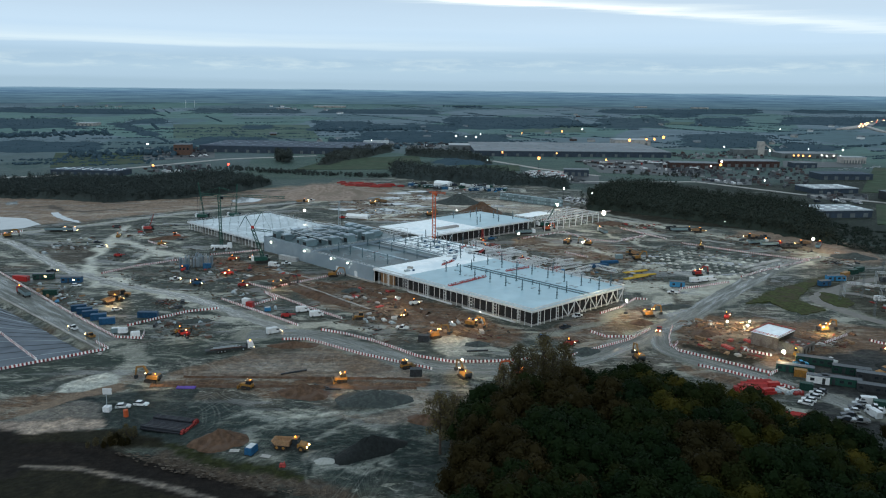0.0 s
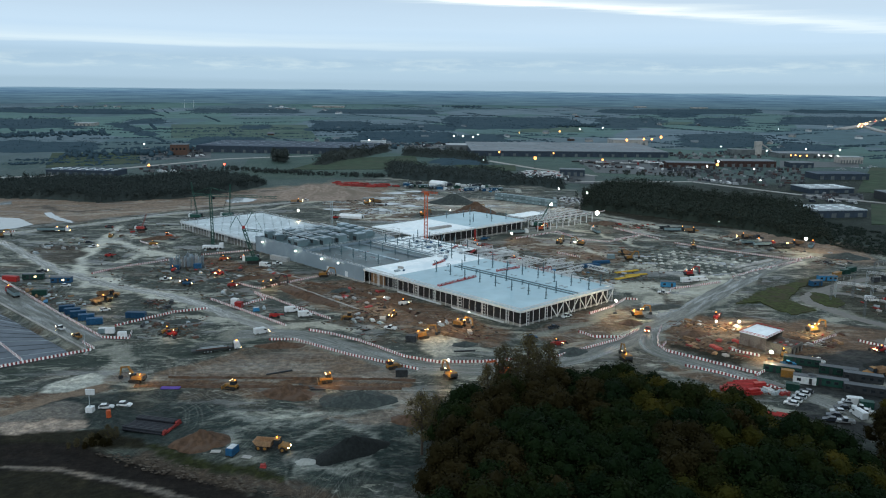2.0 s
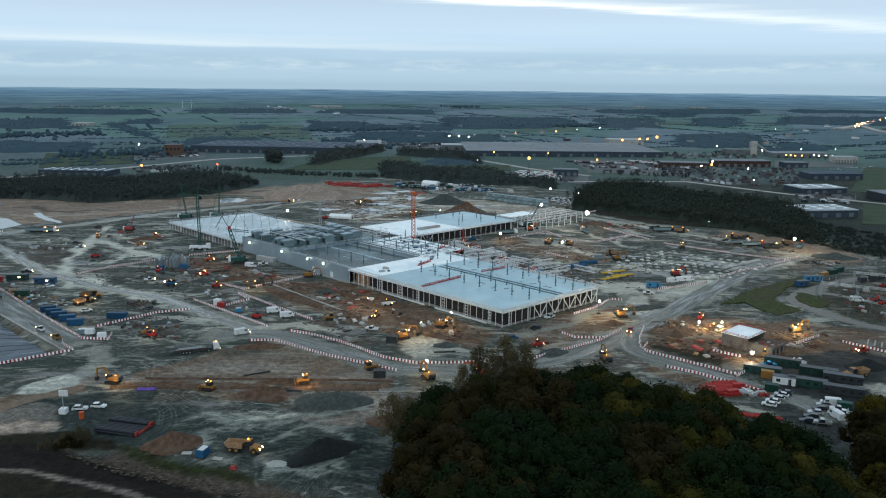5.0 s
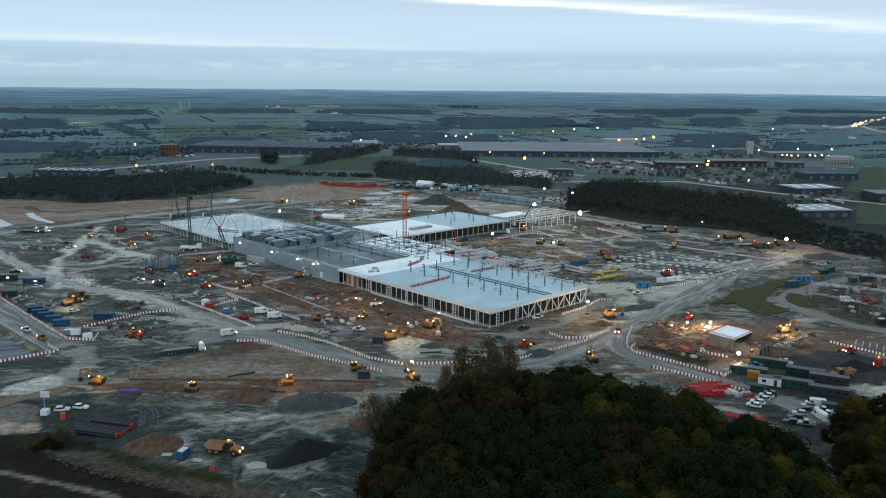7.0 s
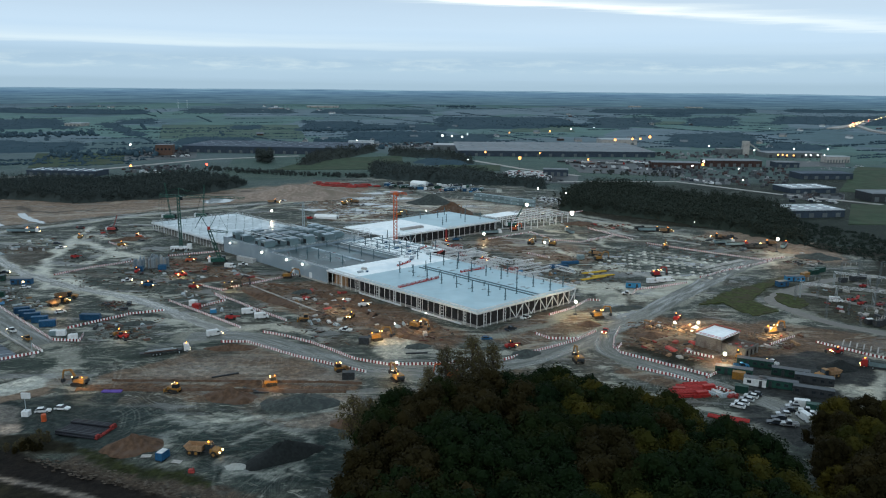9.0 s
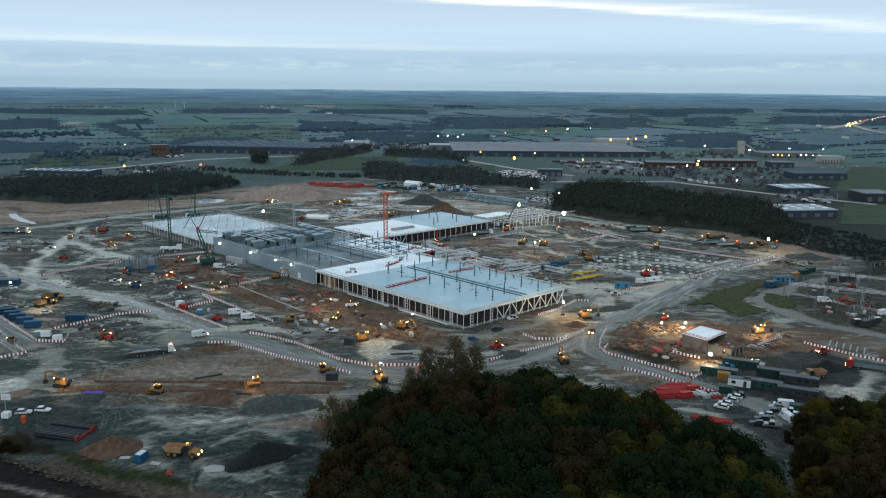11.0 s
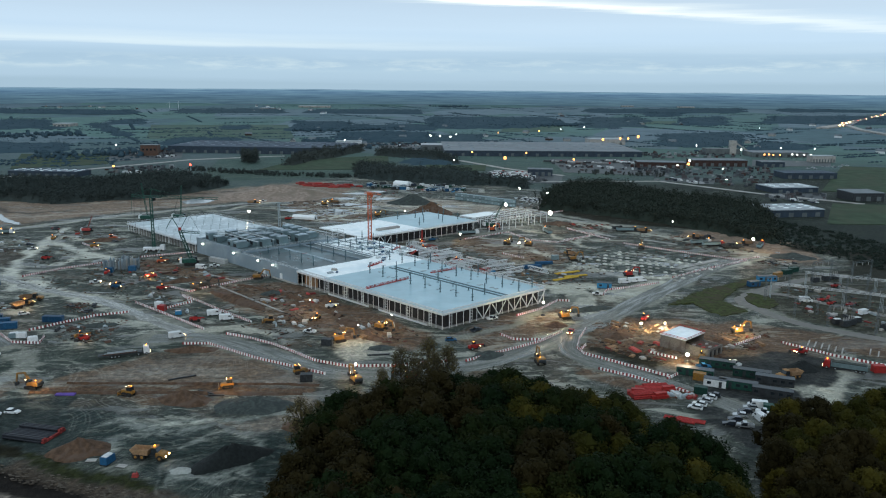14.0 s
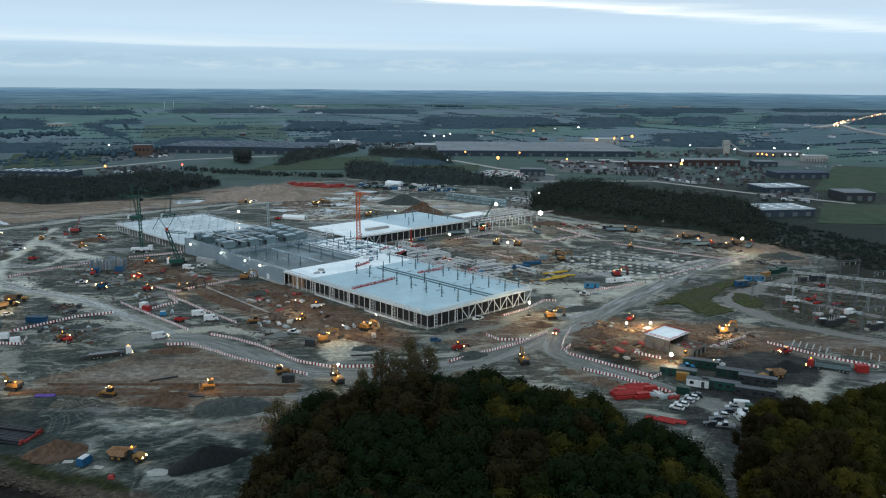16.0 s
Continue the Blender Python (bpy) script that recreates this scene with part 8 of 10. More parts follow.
random.seed(77)
CLUTTER = [  # corner, corner, opposite side, how many, kinds
    ([(-49.8, 363), (-23.8, 349), (-25.9, 312.6), (-52.5, 328.1)], 34, (0, 1, 2, 3, 4)), ([(-17.1, 325.9), (25.6, 296.5), (16, 282), (-15.4, 297.7)], 26, (0, 1, 2, 5)),
    ([(-41.3, 320), (-26.3, 316.8), (-24.9, 300.9), (-39.2, 303.8)], 12, (2, 3, 5)), ([(-249.2, 459.4), (-229.5, 470.1), (-213.2, 429), (-241, 419.2)], 24, (3, 2, 3, 5)), ([(-240.3, 509.1), (-199.1, 523.8), (-170.3, 465.8), (-212.1, 471.5)], 26, (6, 5, 4, 3, 1)),
    ([(-169, 417.3), (-110.7, 414.6), (-103.2, 364.8), (-141.6, 362.1)], 40, (4, 5, 3, 1, 6, 0)), ([(-127.5, 306.2), (-99.4, 308), (-94.6, 278.7), (-114.8, 280.2)], 26, (1, 6, 5, 2, 1)), ([(-137.8, 331.7), (-122.6, 332.7), (-116.4, 315.2), (-131.4, 315.9)], 14, (6, 1)),
    ([(9.4, 471.5), (48.1, 433.9), (56.8, 400), (27.3, 411), (5.8, 446)], 40, (5, 3, 4, 2, 2)), ([(58.4, 413.3), (99.3, 403.1), (96.7, 378.7), (75.5, 371.6), (53, 393.4)], 30, (3, 5, 7, 0, 2)),
    ([(93.6, 290), (117, 288), (110.8, 265.8), (90.7, 279.9)], 24, (2, 4, 3, 0)), ([(98.9, 316.5), (123.6, 312.4), (116.3, 298.4), (97.9, 304.7)], 16, (0, 1, 5)), ([(99.6, 242.3), (114.3, 242.9), (112.4, 235.9), (99.5, 234.1)], 24, (4, 3, 5, 3)),
    ([(137.6, 302), (164.1, 306.8), (148.5, 282.4), (135.9, 275.7)], 22, (0, 4, 2, 1)), ([(-93.7, 642.6), (-28.6, 683.8), (-31.4, 562.6), (-73, 558.8)], 40, (3, 2, 5, 6, 3)), ([(-56.5, 785.4), (47.1, 773.9), (32.3, 690.2), (-28.6, 683.8)], 50, (3, 4, 6, 7, 2)),
    ([(86.8, 677.9), (127.3, 654.9), (110.2, 610.5), (75.2, 618.8)], 44, (3, 3, 2, 5)), ([(177.1, 513.5), (215.2, 479.2), (197.5, 453), (170.1, 480.8)], 24, (6, 5, 1)), ([(226.6, 458.4), (240.9, 447), (213.9, 417.9), (204.4, 431)], 20, (6, 5, 2)),
    ([(-214.7, 357), (-190.4, 353.2), (-156.2, 321.3), (-168.6, 316.1)], 30, (3, 0, 5, 7)), ([(112.5, 551.3), (143.9, 547.2), (134.4, 524.3), (105.4, 534.8)], 24, (1, 4, 1)), ([(-110.9, 353.4), (-73.4, 331.3), (-74.4, 313.7), (-99.9, 334.2)], 12, (3, 5, 1)),
    ([(197, 386), (235.5, 346.9), (213.2, 305.3), (186.4, 327.2)], 40, (6, 5, 4, 2)), ([(64, 597.8), (108.8, 602), (98.1, 538.6), (69.9, 536.2)], 26, (3, 5, 2)), ([(-113.2, 400.6), (-80.4, 390.1), (-82.3, 371.9), (-106.3, 376)], 16, (4, 5, 6)),
]
for poly, n, kinds in CLUTTER:
    q = np.array(poly)
    lo, hi = q.min(0), q.max(0)
    made = 0
    while made < n * 0.68:
        x, y = random.uniform(lo[0], hi[0]), random.uniform(lo[1], hi[1])
        if poly_depth(np.array([x]), np.array([y]), poly)[0] > 0:
            stack(random.choice(kinds), x, y, random.choice((43, 133, 20)) + random.uniform(-15, 15), random.uniform(0.5, 1.15))
            made += 1


# small offcuts, boards and wrappings strewn over the working areas
M["litter"] = leaf_material("strewn_offcuts", [(0.0, (0.30, 0.30, 0.28)), (0.06, (0.035, 0.035, 0.033)), (0.25, (0.12, 0.075, 0.045)), (0.36, (0.03, 0.03, 0.028)), (0.5, (0.16, 0.15, 0.13)), (0.55, (0.05, 0.045, 0.04)), (0.66, (0.18, 0.05, 0.04)), (0.70, (0.10, 0.095, 0.085)), (0.86, (0.38, 0.37, 0.35)), (0.90, (0.04, 0.07, 0.10))])
rng_l = np.random.default_rng(17)
bits = Shape()
for poly, n, kinds in CLUTTER + [([(-81.1, 366.3), (-47.8, 368.6), (-10.2, 283.8), (-22.1, 270.1), (-59.2, 310.5)], 60, ()), ([(-211.2, 453.7), (-114.5, 428.9), (-58.9, 367.9), (-97.2, 325.2), (-174.2, 359.8)], 90, ()), ([(16.5, 472), (126.7, 463.6), (105.2, 357.7), (82.3, 377.7)], 90, ()),
                               ([(-125.2, 656.2), (-18.5, 684.9), (-6.5, 577.7), (-69.9, 535.2)], 60, ()), ([(108.3, 551), (226.5, 489), (191.5, 423.1), (98.8, 461.4)], 90, ()), ([(94, 316.2), (153.2, 300.7), (122.8, 260.8), (85.1, 282.8)], 60, ())]:
    q = np.array(poly)
    pts = rng_l.uniform(q.min(0), q.max(0), (n * 30, 2))
    pts = pts[poly_depth(pts[:, 0], pts[:, 1], poly) > 0]
    for x, y in pts[: n * 5]:
        ln = rng_l.uniform(0.4, 1.6) * rng_l.choice((1.0, 1.0, 2.2))
        bits.box(x, y, -0.05, ln, rng_l.uniform(0.15, 0.5), rng_l.uniform(0.12, 0.4), rng_l.choice((43, 136, 10)) + rng_l.normal(0, 20))
solo("litter", bits, M["litter"], "offcuts, boards and wrappings strewn over the mud", "debris", kind="stuff")


# ---- pond and basin ----
def ragged_rim(poly, step, amount, seed):
    """The outline of a polygon with an uneven edge."""
    rg = random.Random(seed)
    out = []
    for (ax, ay), (bx, by) in zip(poly, poly[1:] + poly[:1]):
        n = max(1, int(math.hypot(bx - ax, by - ay) / step))
        out += [(ax + (bx - ax) * k / n + rg.gauss(0, amount), ay + (by - ay) * k / n + rg.gauss(0, amount)) for k in range(n)]
    return out


def sheet(name, pts, z, mat, label, cat="water"):
    s = Shape()
    n = len(pts)
    s.add([(*p, z) for p in pts] + [(*p, z - 0.25) for p in pts], [tuple(range(n))] + [(i, n + i, n + (i + 1) % n, (i + 1) % n) for i in range(n)])
    me = s.mesh(name, mat)
    return solo(name, me, None, label, cat, kind="structure")


M["water"] = material("still_pond_water", (0.30, 0.33, 0.34), 0.04, 0, 0.05, 8.0)
M["liner"] = material("grey_basin_liner", (0.085, 0.105, 0.13), 0.45, 0, 0.18, 6.0, stain=(0.055, 0.07, 0.09), stain_size=0.09)
sheet("water", [(-439.1, 558.5), (-330.4, 535.4), (-309.8, 532.5), (-296.9, 519.7), (-286.5, 509.4), (-290.4, 494.3), (-301.4, 487.2), (-365.6, 462.5)], 0.28, M["water"], "pale still pond reflecting the sky")
sheet("water", ragged_rim([(-192, 629.5), (-187.3, 649.8), (-166.6, 645.2), (-168.6, 625.5), (-182.8, 617.8)], 2.5, 0.9, 7), 0.3, M["water"], "long puddle on the bare earth")
sheet("water", ragged_rim([(-365.4, 599.8), (-360.9, 609.4), (-350.9, 595.2), (-357.4, 591.6)], 2.5, 0.7, 9), 0.3, M["water"], "puddle on the bare earth")
sheet("water", ragged_rim([(-304.9, 556.3), (-300.6, 559.3), (-290.1, 545.0), (-271.5, 527.6), (-264.2, 521.4), (-264.1, 516.9), (-279.2, 527.0), (-293.0, 539.9)], 2.0, 0.4, 8), 0.3, M["water"], "winding shallow puddle on the bare earth")
for i, (x, y) in enumerate([(-60.9, 657.4), (-80.2, 662.4), (-37.4, 615.3), (-55.7, 689.8), (-57.7, 596.3), (-27.1, 660.6), (-40.6, 702.5), (-92.7, 593.3), (-52.3, 626.0), (-74.9, 687.9)]):
    rim = [(x + 9 * math.cos(a * 0.52) * (1 + 0.4 * math.sin(a * 2.1 + i)), y + 6 * math.sin(a * 0.52) * (1 + 0.4 * math.sin(a * 1.3 + 2 * i))) for a in range(12)]
    sheet("water", ragged_rim(rim, 2.0, 0.5, 60 + i), 0.24, M["water"], "shallow puddle on the churned ground")
basin_floor = sheet("basin_floor", [(-284.6, 388.2), (-200.3, 319.7), (-134.5, 265.8), (-175.3, 233.3)], -1.9, M["liner"], "dark grey basin lined with wet sheeting", "basin")
basin_kerb = thing("basin_kerb", "pale concrete edge along the lined basin", "kerb", kind="structure")
for p, q in (((-301, 407.3), (-207.4, 330.9)), ((-207.4, 330.9), (-129.7, 263.8))):
    part("kerb_stone", Shape().bar((*p, 0.1), (*q, 0.1), 0.7, 0.5), M["concrete"], basin_kerb)
seams = thing("liner_seams", "welded seams across the basin sheeting", "seam", kind="structure")
for i in range(16):
    k = i / 16
    a, b = Vector((*(-281.2, 383.4), -1.86)), Vector((*(-176.7, 235.2), -1.86))
    c, d = Vector((*(-199.3, 318), -1.86)), Vector((*(-135.2, 266.3), -1.86))
    part("seam", Shape().bar(a.lerp(b, k), (c.lerp(d, k)), 0.25, 0.1), M["steel_grey"] if i % 3 == 0 else M["steel_dark"], seams)

# ---- made-up roads ----
def road_material(name, low, high, pale, wetness):
    """Driven mud and gravel: streaks drawn out along the road, wheel lanes, wet shine."""
    m = bpy.data.materials.new(name)
    m.use_nodes = True
    n, l = m.node_tree.nodes, m.node_tree.links
    b = n["Principled BSDF"]
    uv = n.new("ShaderNodeUVMap")
    uv.uv_map = "lane"

    def streaks(along, across, detail, dist=0.0):
        mp = n.new("ShaderNodeMapping")
        mp.inputs["Scale"].default_value = (along, across, 1)
        l.new(uv.outputs[0], mp.inputs[0])
        t = n.new("ShaderNodeTexNoise")
        t.inputs["Scale"].default_value = 1.0
        t.inputs["Detail"].default_value = detail
        t.inputs["Roughness"].default_value = 0.68
        t.inputs["Distortion"].default_value = dist
        l.new(mp.outputs[0], t.inputs[0])
        return t.outputs[0]

    def blend(fac, x, y):
        k = n.new("ShaderNodeMix")
        k.data_type = "RGBA"
        l.new(fac, k.inputs[0])
        for i, v in ((6, x), (7, y)):
            if isinstance(v, tuple):
                k.inputs[i].default_value = (*v, 1)
            else:
                l.new(v, k.inputs[i])
        return k.outputs[2]

    base = ramp(n, [(0.36, low), (0.64, high)])
    l.new(streaks(0.06, 0.7, 8, 0.4), base.inputs[0])
    crust = ramp(n, [(0.50, (0, 0, 0)), (0.62, (0.9, 0.9, 0.9))])
    l.new(streaks(0.045, 0.42, 9, 0.8), crust.inputs[0])
    c = blend(crust.outputs[0], base.outputs[0], pale)
    grit = ramp(n, [(0.34, (0, 0, 0)), (0.48, (0.65, 0.65, 0.65)), (0.52, (0, 0, 0))])
    l.new(streaks(0.5, 0.9, 8), grit.inputs[0])
    c = blend(grit.outputs[0], c, tuple(x * 0.75 for x in low))
    l.new(c, b.inputs["Base Color"])
    rough = ramp(n, [(0.40, (0.16, 0.16, 0.16)), (0.56, (0.7, 0.7, 0.7))])
    l.new(streaks(0.05, 0.55, 6, 0.5), rough.inputs[0])
    l.new(rough.outputs[0], b.inputs["Roughness"])
    b.inputs["Specular IOR Level"].default_value = wetness
    return m


M["haul_road"] = road_material("muddy_haul_road", (0.080, 0.087, 0.076), (0.118, 0.124, 0.109), (0.185, 0.188, 0.163), 0.42)
M["yard_road"] = material("pale_yard_road", (0.165, 0.156, 0.142), 0.7, 0, 0.2, 2.0, stain=(0.15, 0.145, 0.135), stain_size=0.1)
M["block"] = material("dirty_block_wall", (0.15, 0.14, 0.13), 0.9, 0, 0.3, 0.5, 0.2, stain=(0.095, 0.085, 0.075), stain_size=0.3)
M["verge_grass"] = material("short_verge_grass", (0.036, 0.045, 0.012), 0.95, 0, 0.55, 1.6, stain=(0.046, 0.038, 0.022), stain_size=0.12)


def ribbon(pts, width, mat, label, seed, ragged=0.35):
    """A road of slightly ragged edges along a smooth line."""
    rg = random.Random(seed)
    p = [Vector((*q, 0)) for q in pts]
    p = [p[0] * 2 - p[1]] + p + [p[-1] * 2 - p[-2]]
    line = []
    for i in range(1, len(p) - 2):
        n = max(2, int((p[i + 1] - p[i]).length / 2.5))
        for k in range(n):
            t = k / n
            line.append(0.5 * (2 * p[i] + (p[i + 1] - p[i - 1]) * t + (2 * p[i - 1] - 5 * p[i] + 4 * p[i + 1] - p[i + 2]) * t * t + (3 * p[i] - p[i - 1] - 3 * p[i + 1] + p[i + 2]) * t ** 3))
    line.append(p[-2])
    vs, fs, uvs, z, run = [], [], [], 0.06 + seed * 0.014, 0.0
    for i, q in enumerate(line):
        d = (line[min(i + 1, len(line) - 1)] - line[max(i - 1, 0)]).normalized()
        run += (q - line[i - 1]).length if i else 0.0
        side = Vector((-d.y, d.x, 0))
        a, b = (width / 2 + rg.uniform(-ragged, ragged) for _ in range(2))
        for off, drop in ((a, 0.07), (a - 0.5, 0), (0.5 - b, 0), (-b, 0.07)):
            vs.append(q + side * off + Vector((0, 0, z - drop)))
            uvs.append((run + seed * 300, off))
    for i in range(len(line) - 1):
        k = 4 * i
        fs += [(k + j, k + j + 4, k + j + 5, k + j + 1) for j in range(3)]
    me = Shape().add(vs, fs).mesh("road", M[mat])
    lay = me.uv_layers.new(name="lane")
    lay.data.foreach_set("uv", [x for lp in me.loops for x in uvs[lp.vertex_index]])
    return solo("road", me, None, label, "road", kind="structure")


ribbon([(-81, 285), (-59.1, 286.4), (-34.9, 271.8), (-12.9, 255.9), (10.8, 251.7), (39.2, 260.5), (60.2, 276.2), (81.9, 300.7), (93.5, 312.3), (108.2, 331.3), (122, 350.4), (138.7, 371.8), (162.6, 402.3), (187.8, 430.6), (215, 450)], 10.5, "haul_road", "wet grey haul road between barrier rows", 1)
ribbon([(81.1, 296.3), (78.8, 279.8), (84.1, 267.8), (95.6, 256.5), (113.8, 239.6), (129.7, 218.6)], 8.5, "haul_road", "wet grey haul road past the half-built block building", 2)
ribbon([(-317.6, 445.1), (-219.6, 351.2), (-158.5, 296.4), (-132, 272.5)], 12, "haul_road", "wet grey road along the lined basin", 3)
M["silt_road"] = road_material("pale_silty_track", (0.13, 0.135, 0.125), (0.32, 0.32, 0.29), (0.46, 0.46, 0.42), 0.4)
ribbon([(-326.6, 491.1), (-271.4, 448.8), (-208, 387.1), (-188.9, 372.5), (-157, 352.3), (-124, 336.4), (-93.3, 311.6), (-68.1, 291.5)], 6, "silt_road", "pale silty track across the working yard", 7, 0.9)
ribbon([(-306.5, 460.1), (-262.3, 498.7), (-232.7, 537.1), (-206.6, 567), (-153.4, 611.6), (-104.8, 651.5), (-50.2, 700.3)], 5.5, "silt_road", "pale silty track below the bare earth", 8, 0.9)
ribbon([(241.6, 402.4), (210.6, 390.1), (170.6, 357.2), (169.8, 337.6), (181.2, 315), (207.5, 294.6), (219.4, 285.3)], 6, "yard_road", "pale access road looping round the switchyard", 4, 0.15)
ribbon([(225, 327.3), (205.1, 347.4), (188.5, 364), (175.1, 356.4)], 4.5, "yard_road", "pale access road between the switchyard rows", 5, 0.15)
ribbon([(242.8, 356.7), (232.2, 371.3), (223.1, 387.3)], 4.5, "yard_road", "pale access road between the switchyard rows", 6, 0.15)
VERGES = [[(131, 341.6), (141.2, 353.5), (157.6, 370.9), (172.6, 381.7), (192.2, 398.1), (189.9, 389.7), (173.4, 372.9), (158, 349.7), (162.8, 339), (164.5, 333.8), (150.3, 325.3), (145.8, 335.3), (143.9, 346)],
          [(169.7, 353.2), (175.2, 363.6), (178.9, 362.8), (183.7, 354.2), (181.6, 344.6), (175.3, 338.8), (171, 340)]]
for i, poly in enumerate(VERGES):
    sheet("grass_verge", ragged_rim(poly, 1.6, 0.45, i), 0.28, M["verge_grass"], "short green grass verge beside the haul road", "grass")

# ---- concrete pad foundations in the bare plot ----
M["pad"] = material("fresh_pale_concrete", (0.38, 0.38, 0.35), 0.7, 0, 0.25, 1.5, random_shade=0.6)
pad_mesh = Shape().box(0, 0, 0, 2.3, 1.8, 0.34).box(0, 0, 0.34, 0.9, 0.9, 0.35).mesh("pad", M["pad"])
pads = thing("foundation_pads", "rows of pale concrete pad foundations in gravel", "foundations", kind="structure")
o = Vector((*(132.7, 454.3), 0))
e1, e2 = Vector((*(183.5, 422.5), 0)) - o, Vector((*(96.6, 418.8), 0)) - o
random.seed(9)
for i in range(15):
    for j in range(8):
        if random.random() < 0.85:
            p = o + e1 * (i / 14) + e2 * (j / 7) + Vector((random.uniform(-0.4, 0.4), random.uniform(-0.4, 0.4), 0.02))
            part("pad", pad_mesh, None, pads, at=Matrix.Translation(p) @ pose(0, 0, 0, 0, 0, -20))
for p, q, w in (((154.5, 413.6), (184.4, 436.8), 3.5), ((158.7, 410), (168, 418.6), 2.5), ((155.8, 492.4), (173.1, 479.3), 2.5), ((112.1, 528.8), (139.8, 500.6), 2.5), ((49, 523.4), (82, 537.2), 3), ((-62.1, 387.6), (-42.2, 369), 1.5), ((-79, 364), (-38, 322), 0.9), ((-98, 392), (-70, 372), 0.8)):
    strip = solo("concrete_strip", Shape().bar((*p, 0.12), (*q, 0.12), w, 0.3), M["concrete"], "pale concrete strip foundation", "foundation", group="strip foundations")


# ---- brick pump house under construction ----
def pump_house():
    o = thing("pump_house", "half-built grey block building with white flat roof", "building", put(113.6, 285.6, -46) @ Matrix.Diagonal((0.74, 1.05, 0.85, 1)))
    part("wall", Shape().box(7, 0.15, 0, 14, 0.3, 5.6), M["block"], o)
    part("wall", Shape().box(0.15, 6.5, 0, 0.3, 12.4, 5.6), M["block"], o)
    part("wall", Shape().box(7, 12.85, 0, 14, 0.3, 5.6), M["block"], o)
    part("roof", Shape().box(7, 6.5, 5.61, 14.4, 13.4, 0.3), M["roof_white"], o, "white flat roof")
    for sx, sy, w, d in ((7, -0.2, 14.6, 0.16), (7, 13.25, 14.6, 0.16), (-0.2, 6.5, 0.16, 13.3), (14.3, 6.5, 0.16, 13.3)):
        part("scaffold_rail", Shape().box(sx, sy, 6.6, w, d, 0.14).box(sx, sy, 6.1, w, d, 0.14), M["red"], o, "red roof edge guard")
    # lower wing with doorways in its end wall
    part("wall", Shape().box(20.2, 0.3, 0, 12, 0.4, 4.3), M["block"], o)
    part("wall", Shape().box(20.2, 9.5, 0, 12, 0.3, 4.2), M["block"], o)
    for i in range(4):
        part("pier", Shape().box(26.3, 0.6 + i * 2.9, 0, 0.5, 1.1, 3.1), M["block"], o)
    part("lintel", Shape().box(26.3, 4.95, 3.11, 0.52, 9.8, 1.1), M["block"], o)
    # Near-black sheet painting the shade in the open doorways.
    part("dark_doorway", Shape().box(25.6, 4.95, 0, 0.1, 8.6, 3.1), M["inside"], o)
    part("wing_floor", Shape().box(20.2, 5.0, 3.1, 11.4, 8.6, 0.2), M["rust"], o, "rust-brown formwork deck")
    for i in range(6):
        part("formwork_panel", Shape().box(16.5 + i * 1.7, 3 + (i % 3) * 2.2, 3.31, 1.4, 1.1, 0.4, i * 20), M["red" if i % 2 else "concrete"], o)


pump_house()


# ---- tents, cabin rows and red stores at the back ----
def tent(spot, turn, length, wide, high, label):
    o = thing("tent", label, "tent", put(*spot, turn))
    prof = [(-wide / 2, 0.0), (-wide / 2, high * 0.55), (-wide * 0.3, high * 0.86), (0, high), (wide * 0.3, high * 0.86), (wide / 2, high * 0.55), (wide / 2, 0.0)]
    s = Shape()
    n = len(prof)
    s.add([(x, y, z) for y in (-length / 2, length / 2) for x, z in prof], [tuple(range(n)), tuple(range(2 * n - 1, n - 1, -1))] + [(i, n + i, n + i + 1, i + 1) for i in range(n - 1)])
    part("canopy", s, M["tarp"], o)
    part("doorway", Shape().box(0, -length / 2 - 0.05, 0, wide * 0.3, 0.1, high * 0.5), M["steel_dark"], o)


tent((-18.3, 750), 60, 16, 9, 4.8, "white fabric store tent at the back of the site")
tent((-75.5, 557), 78, 17, 6.5, 3.0, "white arched tent behind the halls")
for i in range(9):
    k = i / 8
    p = (Vector((38.4, 659.2)) * (1 - k) + Vector((78.2, 625)) * k)
    for lvl in (0, 2.95):
        vehicle("cabin", "unit", p, -20, i % 2 == 0, z=lvl, length=9.6)
random.seed(13)
for i in range(22):
    k = random.random()
    p = Vector((-118, 750.7)) * (1 - k) + Vector((-57.9, 731.5)) * k
    st = thing("red_store", "long red steel formwork pile on bare earth", "formwork pile", put(p.x + random.uniform(-5, 5), p.y + random.uniform(-10, 10), random.uniform(-25, 5)), "red stores at the back")
    paint, ln = M[random.choice(("red", "old_red", "old_red"))], random.uniform(7, 16)
    part("lower_crate", Shape().box(0, 0, 0, ln, 2.2, 1.2), paint, st)
    part("upper_crate", Shape().box(random.uniform(-2, 2), 0, 1.2, ln * 0.6, 1.8, random.uniform(0.5, 1.2)), paint, st)
for p, t in (((104.6, 241.2), 5), ((94.2, 238.6), -10), ((100.8, 235.6), 12)):
    st = thing("red_store", "bright red crates stacked beside the yard", "crate stack", put(*p, t), "red stores by the yard")
    part("lower_crate", Shape().box(0, 0, 0, 5.6, 2.2, 1.0), M["red"], st)
    part("upper_crate", Shape().box(0.4, 0.2, 1.0, 4, 1.6, 0.8, 7), M["red"], st)
# car park at the back of the site
random.seed(31)
for r in range(3):
    for i in range(20):
        k = i / 19
        p = Vector((90.1, 664.4)) * (1 - k) + Vector((127.4, 629.8)) * k
        if random.random() < 0.85:
            vehicle("car", random.choice(("white", "car_dark", "car_silver")), (p.x + r * 2.0, p.y + r * 9 - 6), -70, False)

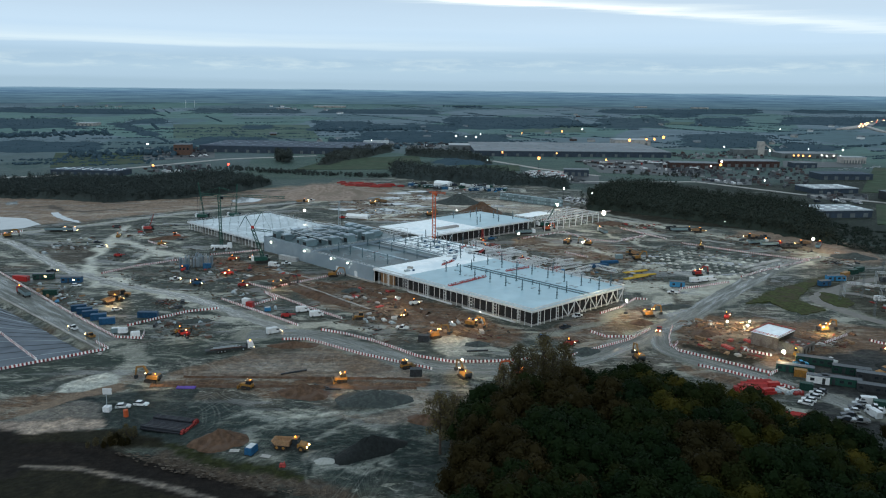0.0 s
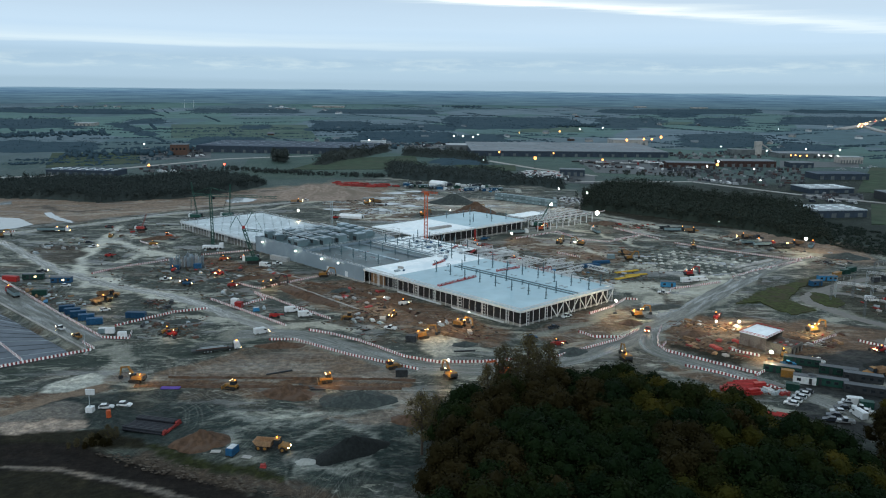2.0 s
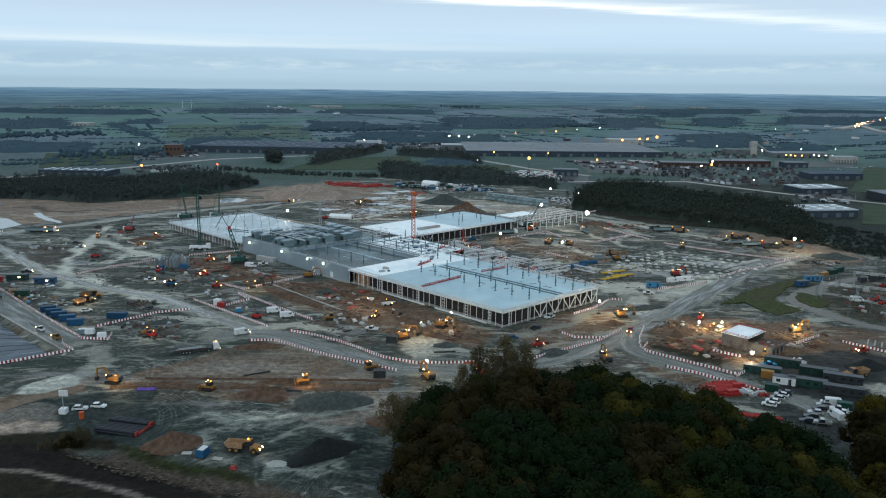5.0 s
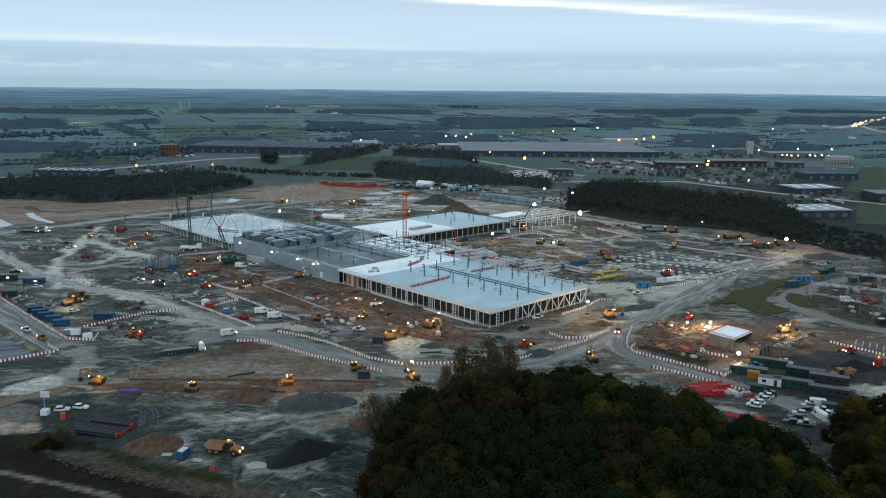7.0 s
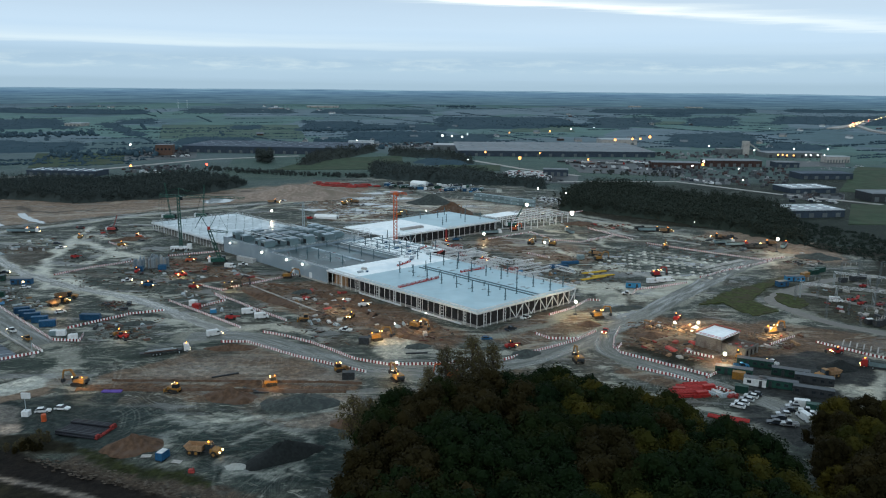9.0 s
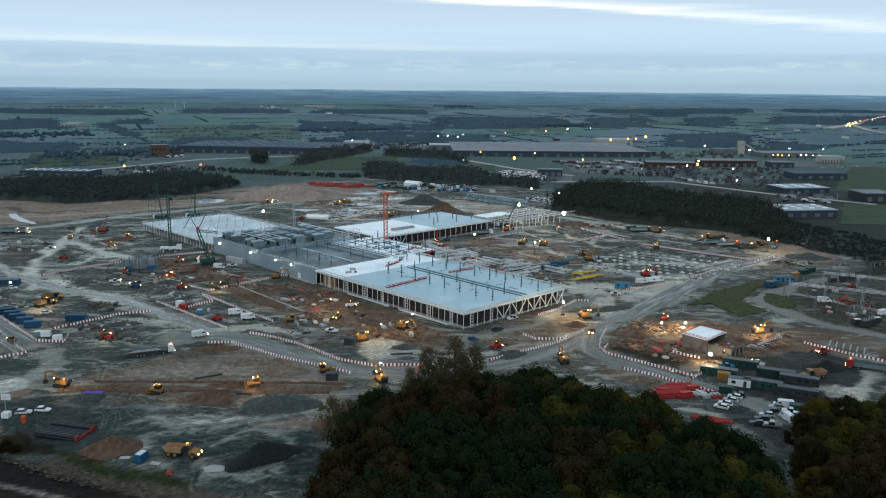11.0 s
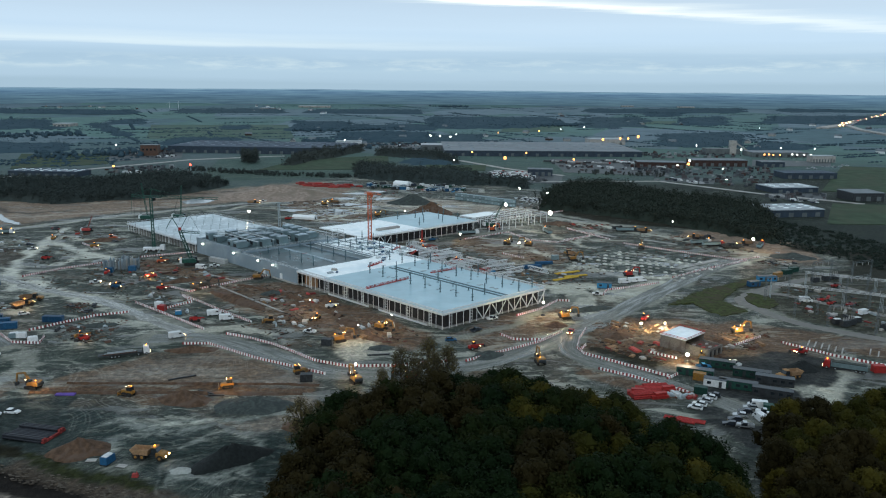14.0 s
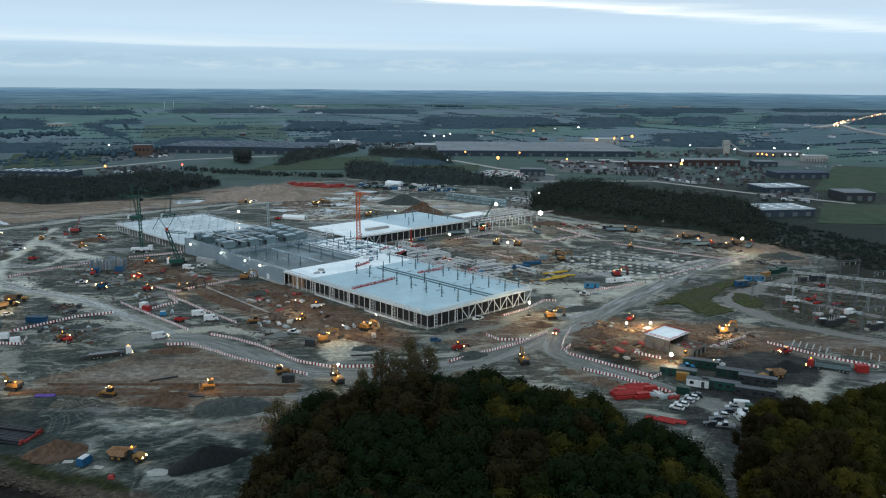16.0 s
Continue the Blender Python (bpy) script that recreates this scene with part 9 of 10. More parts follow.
# ---- steel on the ground between the halls ----
random.seed(41)
for i in range(32):
    a, b = random.uniform(76, 108), random.uniform(36, 134)
    fr = thing("truss_bundle", "white steel lattice trusses lying ready for lifting", "steel truss", Matrix.Translation(site(a, b)) @ pose(0, 0, 0, 0, 0, random.choice((43, 136)) + random.uniform(-6, 6)), "trusses on the ground")
    for y in (0, 1.1):
        part("truss", Shape().truss((-7, y, 2.3), (7, y, 2.3), 2.0, 0.26, 1.8), M["steel_white"], fr)
    part("bearer", Shape().box(-5, 0.5, 0, 0.4, 2.2, 0.3).box(5, 0.5, 0, 0.4, 2.2, 0.3), M["timber"], fr)
for i in range(22):
    a, b = random.uniform(66, 104), random.uniform(38, 136)
    if a < 80 and b > 96:
        a += 16
    ln, wd, hi = random.uniform(4, 9), random.uniform(2, 3.2), random.uniform(1.8, 3.6)
    cage = Shape()
    for x in (-ln / 2, 0, ln / 2):
        for y in (-wd / 2, wd / 2):
            cage.bar((x, y, 0), (x, y, hi), 0.2)
        cage.bar((x, -wd / 2, hi), (x, wd / 2, hi), 0.18)
    for y in (-wd / 2, wd / 2):
        for z in (hi * 0.5, hi):
            cage.bar((-ln / 2, y, z), (ln / 2, y, z), 0.18)
        cage.bar((-ln / 2, y, 0.2), (0, y, hi), 0.14).bar((0, y, hi), (ln / 2, y, 0.2), 0.14)
    solo("steel_cage", cage, M[random.choice(("steel_white", "steel_white", "steel_white", "old_red"))], "open welded steel cage standing ready for lifting", "steel cage", Matrix.Translation(site(a, b)) @ pose(0, 0, 0, 0, 0, random.choice((43, 136)) + random.uniform(-5, 5)), "steel cages between the halls")
for a, b, n in ((56, 106, 7), (62, 118, 6), (70, 104, 6), (54, 128, 7), (68, 132, 6), (12, 86, 3), (48, 92, 5), (60, 96, 4)):
    for i in range(n):
        pk = solo("roof_pack", Shape().box(0, 0, 0, random.uniform(1.2, 3.2), random.uniform(0.8, 1.6), random.uniform(0.4, 1.0), top=0.92), M[random.choice(("steel_grey", "white", "blue", "steel_grey", "concrete"))], "wrapped roofing pack lying on the membrane", "roofing pack",
                  Matrix.Translation(site(a + random.uniform(-4, 4), b + random.uniform(-5, 5), HEIGHT + 0.03)) @ pose(0, 0, 0, 0, 0, random.uniform(0, 180)), "roofing packs")


# ---- switchyard ----
M["gantry"] = material("dull_galvanised_lattice", (0.13, 0.15, 0.16), 0.6, 0.3, 0.2, 1.0)
def gantry_frame(spot, turn, high=11, span=14):
    o = thing("switchyard_gantry", "slender grey lattice gantry of the switchyard", "gantry", put(*spot, turn), "switchyard gantries")
    for x in (-span / 2, span / 2):
        s = lattice_mast(Shape(), high, 0.7, 0, 1.4, 0.07)
        s.v = [(a + x, b, c) for a, b, c in s.v]
        part("leg", s, M["gantry"], o)
    part("beam", Shape().truss((-span / 2, 0.3, high), (span / 2, 0.3, high), 0.9, 0.07, 1.4).truss((-span / 2, -0.3, high), (span / 2, -0.3, high), 0.9, 0.07, 1.4), M["gantry"], o)
    for x in (-4, 0, 4):
        part("insulator", Shape().tube((x, 0, high - 0.9), (x, 0, high - 2.4), 0.16, 6), M["concrete"], o)


YARD = [(184.6, 353.9), (186.4, 327.2), (220.2, 387.1), (195.5, 315.7), (221.9, 355.7), (225.3, 341.9), (209.7, 305.1), (230.9, 329.2), (218.3, 298.4), (251.2, 347.7), (240.5, 388.1), (251.9, 377.6)]
for i, p in enumerate(YARD):
    gantry_frame(p, 20 + (i % 3) * 3, 9 if i % 2 else 11.5, 13)
for i in range(6):
    rail = Vector((182.7, 355.8)) + Vector(((i % 3) * 0.6 + (i // 3) * 26, (i % 3) * 2.2 + (i // 3) * 22))
    line = solo("busbar", Shape().tube((rail.x, rail.y, 7.0), (rail.x + 110, rail.y - 52, 7.0), 0.09, 5), M["steel_white"], "long silver busbar on the switchyard supports", "busbar", group="switchyard busbars")
    sup = thing("busbar_support", "row of slim insulated posts under a busbar", "post", group="busbar supports")
    for j in range(9):
        k = j / 8
        part("post", Shape().tube((rail.x + 110 * k, rail.y - 52 * k, 0), (rail.x + 110 * k, rail.y - 52 * k, 7.0), 0.09, 5), M["steel_grey"], sup)
for i, p in enumerate(((217.3, 387), (224.6, 390.8), (230.7, 394.6), (200.2, 315.9), (211.7, 308.8), (196.7, 313.4))):
    t = thing("transformer", "dark grey oil transformer with cooling fins", "transformer", put(*p, 15), "switchyard transformers")
    part("tank", Shape().box(0, 0, 0.4, 3.6, 2.2, 2.4), M["steel_dark"], t)
    for j in range(6):
        part("fin", Shape().box(-1.5 + j * 0.6, 1.4, 0.7, 0.15, 0.6, 1.8), M["steel_dark"], t)
    for j in (-1, 0, 1):
        part("bushing", Shape().tube((j * 1.1, 0, 2.8), (j * 1.1, 0, 4.2), 0.2, 6, 0.1), M["concrete"], t)
fence = thing("panel_fence", "pale concrete panels laid out beside the yard road", "fence")
for i in range(6):
    p = Vector((172.1, 288.5)).lerp(Vector((181, 280)), i / 5)
    part("panel", Shape().box(p.x, p.y + 3, 0.02, 0.5, 7, 0.3, -30), M["concrete"], fence)
for i in range(5):
    p = Vector((190.9, 279.2)).lerp(Vector((198, 269.5)), i / 4)
    part("panel", Shape().box(p.x, p.y + 3, 0.02, 0.5, 7, 0.3, -30), M["concrete"], fence)


# ---- signs and masts near the haul road ----
cctv = thing("camera_mast", "white site watch mast with two white boxes", "mast", put(*(-102.9, 211.3)))
part("base", Shape().box(0, 0, 0, 2.0, 2.0, 1.6), M["white"], cctv)
part("pole", Shape().tube((0, 0, 1.6), (0, 0, 7.0), 0.12, 6), M["steel_grey"], cctv)
part("sign_box", Shape().box(0.4, 0, 5.4, 2.6, 0.5, 1.7), M["white"], cctv)
lane = thing("road_sign", "tall slim sign post at the basin corner", "sign", put(*(-127.9, 259.6)))
part("post", Shape().tube((0, 0, 0), (0, 0, 7.5), 0.12, 6), M["steel_grey"], lane)
part("base", Shape().box(0, 0, 0, 1.2, 1.2, 0.6), M["concrete"], lane)
orange_box = solo("orange_drum", Shape().tube((0, 0, 0), (0, 0, 2.2), 0.7, 10), M["orange_paint"], "orange plastic drum standing by parked cars", "drum", put(*(-95.7, 207.7)))
for spot, t in (((-48.8, 185.4), -10), ((-57.9, 188.1), 5)):
    solo("ground_plate", Shape().box(0, 0, 0.02, 2.6, 1.6, 0.10), M["concrete"], "pale road plate lying on gravel", "plate", put(*spot, t))
solo("red_pump", Shape().box(0, 0, 0, 1.6, 1.0, 0.9, top=0.8).tube((0.5, 0, 0.9), (0.5, 0, 1.5), 0.1, 6), M["old_red"], "small red pump beside the ditch", "pump", put(*(-43.1, 180.1), 0))
for p, t, ln in (((-54.5, 245.4), 30, 9), ((-42.7, 233.5), -25, 6), ((8.2, 270.6), 10, 8), ((-38.7, 231.3), 0, 5)):
    solo("steel_beam", Shape().box(0, 0, 0, ln, 0.5, 0.5), M["steel_dark"], "dark steel beam lying on the ground", "beam", put(*p, t), "loose beams")


# ---- the country beyond ----
def shed(spot, turn, length, deep, high, wall, roof, label, bays=6, vents=True, light="roof_white"):
    o = thing("warehouse", label, "warehouse", put(*spot, turn))
    part("wall", Shape().box(0, 0.15, 0, length, 0.3, high), M[wall], o)
    part("wall", Shape().box(0, deep - 0.15, 0, length, 0.3, high), M[wall], o)
    part("wall", Shape().box(-length / 2 + 0.15, deep / 2, 0, 0.3, deep - 0.62, high), M[wall], o)
    part("wall", Shape().box(length / 2 - 0.15, deep / 2, 0, 0.3, deep - 0.62, high), M[wall], o)
    part("roof", Shape().box(0, deep / 2, high + 0.01, length + 0.6, deep + 0.6, 0.5), M[roof], o)
    for i in range(bays):
        x = -length / 2 + (i + 0.5) * length / bays
        w = part("loading_door", Shape().box(x, -0.06, 0.2, min(4, length / bays * 0.5), 0.12, min(4.0, high * 0.6)), M["shed_grey" if wall != "shed_grey" else "steel_dark"], o)
        if vents:
            for k in (0.25, 0.5, 0.75):
                part("rooflight", Shape().box(x, deep * k, high + 0.52, length / bays * 0.34, 1.8, 0.5), M[light], o)
    return o


shed((-249.7, 1078.8), -4, 250, 110, 9, "shed_blue", "shed_roof_navy", "long dark blue warehouse among fields", 16, light="rooflight_dull")
shed((-393.8, 790.3), -5, 76, 26, 5, "shed_blue", "shed_roof_navy", "low dark shed with pale rooflights behind the woods", 8)
shed((154, 1083.3), 3, 276, 170, 7.4, "shed_blue", "shed_roof_dark", "very large grey warehouse with flat roof", 16, light="rooflight_dull")
shed((353, 731), 10, 46, 30, 4.6, "shed_blue", "shed_roof", "dark clad shed with pale roof", 3)
shed((295, 590), 10, 44, 30, 5.4, "shed_blue", "shed_roof", "dark clad shed with pale roof", 4)
shed((418, 846), 4, 58, 26, 6, "shed_blue", "shed_roof_navy", "dark blue industrial shed", 5, False)
shed((394, 679), 4, 28, 26, 7, "steel_dark", "shed_roof_dark", "dark clad industrial shed", 3, False)
shed((125, 846), -6, 27, 14, 7, "shed_blue", "shed_roof_dark", "small dark office building", 4, False)
shed((281, 941), -6, 57, 22, 7, "old_brick", "shed_roof_dark", "brown brick works building", 6, False)
shed((361, 970), 2, 68, 26, 7.5, "old_brick", "shed_roof_dark", "brown brick works building", 7, False)
shed((492, 1109), 4, 80, 36, 6.5, "shed_grey", "shed_roof_dark", "grey works hall with lit bays", 7, False)
shed((521, 1040), 3, 31, 16, 8, "concrete", "shed_roof", "white office building with long windows", 8, False)
shed((427, 971), 3, 29, 18, 6, "shed_blue", "shed_roof_dark", "small dark blue shed", 3, False)
shed((286, 1314.7), 3, 60, 40, 9, "concrete", "shed_roof", "pale gabled store beside the large warehouse", 4, False)
shed((8.9, 1177.8), 3, 60, 40, 7, "shed_grey", "shed_roof", "grey shed beside the road", 4, False)
shed((-139.7, 1231.3), 3, 40, 25, 7, "white", "shed_roof", "white farm building with pale roof", 3, False)
silo = thing("silo_tower", "tall white concrete silo with a sloping conveyor", "silo", put(*(438.9, 1154.1), 0))
part("tower", Shape().box(0, 0, 0, 9, 8, 20), M["concrete"], silo)
part("conveyor", Shape().bar((4.4, 0, 17), (24, 0, 4), 1.8, 1.8), M["concrete"], silo)
part("hall", Shape().box(-14, 8, 0, 50, 20, 8), M["shed_grey"], silo)
brown = thing("brown_tower", "square rust-brown building block by the road", "building", put(*(-380.4, 1041.1), 8))
part("block", Shape().box(0, 0, 0, 22, 16, 14), M["rust"], brown)
part("roof", Shape().box(0, 0, 14.01, 23, 17, 0.5), M["shed_roof_dark"], brown)
for i in range(4):
    part("window", Shape().box(-7.5 + i * 5, -8.06, 7, 2.6, 0.12, 2.6), M["glass"], brown)

random.seed(55)
# rows of lorries and vans in the far yards
for (x0, y0), (x1, y1), n, kinds in (((71, 825.3), (113.7, 805.2), 16, ("van", "lorry")), ((74.1, 863.5), (105.5, 861.8), 12, ("van",)), ((167.4, 949.2), (256.4, 921.9), 18, ("van", "car")), ((-64.2, 1255.8), (53, 1206.2), 22, ("van", "car", "lorry")),
                                 ((-428.7, 698.8), (-400.4, 682), 14, ("car", "van")), ((-326.1, 830.9), (-306.3, 827.8), 8, ("van",)), ((-365.1, 1009.3), (-341.6, 1029.5), 10, ("van", "car")), ((259.5, 822.1), (297.3, 779.4), 16, ("van", "car")), ((304.8, 679.3), (349.4, 670.4), 12, ("car", "van")),
                                 ((-53.2, 740.5), (43.6, 710.3), 40, ("van", "container", "cabin", "car")), ((-441.6, 1086.9), (-405.2, 1055.2), 8, ("van",)), ((453.9, 946.9), (534.2, 997.1), 10, ("car",)), ((-54.5, 757.9), (34.4, 741.7), 30, ("van", "container", "pickup"))):
    for i in range(n):
        k = random.random()
        x, y = x0 + (x1 - x0) * k + random.uniform(-3, 3), y0 + (y1 - y0) * k + random.uniform(-8, 8)
        kd = random.choice(kinds)
        paint = random.choice(("white", "white", "car_silver", "car_dark")) if kd in ("car", "van", "pickup") else ("white" if kd in ("lorry",) else random.choice(("steel_dark", "green_box", "blue")))
        extra = {"length": 9.6} if kd == "cabin" else ({"length": 6.06} if kd == "container" else {})
        vehicle(kd, paint, (x, y), random.choice((0, 80, 20)), False, **extra)

for (x0, y0), (x1, y1), n, turn in (((72.4, 840.7), (114.2, 819.3), 18, 60), ((75.2, 868.6), (115.8, 850.9), 15, 60), ((235.6, 1019.5), (279.2, 940.6), 14, -32), ((152.2, 1001.5), (220.6, 980.9), 8, 0)):
    for i in range(n):
        k = i / (n - 1)
        vehicle("lorry", random.choice(("white", "white", "red")), (x0 + (x1 - x0) * k, y0 + (y1 - y0) * k), turn, False, trailer=random.choice(("white", "wrap", "wrap", "steel_dark")))

# goods, cars and sheds too small to tell apart in the far works yards
rng_y = np.random.default_rng(23)
goods = Shape()
for poly, n in (([(155.1, 1024.7), (271.6, 1047.4), (285.7, 922.4), (270.5, 868), (153.4, 907.1)], 70), ([(251.1, 930.9), (425.4, 964.4), (341.7, 760.1), (245.1, 808.6)], 190), ([(-449.9, 1090.6), (-393.3, 1160), (-328, 986.1), (-410, 1023.9)], 90), ([(46.7, 871.1), (128.7, 815.9), (124.4, 781.9), (44.8, 797.1)], 80),
                ([(-218.5, 1255.4), (-14.2, 1312.6), (-11.5, 1216.5), (-205.6, 1187.7)], 110), ([(297, 1156.4), (469.6, 1221), (426.2, 1100.7), (283.4, 1065.2)], 120), ([(-360.8, 859.4), (-303.8, 916.9), (-278.8, 845.5), (-340.5, 827.3)], 50), ([(319.4, 718.2), (378.9, 723.9), (359.1, 682.7), (307.3, 688.2)], 26)):
    for x, y in inside_points(rng_y, poly, 3.0)[:n]:
        goods.box(x, y, -0.1, rng_y.uniform(2, 7), rng_y.uniform(1.5, 3), rng_y.uniform(1.2, 3.6), rng_y.choice((0, 60, 90, -30)), top=0.9)
M["goods"] = leaf_material("goods_in_yards", [(0.0, (0.42, 0.44, 0.45)), (0.12, (0.03, 0.035, 0.04)), (0.35, (0.10, 0.11, 0.12)), (0.46, (0.06, 0.034, 0.030)), (0.49, (0.05, 0.055, 0.06)), (0.68, (0.30, 0.31, 0.32)), (0.78, (0.05, 0.05, 0.05)), (0.9, (0.04, 0.08, 0.13))])
solo("yard_goods", goods, M["goods"], "goods, cars and small sheds far off in the works yards", "goods", kind="stuff")

# far lamps: sodium lamps at the warehouse, white lamps in the yards
for (px, py), h, warm, big in (((91.2, 926.1), 12, True, 2.6), ((264, 1240.1), 14, True, 2.8), ((297.2, 1268.3), 14, True, 2.4), ((310.5, 1270.5), 14, True, 2.4), ((338.4, 1323.5), 14, True, 3.2), ((190.6, 1514.9), 11, True, 2.4), ((53.8, 1053.4), 8, True, 1.8),
                               ((179.6, 971.3), 7, True, 1.8), ((126.8, 1047.2), 8, True, 1.6), ((-339, 835), 7, True, 1.7), ((109.3, 1466.8), 10, True, 1.8), ((312.1, 961.3), 5, True, 2.6), ((304.9, 953.8), 4, True, 2.4), ((318, 958), 4, True, 2.2), ((300, 940), 4, False, 2.2), ((322.4, 969.4), 7, False, 2.4),
                               ((-12.9, 1341.4), 11, False, 2.6), ((3.7, 1330.9), 11, False, 2.2), ((21, 1320.7), 11, False, 2.2), ((30.3, 1406), 10, False, 1.6), ((399.1, 1197.2), 9, False, 1.8), ((441.8, 1126.9), 9, False, 2.2), ((304.3, 780.1), 6, False, 1.3),
                               ((337.9, 890.2), 6, False, 1.3), ((459.7, 1086.1), 6, True, 1.6), ((466.3, 1087), 6, True, 1.6), ((469.2, 1079.1), 6, True, 1.6), ((479, 1080.5), 6, True, 1.4), ((500.3, 1091.8), 6, False, 1.4), ((503.7, 1084), 6, False, 1.4), ((513.7, 1085.4), 6, False, 1.4), ((523.6, 1086.8), 6, False, 1.4),
                               ((518.3, 1175.5), 8, False, 1.6), ((567.6, 1173.2), 8, False, 1.6), ((30.4, 958.4), 6, False, 1.0), ((-183.5, 1088.8), 8, False, 1.6), ((-459.1, 1113.8), 8, False, 2.2), ((311.4, 1729.1), 8, False, 2.0), ((250.6, 1654.5), 8, False, 2.2), ((-148.7, 1253.6), 8, False, 1.6),
                               ((133.3, 645.8), 5, False, 0.6), ((187.1, 541.9), 4, False, 0.6), ((711.2, 1770.1), 8, False, 1.6)):
    light_tower((px, py), h, 0, warm, big * (1.45 if warm else 0.85))
red_lamp = thing("mast_lamp", "red warning lamp on a thin mast", "lamp", put(*(-260.5, 850.6)))
part("mast", Shape().tube((0, 0, 0), (0, 0, 7), 0.15, 6), M["steel_grey"], red_lamp)
part("lamp_glass", Shape().ball(0, 0, 7.6, 1.1), M["tail"], red_lamp)

# queue of headlights on the far motorway
random.seed(61)
for i in range(40):
    k = i / 39
    x, y = Vector((974.2, 1942.5)).lerp(Vector((1107.9, 2173.8)), k / 0.4) if k < 0.4 else Vector((1107.9, 2173.8)).lerp(Vector((1582.4, 2820.2)), (k - 0.4) / 0.6)
    h = thing("far_car", "car with bright headlights on the far motorway", "car", put(x + random.uniform(-6, 6), y + random.uniform(-14, 14), -120, float(rise(x, y)) + 4.0), "motorway traffic")
    part("body", Shape().prism([(-2.2, 0.3), (-2.0, 1.0), (-1.2, 1.5), (0.6, 1.5), (1.3, 1.0), (2.2, 0.8), (2.2, 0.3)], -0.9, 0.9), M["car_silver"], h)
    part("headlight", Shape().ball(2.2, 0, 1.0, 1.1), M["tail" if i % 4 == 3 else "head"], h)
for pts, w, nm, lb in (([(-500.7, 743.2), (-425, 781.4), (-378.5, 865.3), (-305.2, 985.9), (-200.3, 1050.4)], 9, "road", "grey country road past the sheds"), ([(899.9, 1876.8), (1045.5, 2061.8), (1289.4, 2445.7), (1907, 3199.9)], 26, "road", "pale far motorway"), ([(1042.3, 2061), (951.9, 1798.4), (904.4, 1503.4)], 14, "road", "pale slip road"),
                       ([(114.4, 794.9), (245.1, 808.6), (315.6, 721.6), (359.1, 682.7), (381.3, 661.8)], 6, "road", "road between the industrial sheds"), ([(37.8, 1010.8), (94.8, 913.8), (150.8, 850.7)], 8, "road", "road beside the works yard")):
    s = Shape()
    for p, q in zip(pts[:-1], pts[1:]):
        bank = 8.0 if "motorway" in lb or "slip" in lb else 0.5
        s.bar((*p, 0.05 + float(rise(*p))), (*q, 0.05 + float(rise(*q))), w, bank)
    solo(nm, s, M["concrete"], lb, "road", kind="structure")
yard_mat = material("grey_yard_asphalt", (0.052, 0.060, 0.064), 0.6, 0, 0.25, 9.0)
for i, poly in enumerate(([(156.5, 883.6), (267.3, 856.8), (289.3, 935.4), (279.4, 1048.4), (158.2, 1049)], [(62.4, 789.6), (138.8, 779.7), (150.8, 850.7), (69.4, 886.1)], [(-84.8, 1163), (67.3, 1146.2), (74.6, 1279.1), (-95.2, 1300.5)], [(244.2, 810.5), (294.8, 788.1), (312.9, 838.4), (272.2, 843.9)],
                          [(313.9, 692.3), (359.1, 682.7), (380.8, 727.9), (322.6, 726.1)], [(401.9, 975), (505.3, 987.4), (535, 1049.3), (437.6, 1068.6)], [(-400.7, 949.7), (-324.1, 999), (-356.7, 1100.2), (-472.6, 1142.8)], [(-421.4, 653.5), (-387.7, 664.4), (-427.1, 733.4), (-468.8, 728.6)])):
    sheet("yard_paving", poly, 0.2, yard_mat, "grey paved yard among industrial sheds", "pavement")

# broken stone tipped along the bank
rng_s = np.random.default_rng(44)
sp = inside_points(rng_s, [(-92.2, 188), (-74.8, 186.6), (-52.7, 177.9), (-33, 173.1), (-21.2, 168.3), (-26.1, 165), (-52.5, 172.2), (-74.9, 179.2)], 0.9)[:460]
sv, sf = lumps(rng_s, LUMP_FAR, np.column_stack([sp, rng_s.uniform(-1.2, -0.8, len(sp))]), rng_s.uniform(0.08, 0.36, (len(sp), 1)) * np.array([[2.1, 0.9, 0.6]]), 0.18)
M["bank_stone"] = leaf_material("pale_bank_stone", [(0.0, (0.025, 0.021, 0.017)), (0.4, (0.050, 0.041, 0.033)), (0.8, (0.115, 0.10, 0.084))], 0.9)
solo("bank_stones", mesh_of("bank_stones", sv, sf, M["bank_stone"]), None, "pale broken stones tipped along the dark bank", "stones", kind="stuff")

# hedges, copses and farm houses scattered over the plain
FIELD_TURN = radians(28)


def land(x, y):
    return float(rise(x, y))


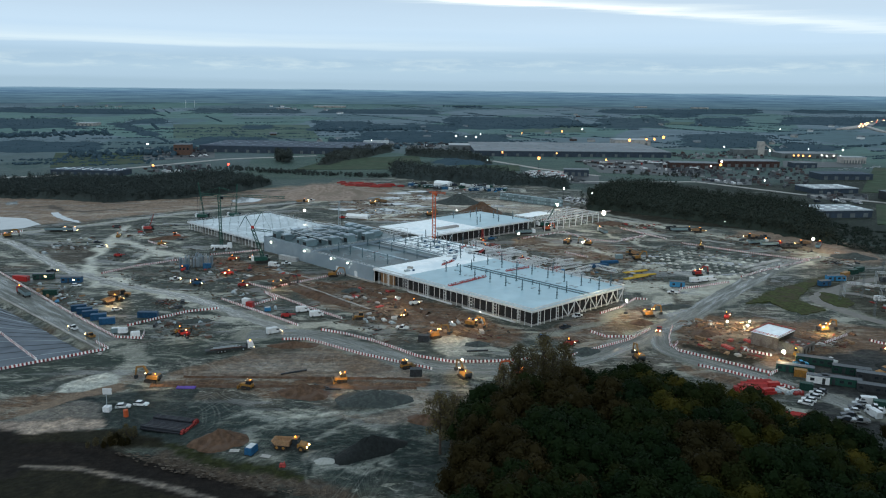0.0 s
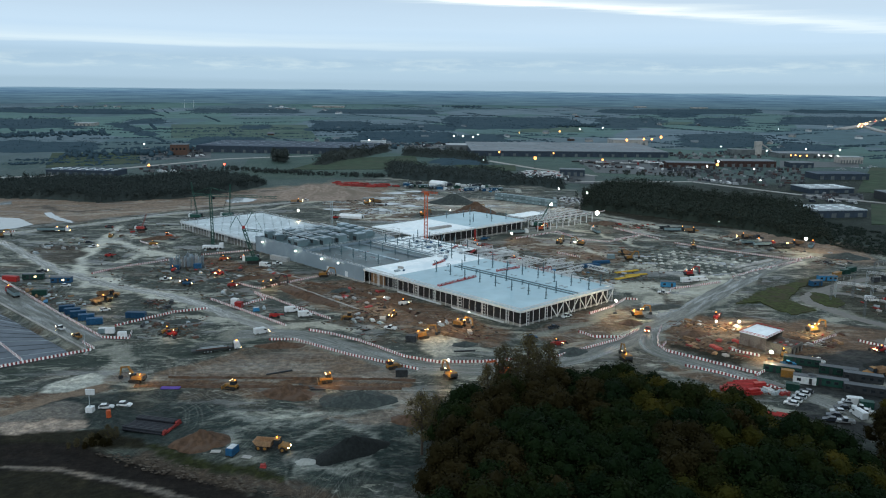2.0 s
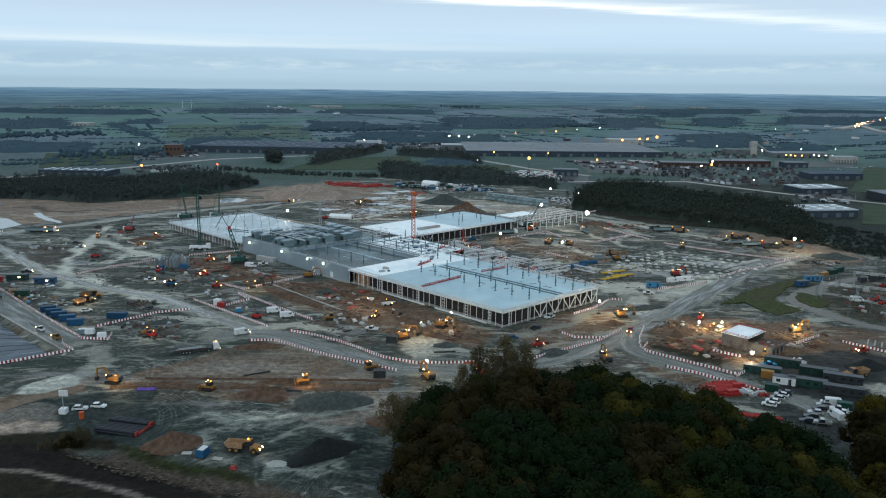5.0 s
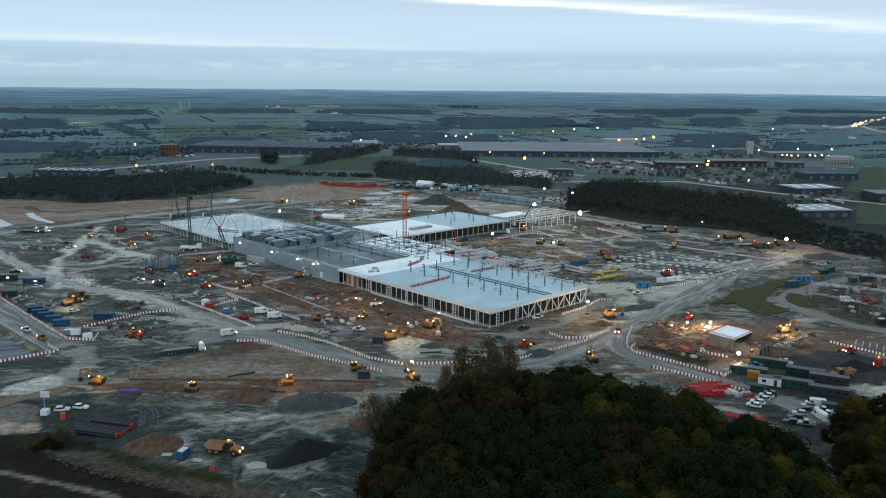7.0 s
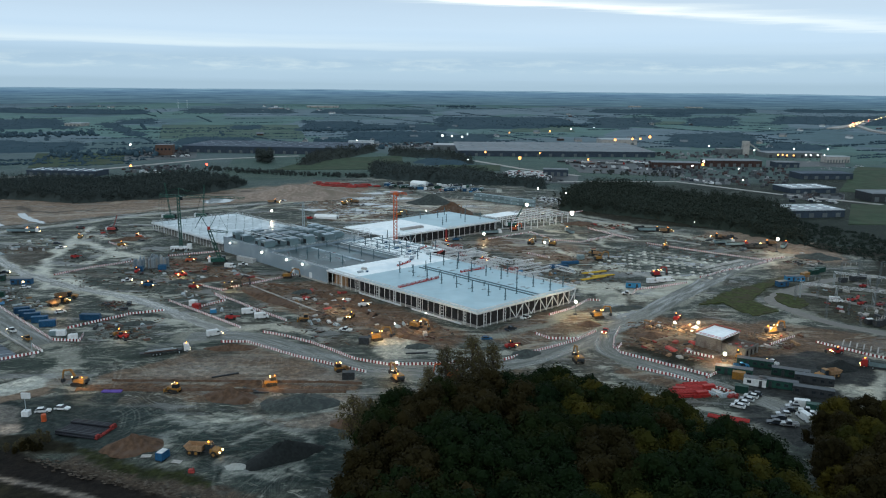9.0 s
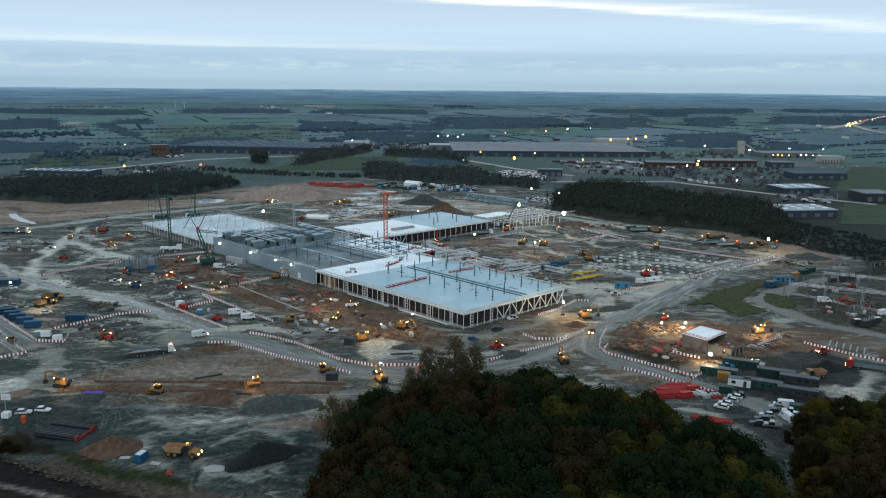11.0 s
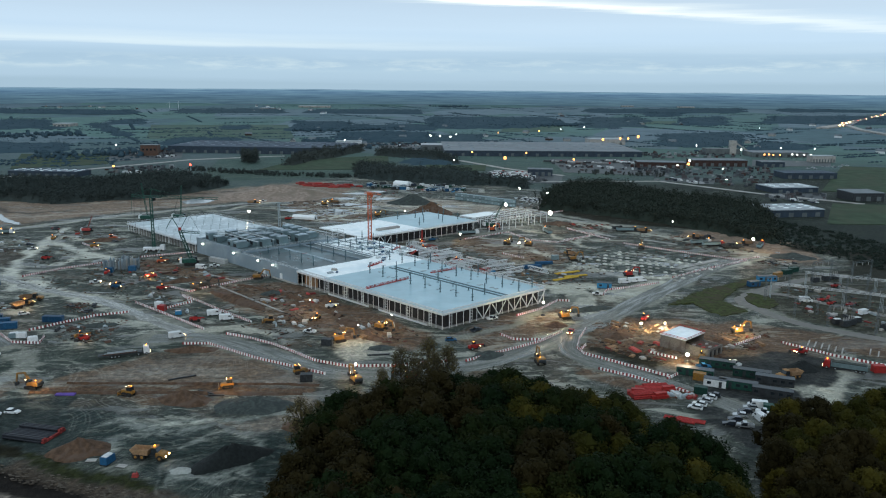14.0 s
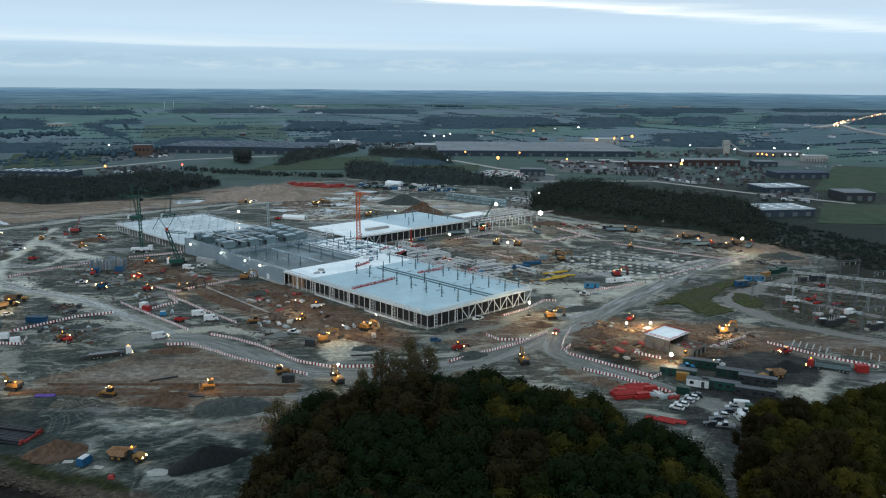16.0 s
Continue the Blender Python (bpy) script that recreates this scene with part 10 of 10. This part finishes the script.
def hedges():
    """Field hedges, tree rows and small copses, thinning out into blocks of wood."""
    rng = np.random.default_rng(19)
    pts = []
    for _ in range(210):
        d = 900 * (3.75 ** rng.uniform(0.02, 1))
        a = rng.uniform(-0.62, 0.62)
        x, y = d * math.sin(a), d * math.cos(a)
        t = FIELD_TURN + (math.pi / 2 if rng.random() < 0.35 else 0) + rng.normal(0, 0.08)
        ln = rng.uniform(80, 380)
        wood = rng.random() < 0.05
        n = int(ln / 3.0) if not wood else int(ln * 0.75)
        u, w = rng.uniform(-0.5, 0.5, n) * ln, rng.normal(0, 1, n) * (1.5 if not wood else rng.uniform(12, 34))
        q = np.column_stack([x + u * math.cos(t) - w * math.sin(t), y + u * math.sin(t) + w * math.cos(t), np.full(n, 3.0 if not wood else 8.0)])
        pts.append(q[(q[:, 1] > 1180) | ((np.abs(q[:, 0] - 100) > 480) & (q[:, 1] > 880))])
    p = np.concatenate(pts)
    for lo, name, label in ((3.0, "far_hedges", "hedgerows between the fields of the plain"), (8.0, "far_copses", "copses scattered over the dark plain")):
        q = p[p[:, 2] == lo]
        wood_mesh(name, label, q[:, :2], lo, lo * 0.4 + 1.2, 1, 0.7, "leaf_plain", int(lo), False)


hedges()
BLOCKS = [[(-986.6, 1548.3), (-804.9, 1584.6), (-986.5, 1900.3), (-1183.4, 1853.3)], [(-663.7, 1023.9), (-528.4, 1060.7), (-534.4, 1139.1), (-578.4, 1211.5), (-760.9, 1171.3)], [(-769.5, 1779.8), (-701.6, 1794.7), (-782, 1981), (-845.7, 1965.6)],
          [(-805.5, 1771.9), (-534.6, 1337.6), (-534.6, 1352.3), (-806.9, 1798.1)], [(-487, 1648.2), (-417.8, 1662.1), (-446.9, 1748.2), (-507.4, 1735.5)], [(-420.7, 1212.1), (-327, 1263.3), (-356.6, 1353), (-460.4, 1335.7)], [(-311.5, 1619.5), (-190.6, 1602.4), (-233.4, 1925.9), (-384.3, 2011.7)],
          [(-171.7, 1313.9), (-15, 1339), (-22.2, 1595.1), (-197.2, 1525.9)], [(-195.8, 1641.9), (-24.5, 1675.1), (-29.7, 1861.3), (-206.5, 1823.8)], [(-26.3, 1740.4), (199.9, 1785.6), (298.2, 1986), (319.3, 2322.2), (-42.4, 2309.4)], [(330.4, 1860.1), (481.9, 1891.1), (584.3, 2388.2), (416.7, 2346.5)],
          [(590.3, 1992.8), (722, 2020.7), (863.2, 2457.7), (716.4, 2421.1)], [(623.5, 2480.3), (726.4, 2506.7), (797.4, 2761.5), (687.6, 2730.9)], [(362.3, 1271.8), (475.6, 1288.6), (558.5, 1430.8), (607, 1634.3), (459.9, 1608.1)], [(483.5, 1202.2), (597.1, 1239.1), (647.1, 1363.4), (544.2, 1347.7)],
          [(869.6, 2140.6), (1230, 2071.5), (1552.2, 2629.3), (1036.3, 2542.8)], [(-15, 1339), (90.4, 1383.7), (90.8, 1507.7), (-18.7, 1472.1)], [(-20.7, 951.4), (22.4, 956.7), (20.9, 1015.4), (-23.4, 1009.7)], [(-1504.4, 2297.5), (-964.7, 2315.3), (-1024.8, 2545.9), (-1648.5, 2515.8)], [(-855.8, 2441), (-525.5, 2487.8), (-612.8, 2793.2), (-934.7, 2689.3)],
          [(497.2, 2782.5), (1050.4, 2831.9), (1195.7, 3234.9), (539.3, 3031.2)], [(-465.6, 2555.4), (-94.1, 2561.8), (-106.3, 2830.9), (-486.6, 2772.1)], [(1234.2, 2937.9), (1713.4, 2908.3), (1958.3, 3332.1), (1347.6, 3214.4)]]


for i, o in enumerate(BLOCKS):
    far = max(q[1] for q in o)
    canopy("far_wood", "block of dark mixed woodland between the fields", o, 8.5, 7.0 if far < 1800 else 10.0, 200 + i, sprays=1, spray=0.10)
# green meadows; the far colour is blued and paled to paint haze
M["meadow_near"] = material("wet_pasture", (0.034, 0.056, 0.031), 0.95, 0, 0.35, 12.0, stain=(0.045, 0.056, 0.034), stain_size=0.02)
M["meadow"] = material("hazed_meadow", (0.055, 0.094, 0.074), 0.95, 0, 0.3, 30.0, stain=(0.068, 0.100, 0.084), stain_size=0.01)
for o in ([(-2.1, 883.1), (66.8, 891), (69.9, 955.6), (-4.1, 953.5)], [(122.9, 1641.7), (260.5, 1667.5), (290.8, 1984.4), (153, 1954.5)], [(-507.6, 1342.2), (-258.2, 1384.2), (-370.2, 1840.7), (-670.3, 1775.5)], [(-467.7, 858.9), (-384.2, 920.6), (-442.3, 1054.5), (-556.1, 1038.8)],
          [(-192.4, 873.1), (-44.6, 896.4), (-61.4, 1070.8), (-171.2, 1006.4)], [(383.1, 743.7), (455.5, 731.3), (594.1, 971), (520.3, 989.1)], [(516.1, 2033.4), (601.2, 2051.9), (680.2, 2334.7), (592.5, 2351.2)], [(303.6, 560.5), (356.7, 560.1), (411.6, 655.2), (355.2, 662.7)]):
    q = [(x, y, land(x, y) + 0.35) for x, y in o]
    n = len(q)
    solo("meadow", Shape().add(q + [(x, y, z - 0.6) for x, y, z in q], [tuple(range(n))] + [(i, n + i, n + (i + 1) % n, (i + 1) % n) for i in range(n)]), M["meadow" if o[0][1] > 1200 else "meadow_near"], "green meadow between hedges, tinted for its distance", "field", kind="structure")
house_walls = [Shape().box(0, 0, 0, 12, 8, 4.0).mesh("wall", M[m]) for m in ("white", "brick", "concrete")]
house_roof = Shape().prism([(-6.6, 4.0), (0, 7.2), (6.6, 4.0)], -6.6, 6.6)
house_roof.v = [(y, x * 0.7, z) for x, y, z in house_roof.v]
house_roof = house_roof.mesh("roof", M["shed_roof_dark"])
random.seed(91)
for i in range(52):
    cx, cy = random.choice(((60, 1500), (-20, 1750), (150, 1400), (-560, 2600), (-700, 3000), (600, 1500), (350, 1350), (500, 2100), (-1200, 2700), (800, 1250), (-250, 1350), (300, 2500), (900, 1900)))
    x, y = random.gauss(cx, 110), random.gauss(cy, 70)
    o = thing("farm_house", "small distant house with pitched roof", "house", put(x, y, random.uniform(0, 180), land(x, y) - 0.6), "far houses")
    part("wall", random.choice(house_walls), None, o)
    part("roof", house_roof, None, o)
for p, ln in (((-527.4, 3019.8), 150), ((-650.5, 2772.5), 60), ((-829.6, 1678.5), 45), ((752.2, 3350.9), 60), ((984.2, 3287.2), 80)):
    shed(p, 0, ln * 0.8, 40, 6, "concrete", "shed_roof", "pale far glasshouse or barn", 4, False).location.z = land(*p)
for p in ((-998.9, 2772.3), (-970, 2783.1)):
    o = thing("wind_turbine", "distant white wind turbine at rest", "wind turbine", put(*p, 10, land(*p)) @ Matrix.Scale(0.45, 4), "wind turbines")
    part("tower", Shape().tube((0, 0, 0), (0, 0, 45), 1.6, 6, 0.9), M["white"], o)
    for a in (90, 210, 330):
        part("blade", Shape().bar((0, -1, 45), (22 * math.cos(radians(a)), -1, 45 + 22 * math.sin(radians(a))), 1.0, 0.4), M["white"], o)


# far skyline: a glowing wall with haze painted into its colours
def skyline():
    n = 200
    vs, fs = [], []
    for i in range(n + 1):
        a = -1.0 + 2.0 * i / n
        x, y = 3460 * math.sin(a), 3460 * math.cos(a)
        top = 73.8 + 1.0 * math.sin(a * 23) + 0.6 * math.sin(a * 61 + 1) + 0.35 * math.sin(a * 140)
        vs += [(x, y, -10), (x, y, top), (x * 1.004, y * 1.004, -10), (x * 1.004, y * 1.004, top)]
    for i in range(n):
        k = 4 * i
        fs += [(k, k + 4, k + 5, k + 1), (k + 1, k + 5, k + 7, k + 3), (k + 2, k + 3, k + 7, k + 6)]
    m = bpy.data.materials.new("hazy_distance")
    m.use_nodes = True
    nd, l = m.node_tree.nodes, m.node_tree.links
    b = nd["Principled BSDF"]
    tc = nd.new("ShaderNodeTexCoord")
    sp = nd.new("ShaderNodeSeparateXYZ")
    l.new(tc.outputs["Object"], sp.inputs[0])
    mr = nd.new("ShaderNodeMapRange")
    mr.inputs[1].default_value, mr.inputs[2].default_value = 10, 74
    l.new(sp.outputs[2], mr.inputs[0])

    def bands(scale, detail):
        mp = nd.new("ShaderNodeMapping")
        mp.inputs["Scale"].default_value = scale
        l.new(tc.outputs["Object"], mp.inputs[0])
        nz = nd.new("ShaderNodeTexNoise")
        nz.inputs["Scale"].default_value = 1.0
        nz.inputs["Detail"].default_value = detail
        l.new(mp.outputs[0], nz.inputs[0])
        return nz.outputs[0]

    # Emission ramp paints the haze, bluer and paler towards the top.
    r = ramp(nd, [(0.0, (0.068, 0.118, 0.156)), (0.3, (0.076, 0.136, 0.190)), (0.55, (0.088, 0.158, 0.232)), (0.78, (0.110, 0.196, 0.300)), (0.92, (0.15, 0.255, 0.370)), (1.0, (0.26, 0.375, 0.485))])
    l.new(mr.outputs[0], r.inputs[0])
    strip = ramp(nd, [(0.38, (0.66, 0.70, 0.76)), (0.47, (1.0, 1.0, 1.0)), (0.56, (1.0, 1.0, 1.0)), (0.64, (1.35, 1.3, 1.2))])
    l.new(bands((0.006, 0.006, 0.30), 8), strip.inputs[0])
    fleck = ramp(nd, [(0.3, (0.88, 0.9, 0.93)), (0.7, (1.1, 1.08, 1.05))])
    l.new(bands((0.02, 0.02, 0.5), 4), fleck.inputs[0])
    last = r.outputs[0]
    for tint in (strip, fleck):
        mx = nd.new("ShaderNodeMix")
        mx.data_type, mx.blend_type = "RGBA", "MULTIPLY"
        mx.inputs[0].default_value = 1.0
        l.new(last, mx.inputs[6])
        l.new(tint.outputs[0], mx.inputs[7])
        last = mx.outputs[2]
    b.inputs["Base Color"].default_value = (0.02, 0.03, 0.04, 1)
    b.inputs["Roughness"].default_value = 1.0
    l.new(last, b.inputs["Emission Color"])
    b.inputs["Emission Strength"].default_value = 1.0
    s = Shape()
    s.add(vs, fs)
    solo("backdrop", s.mesh("backdrop", m), None, "glowing blue skyline of far low hills with painted haze", "backdrop", kind="structure")


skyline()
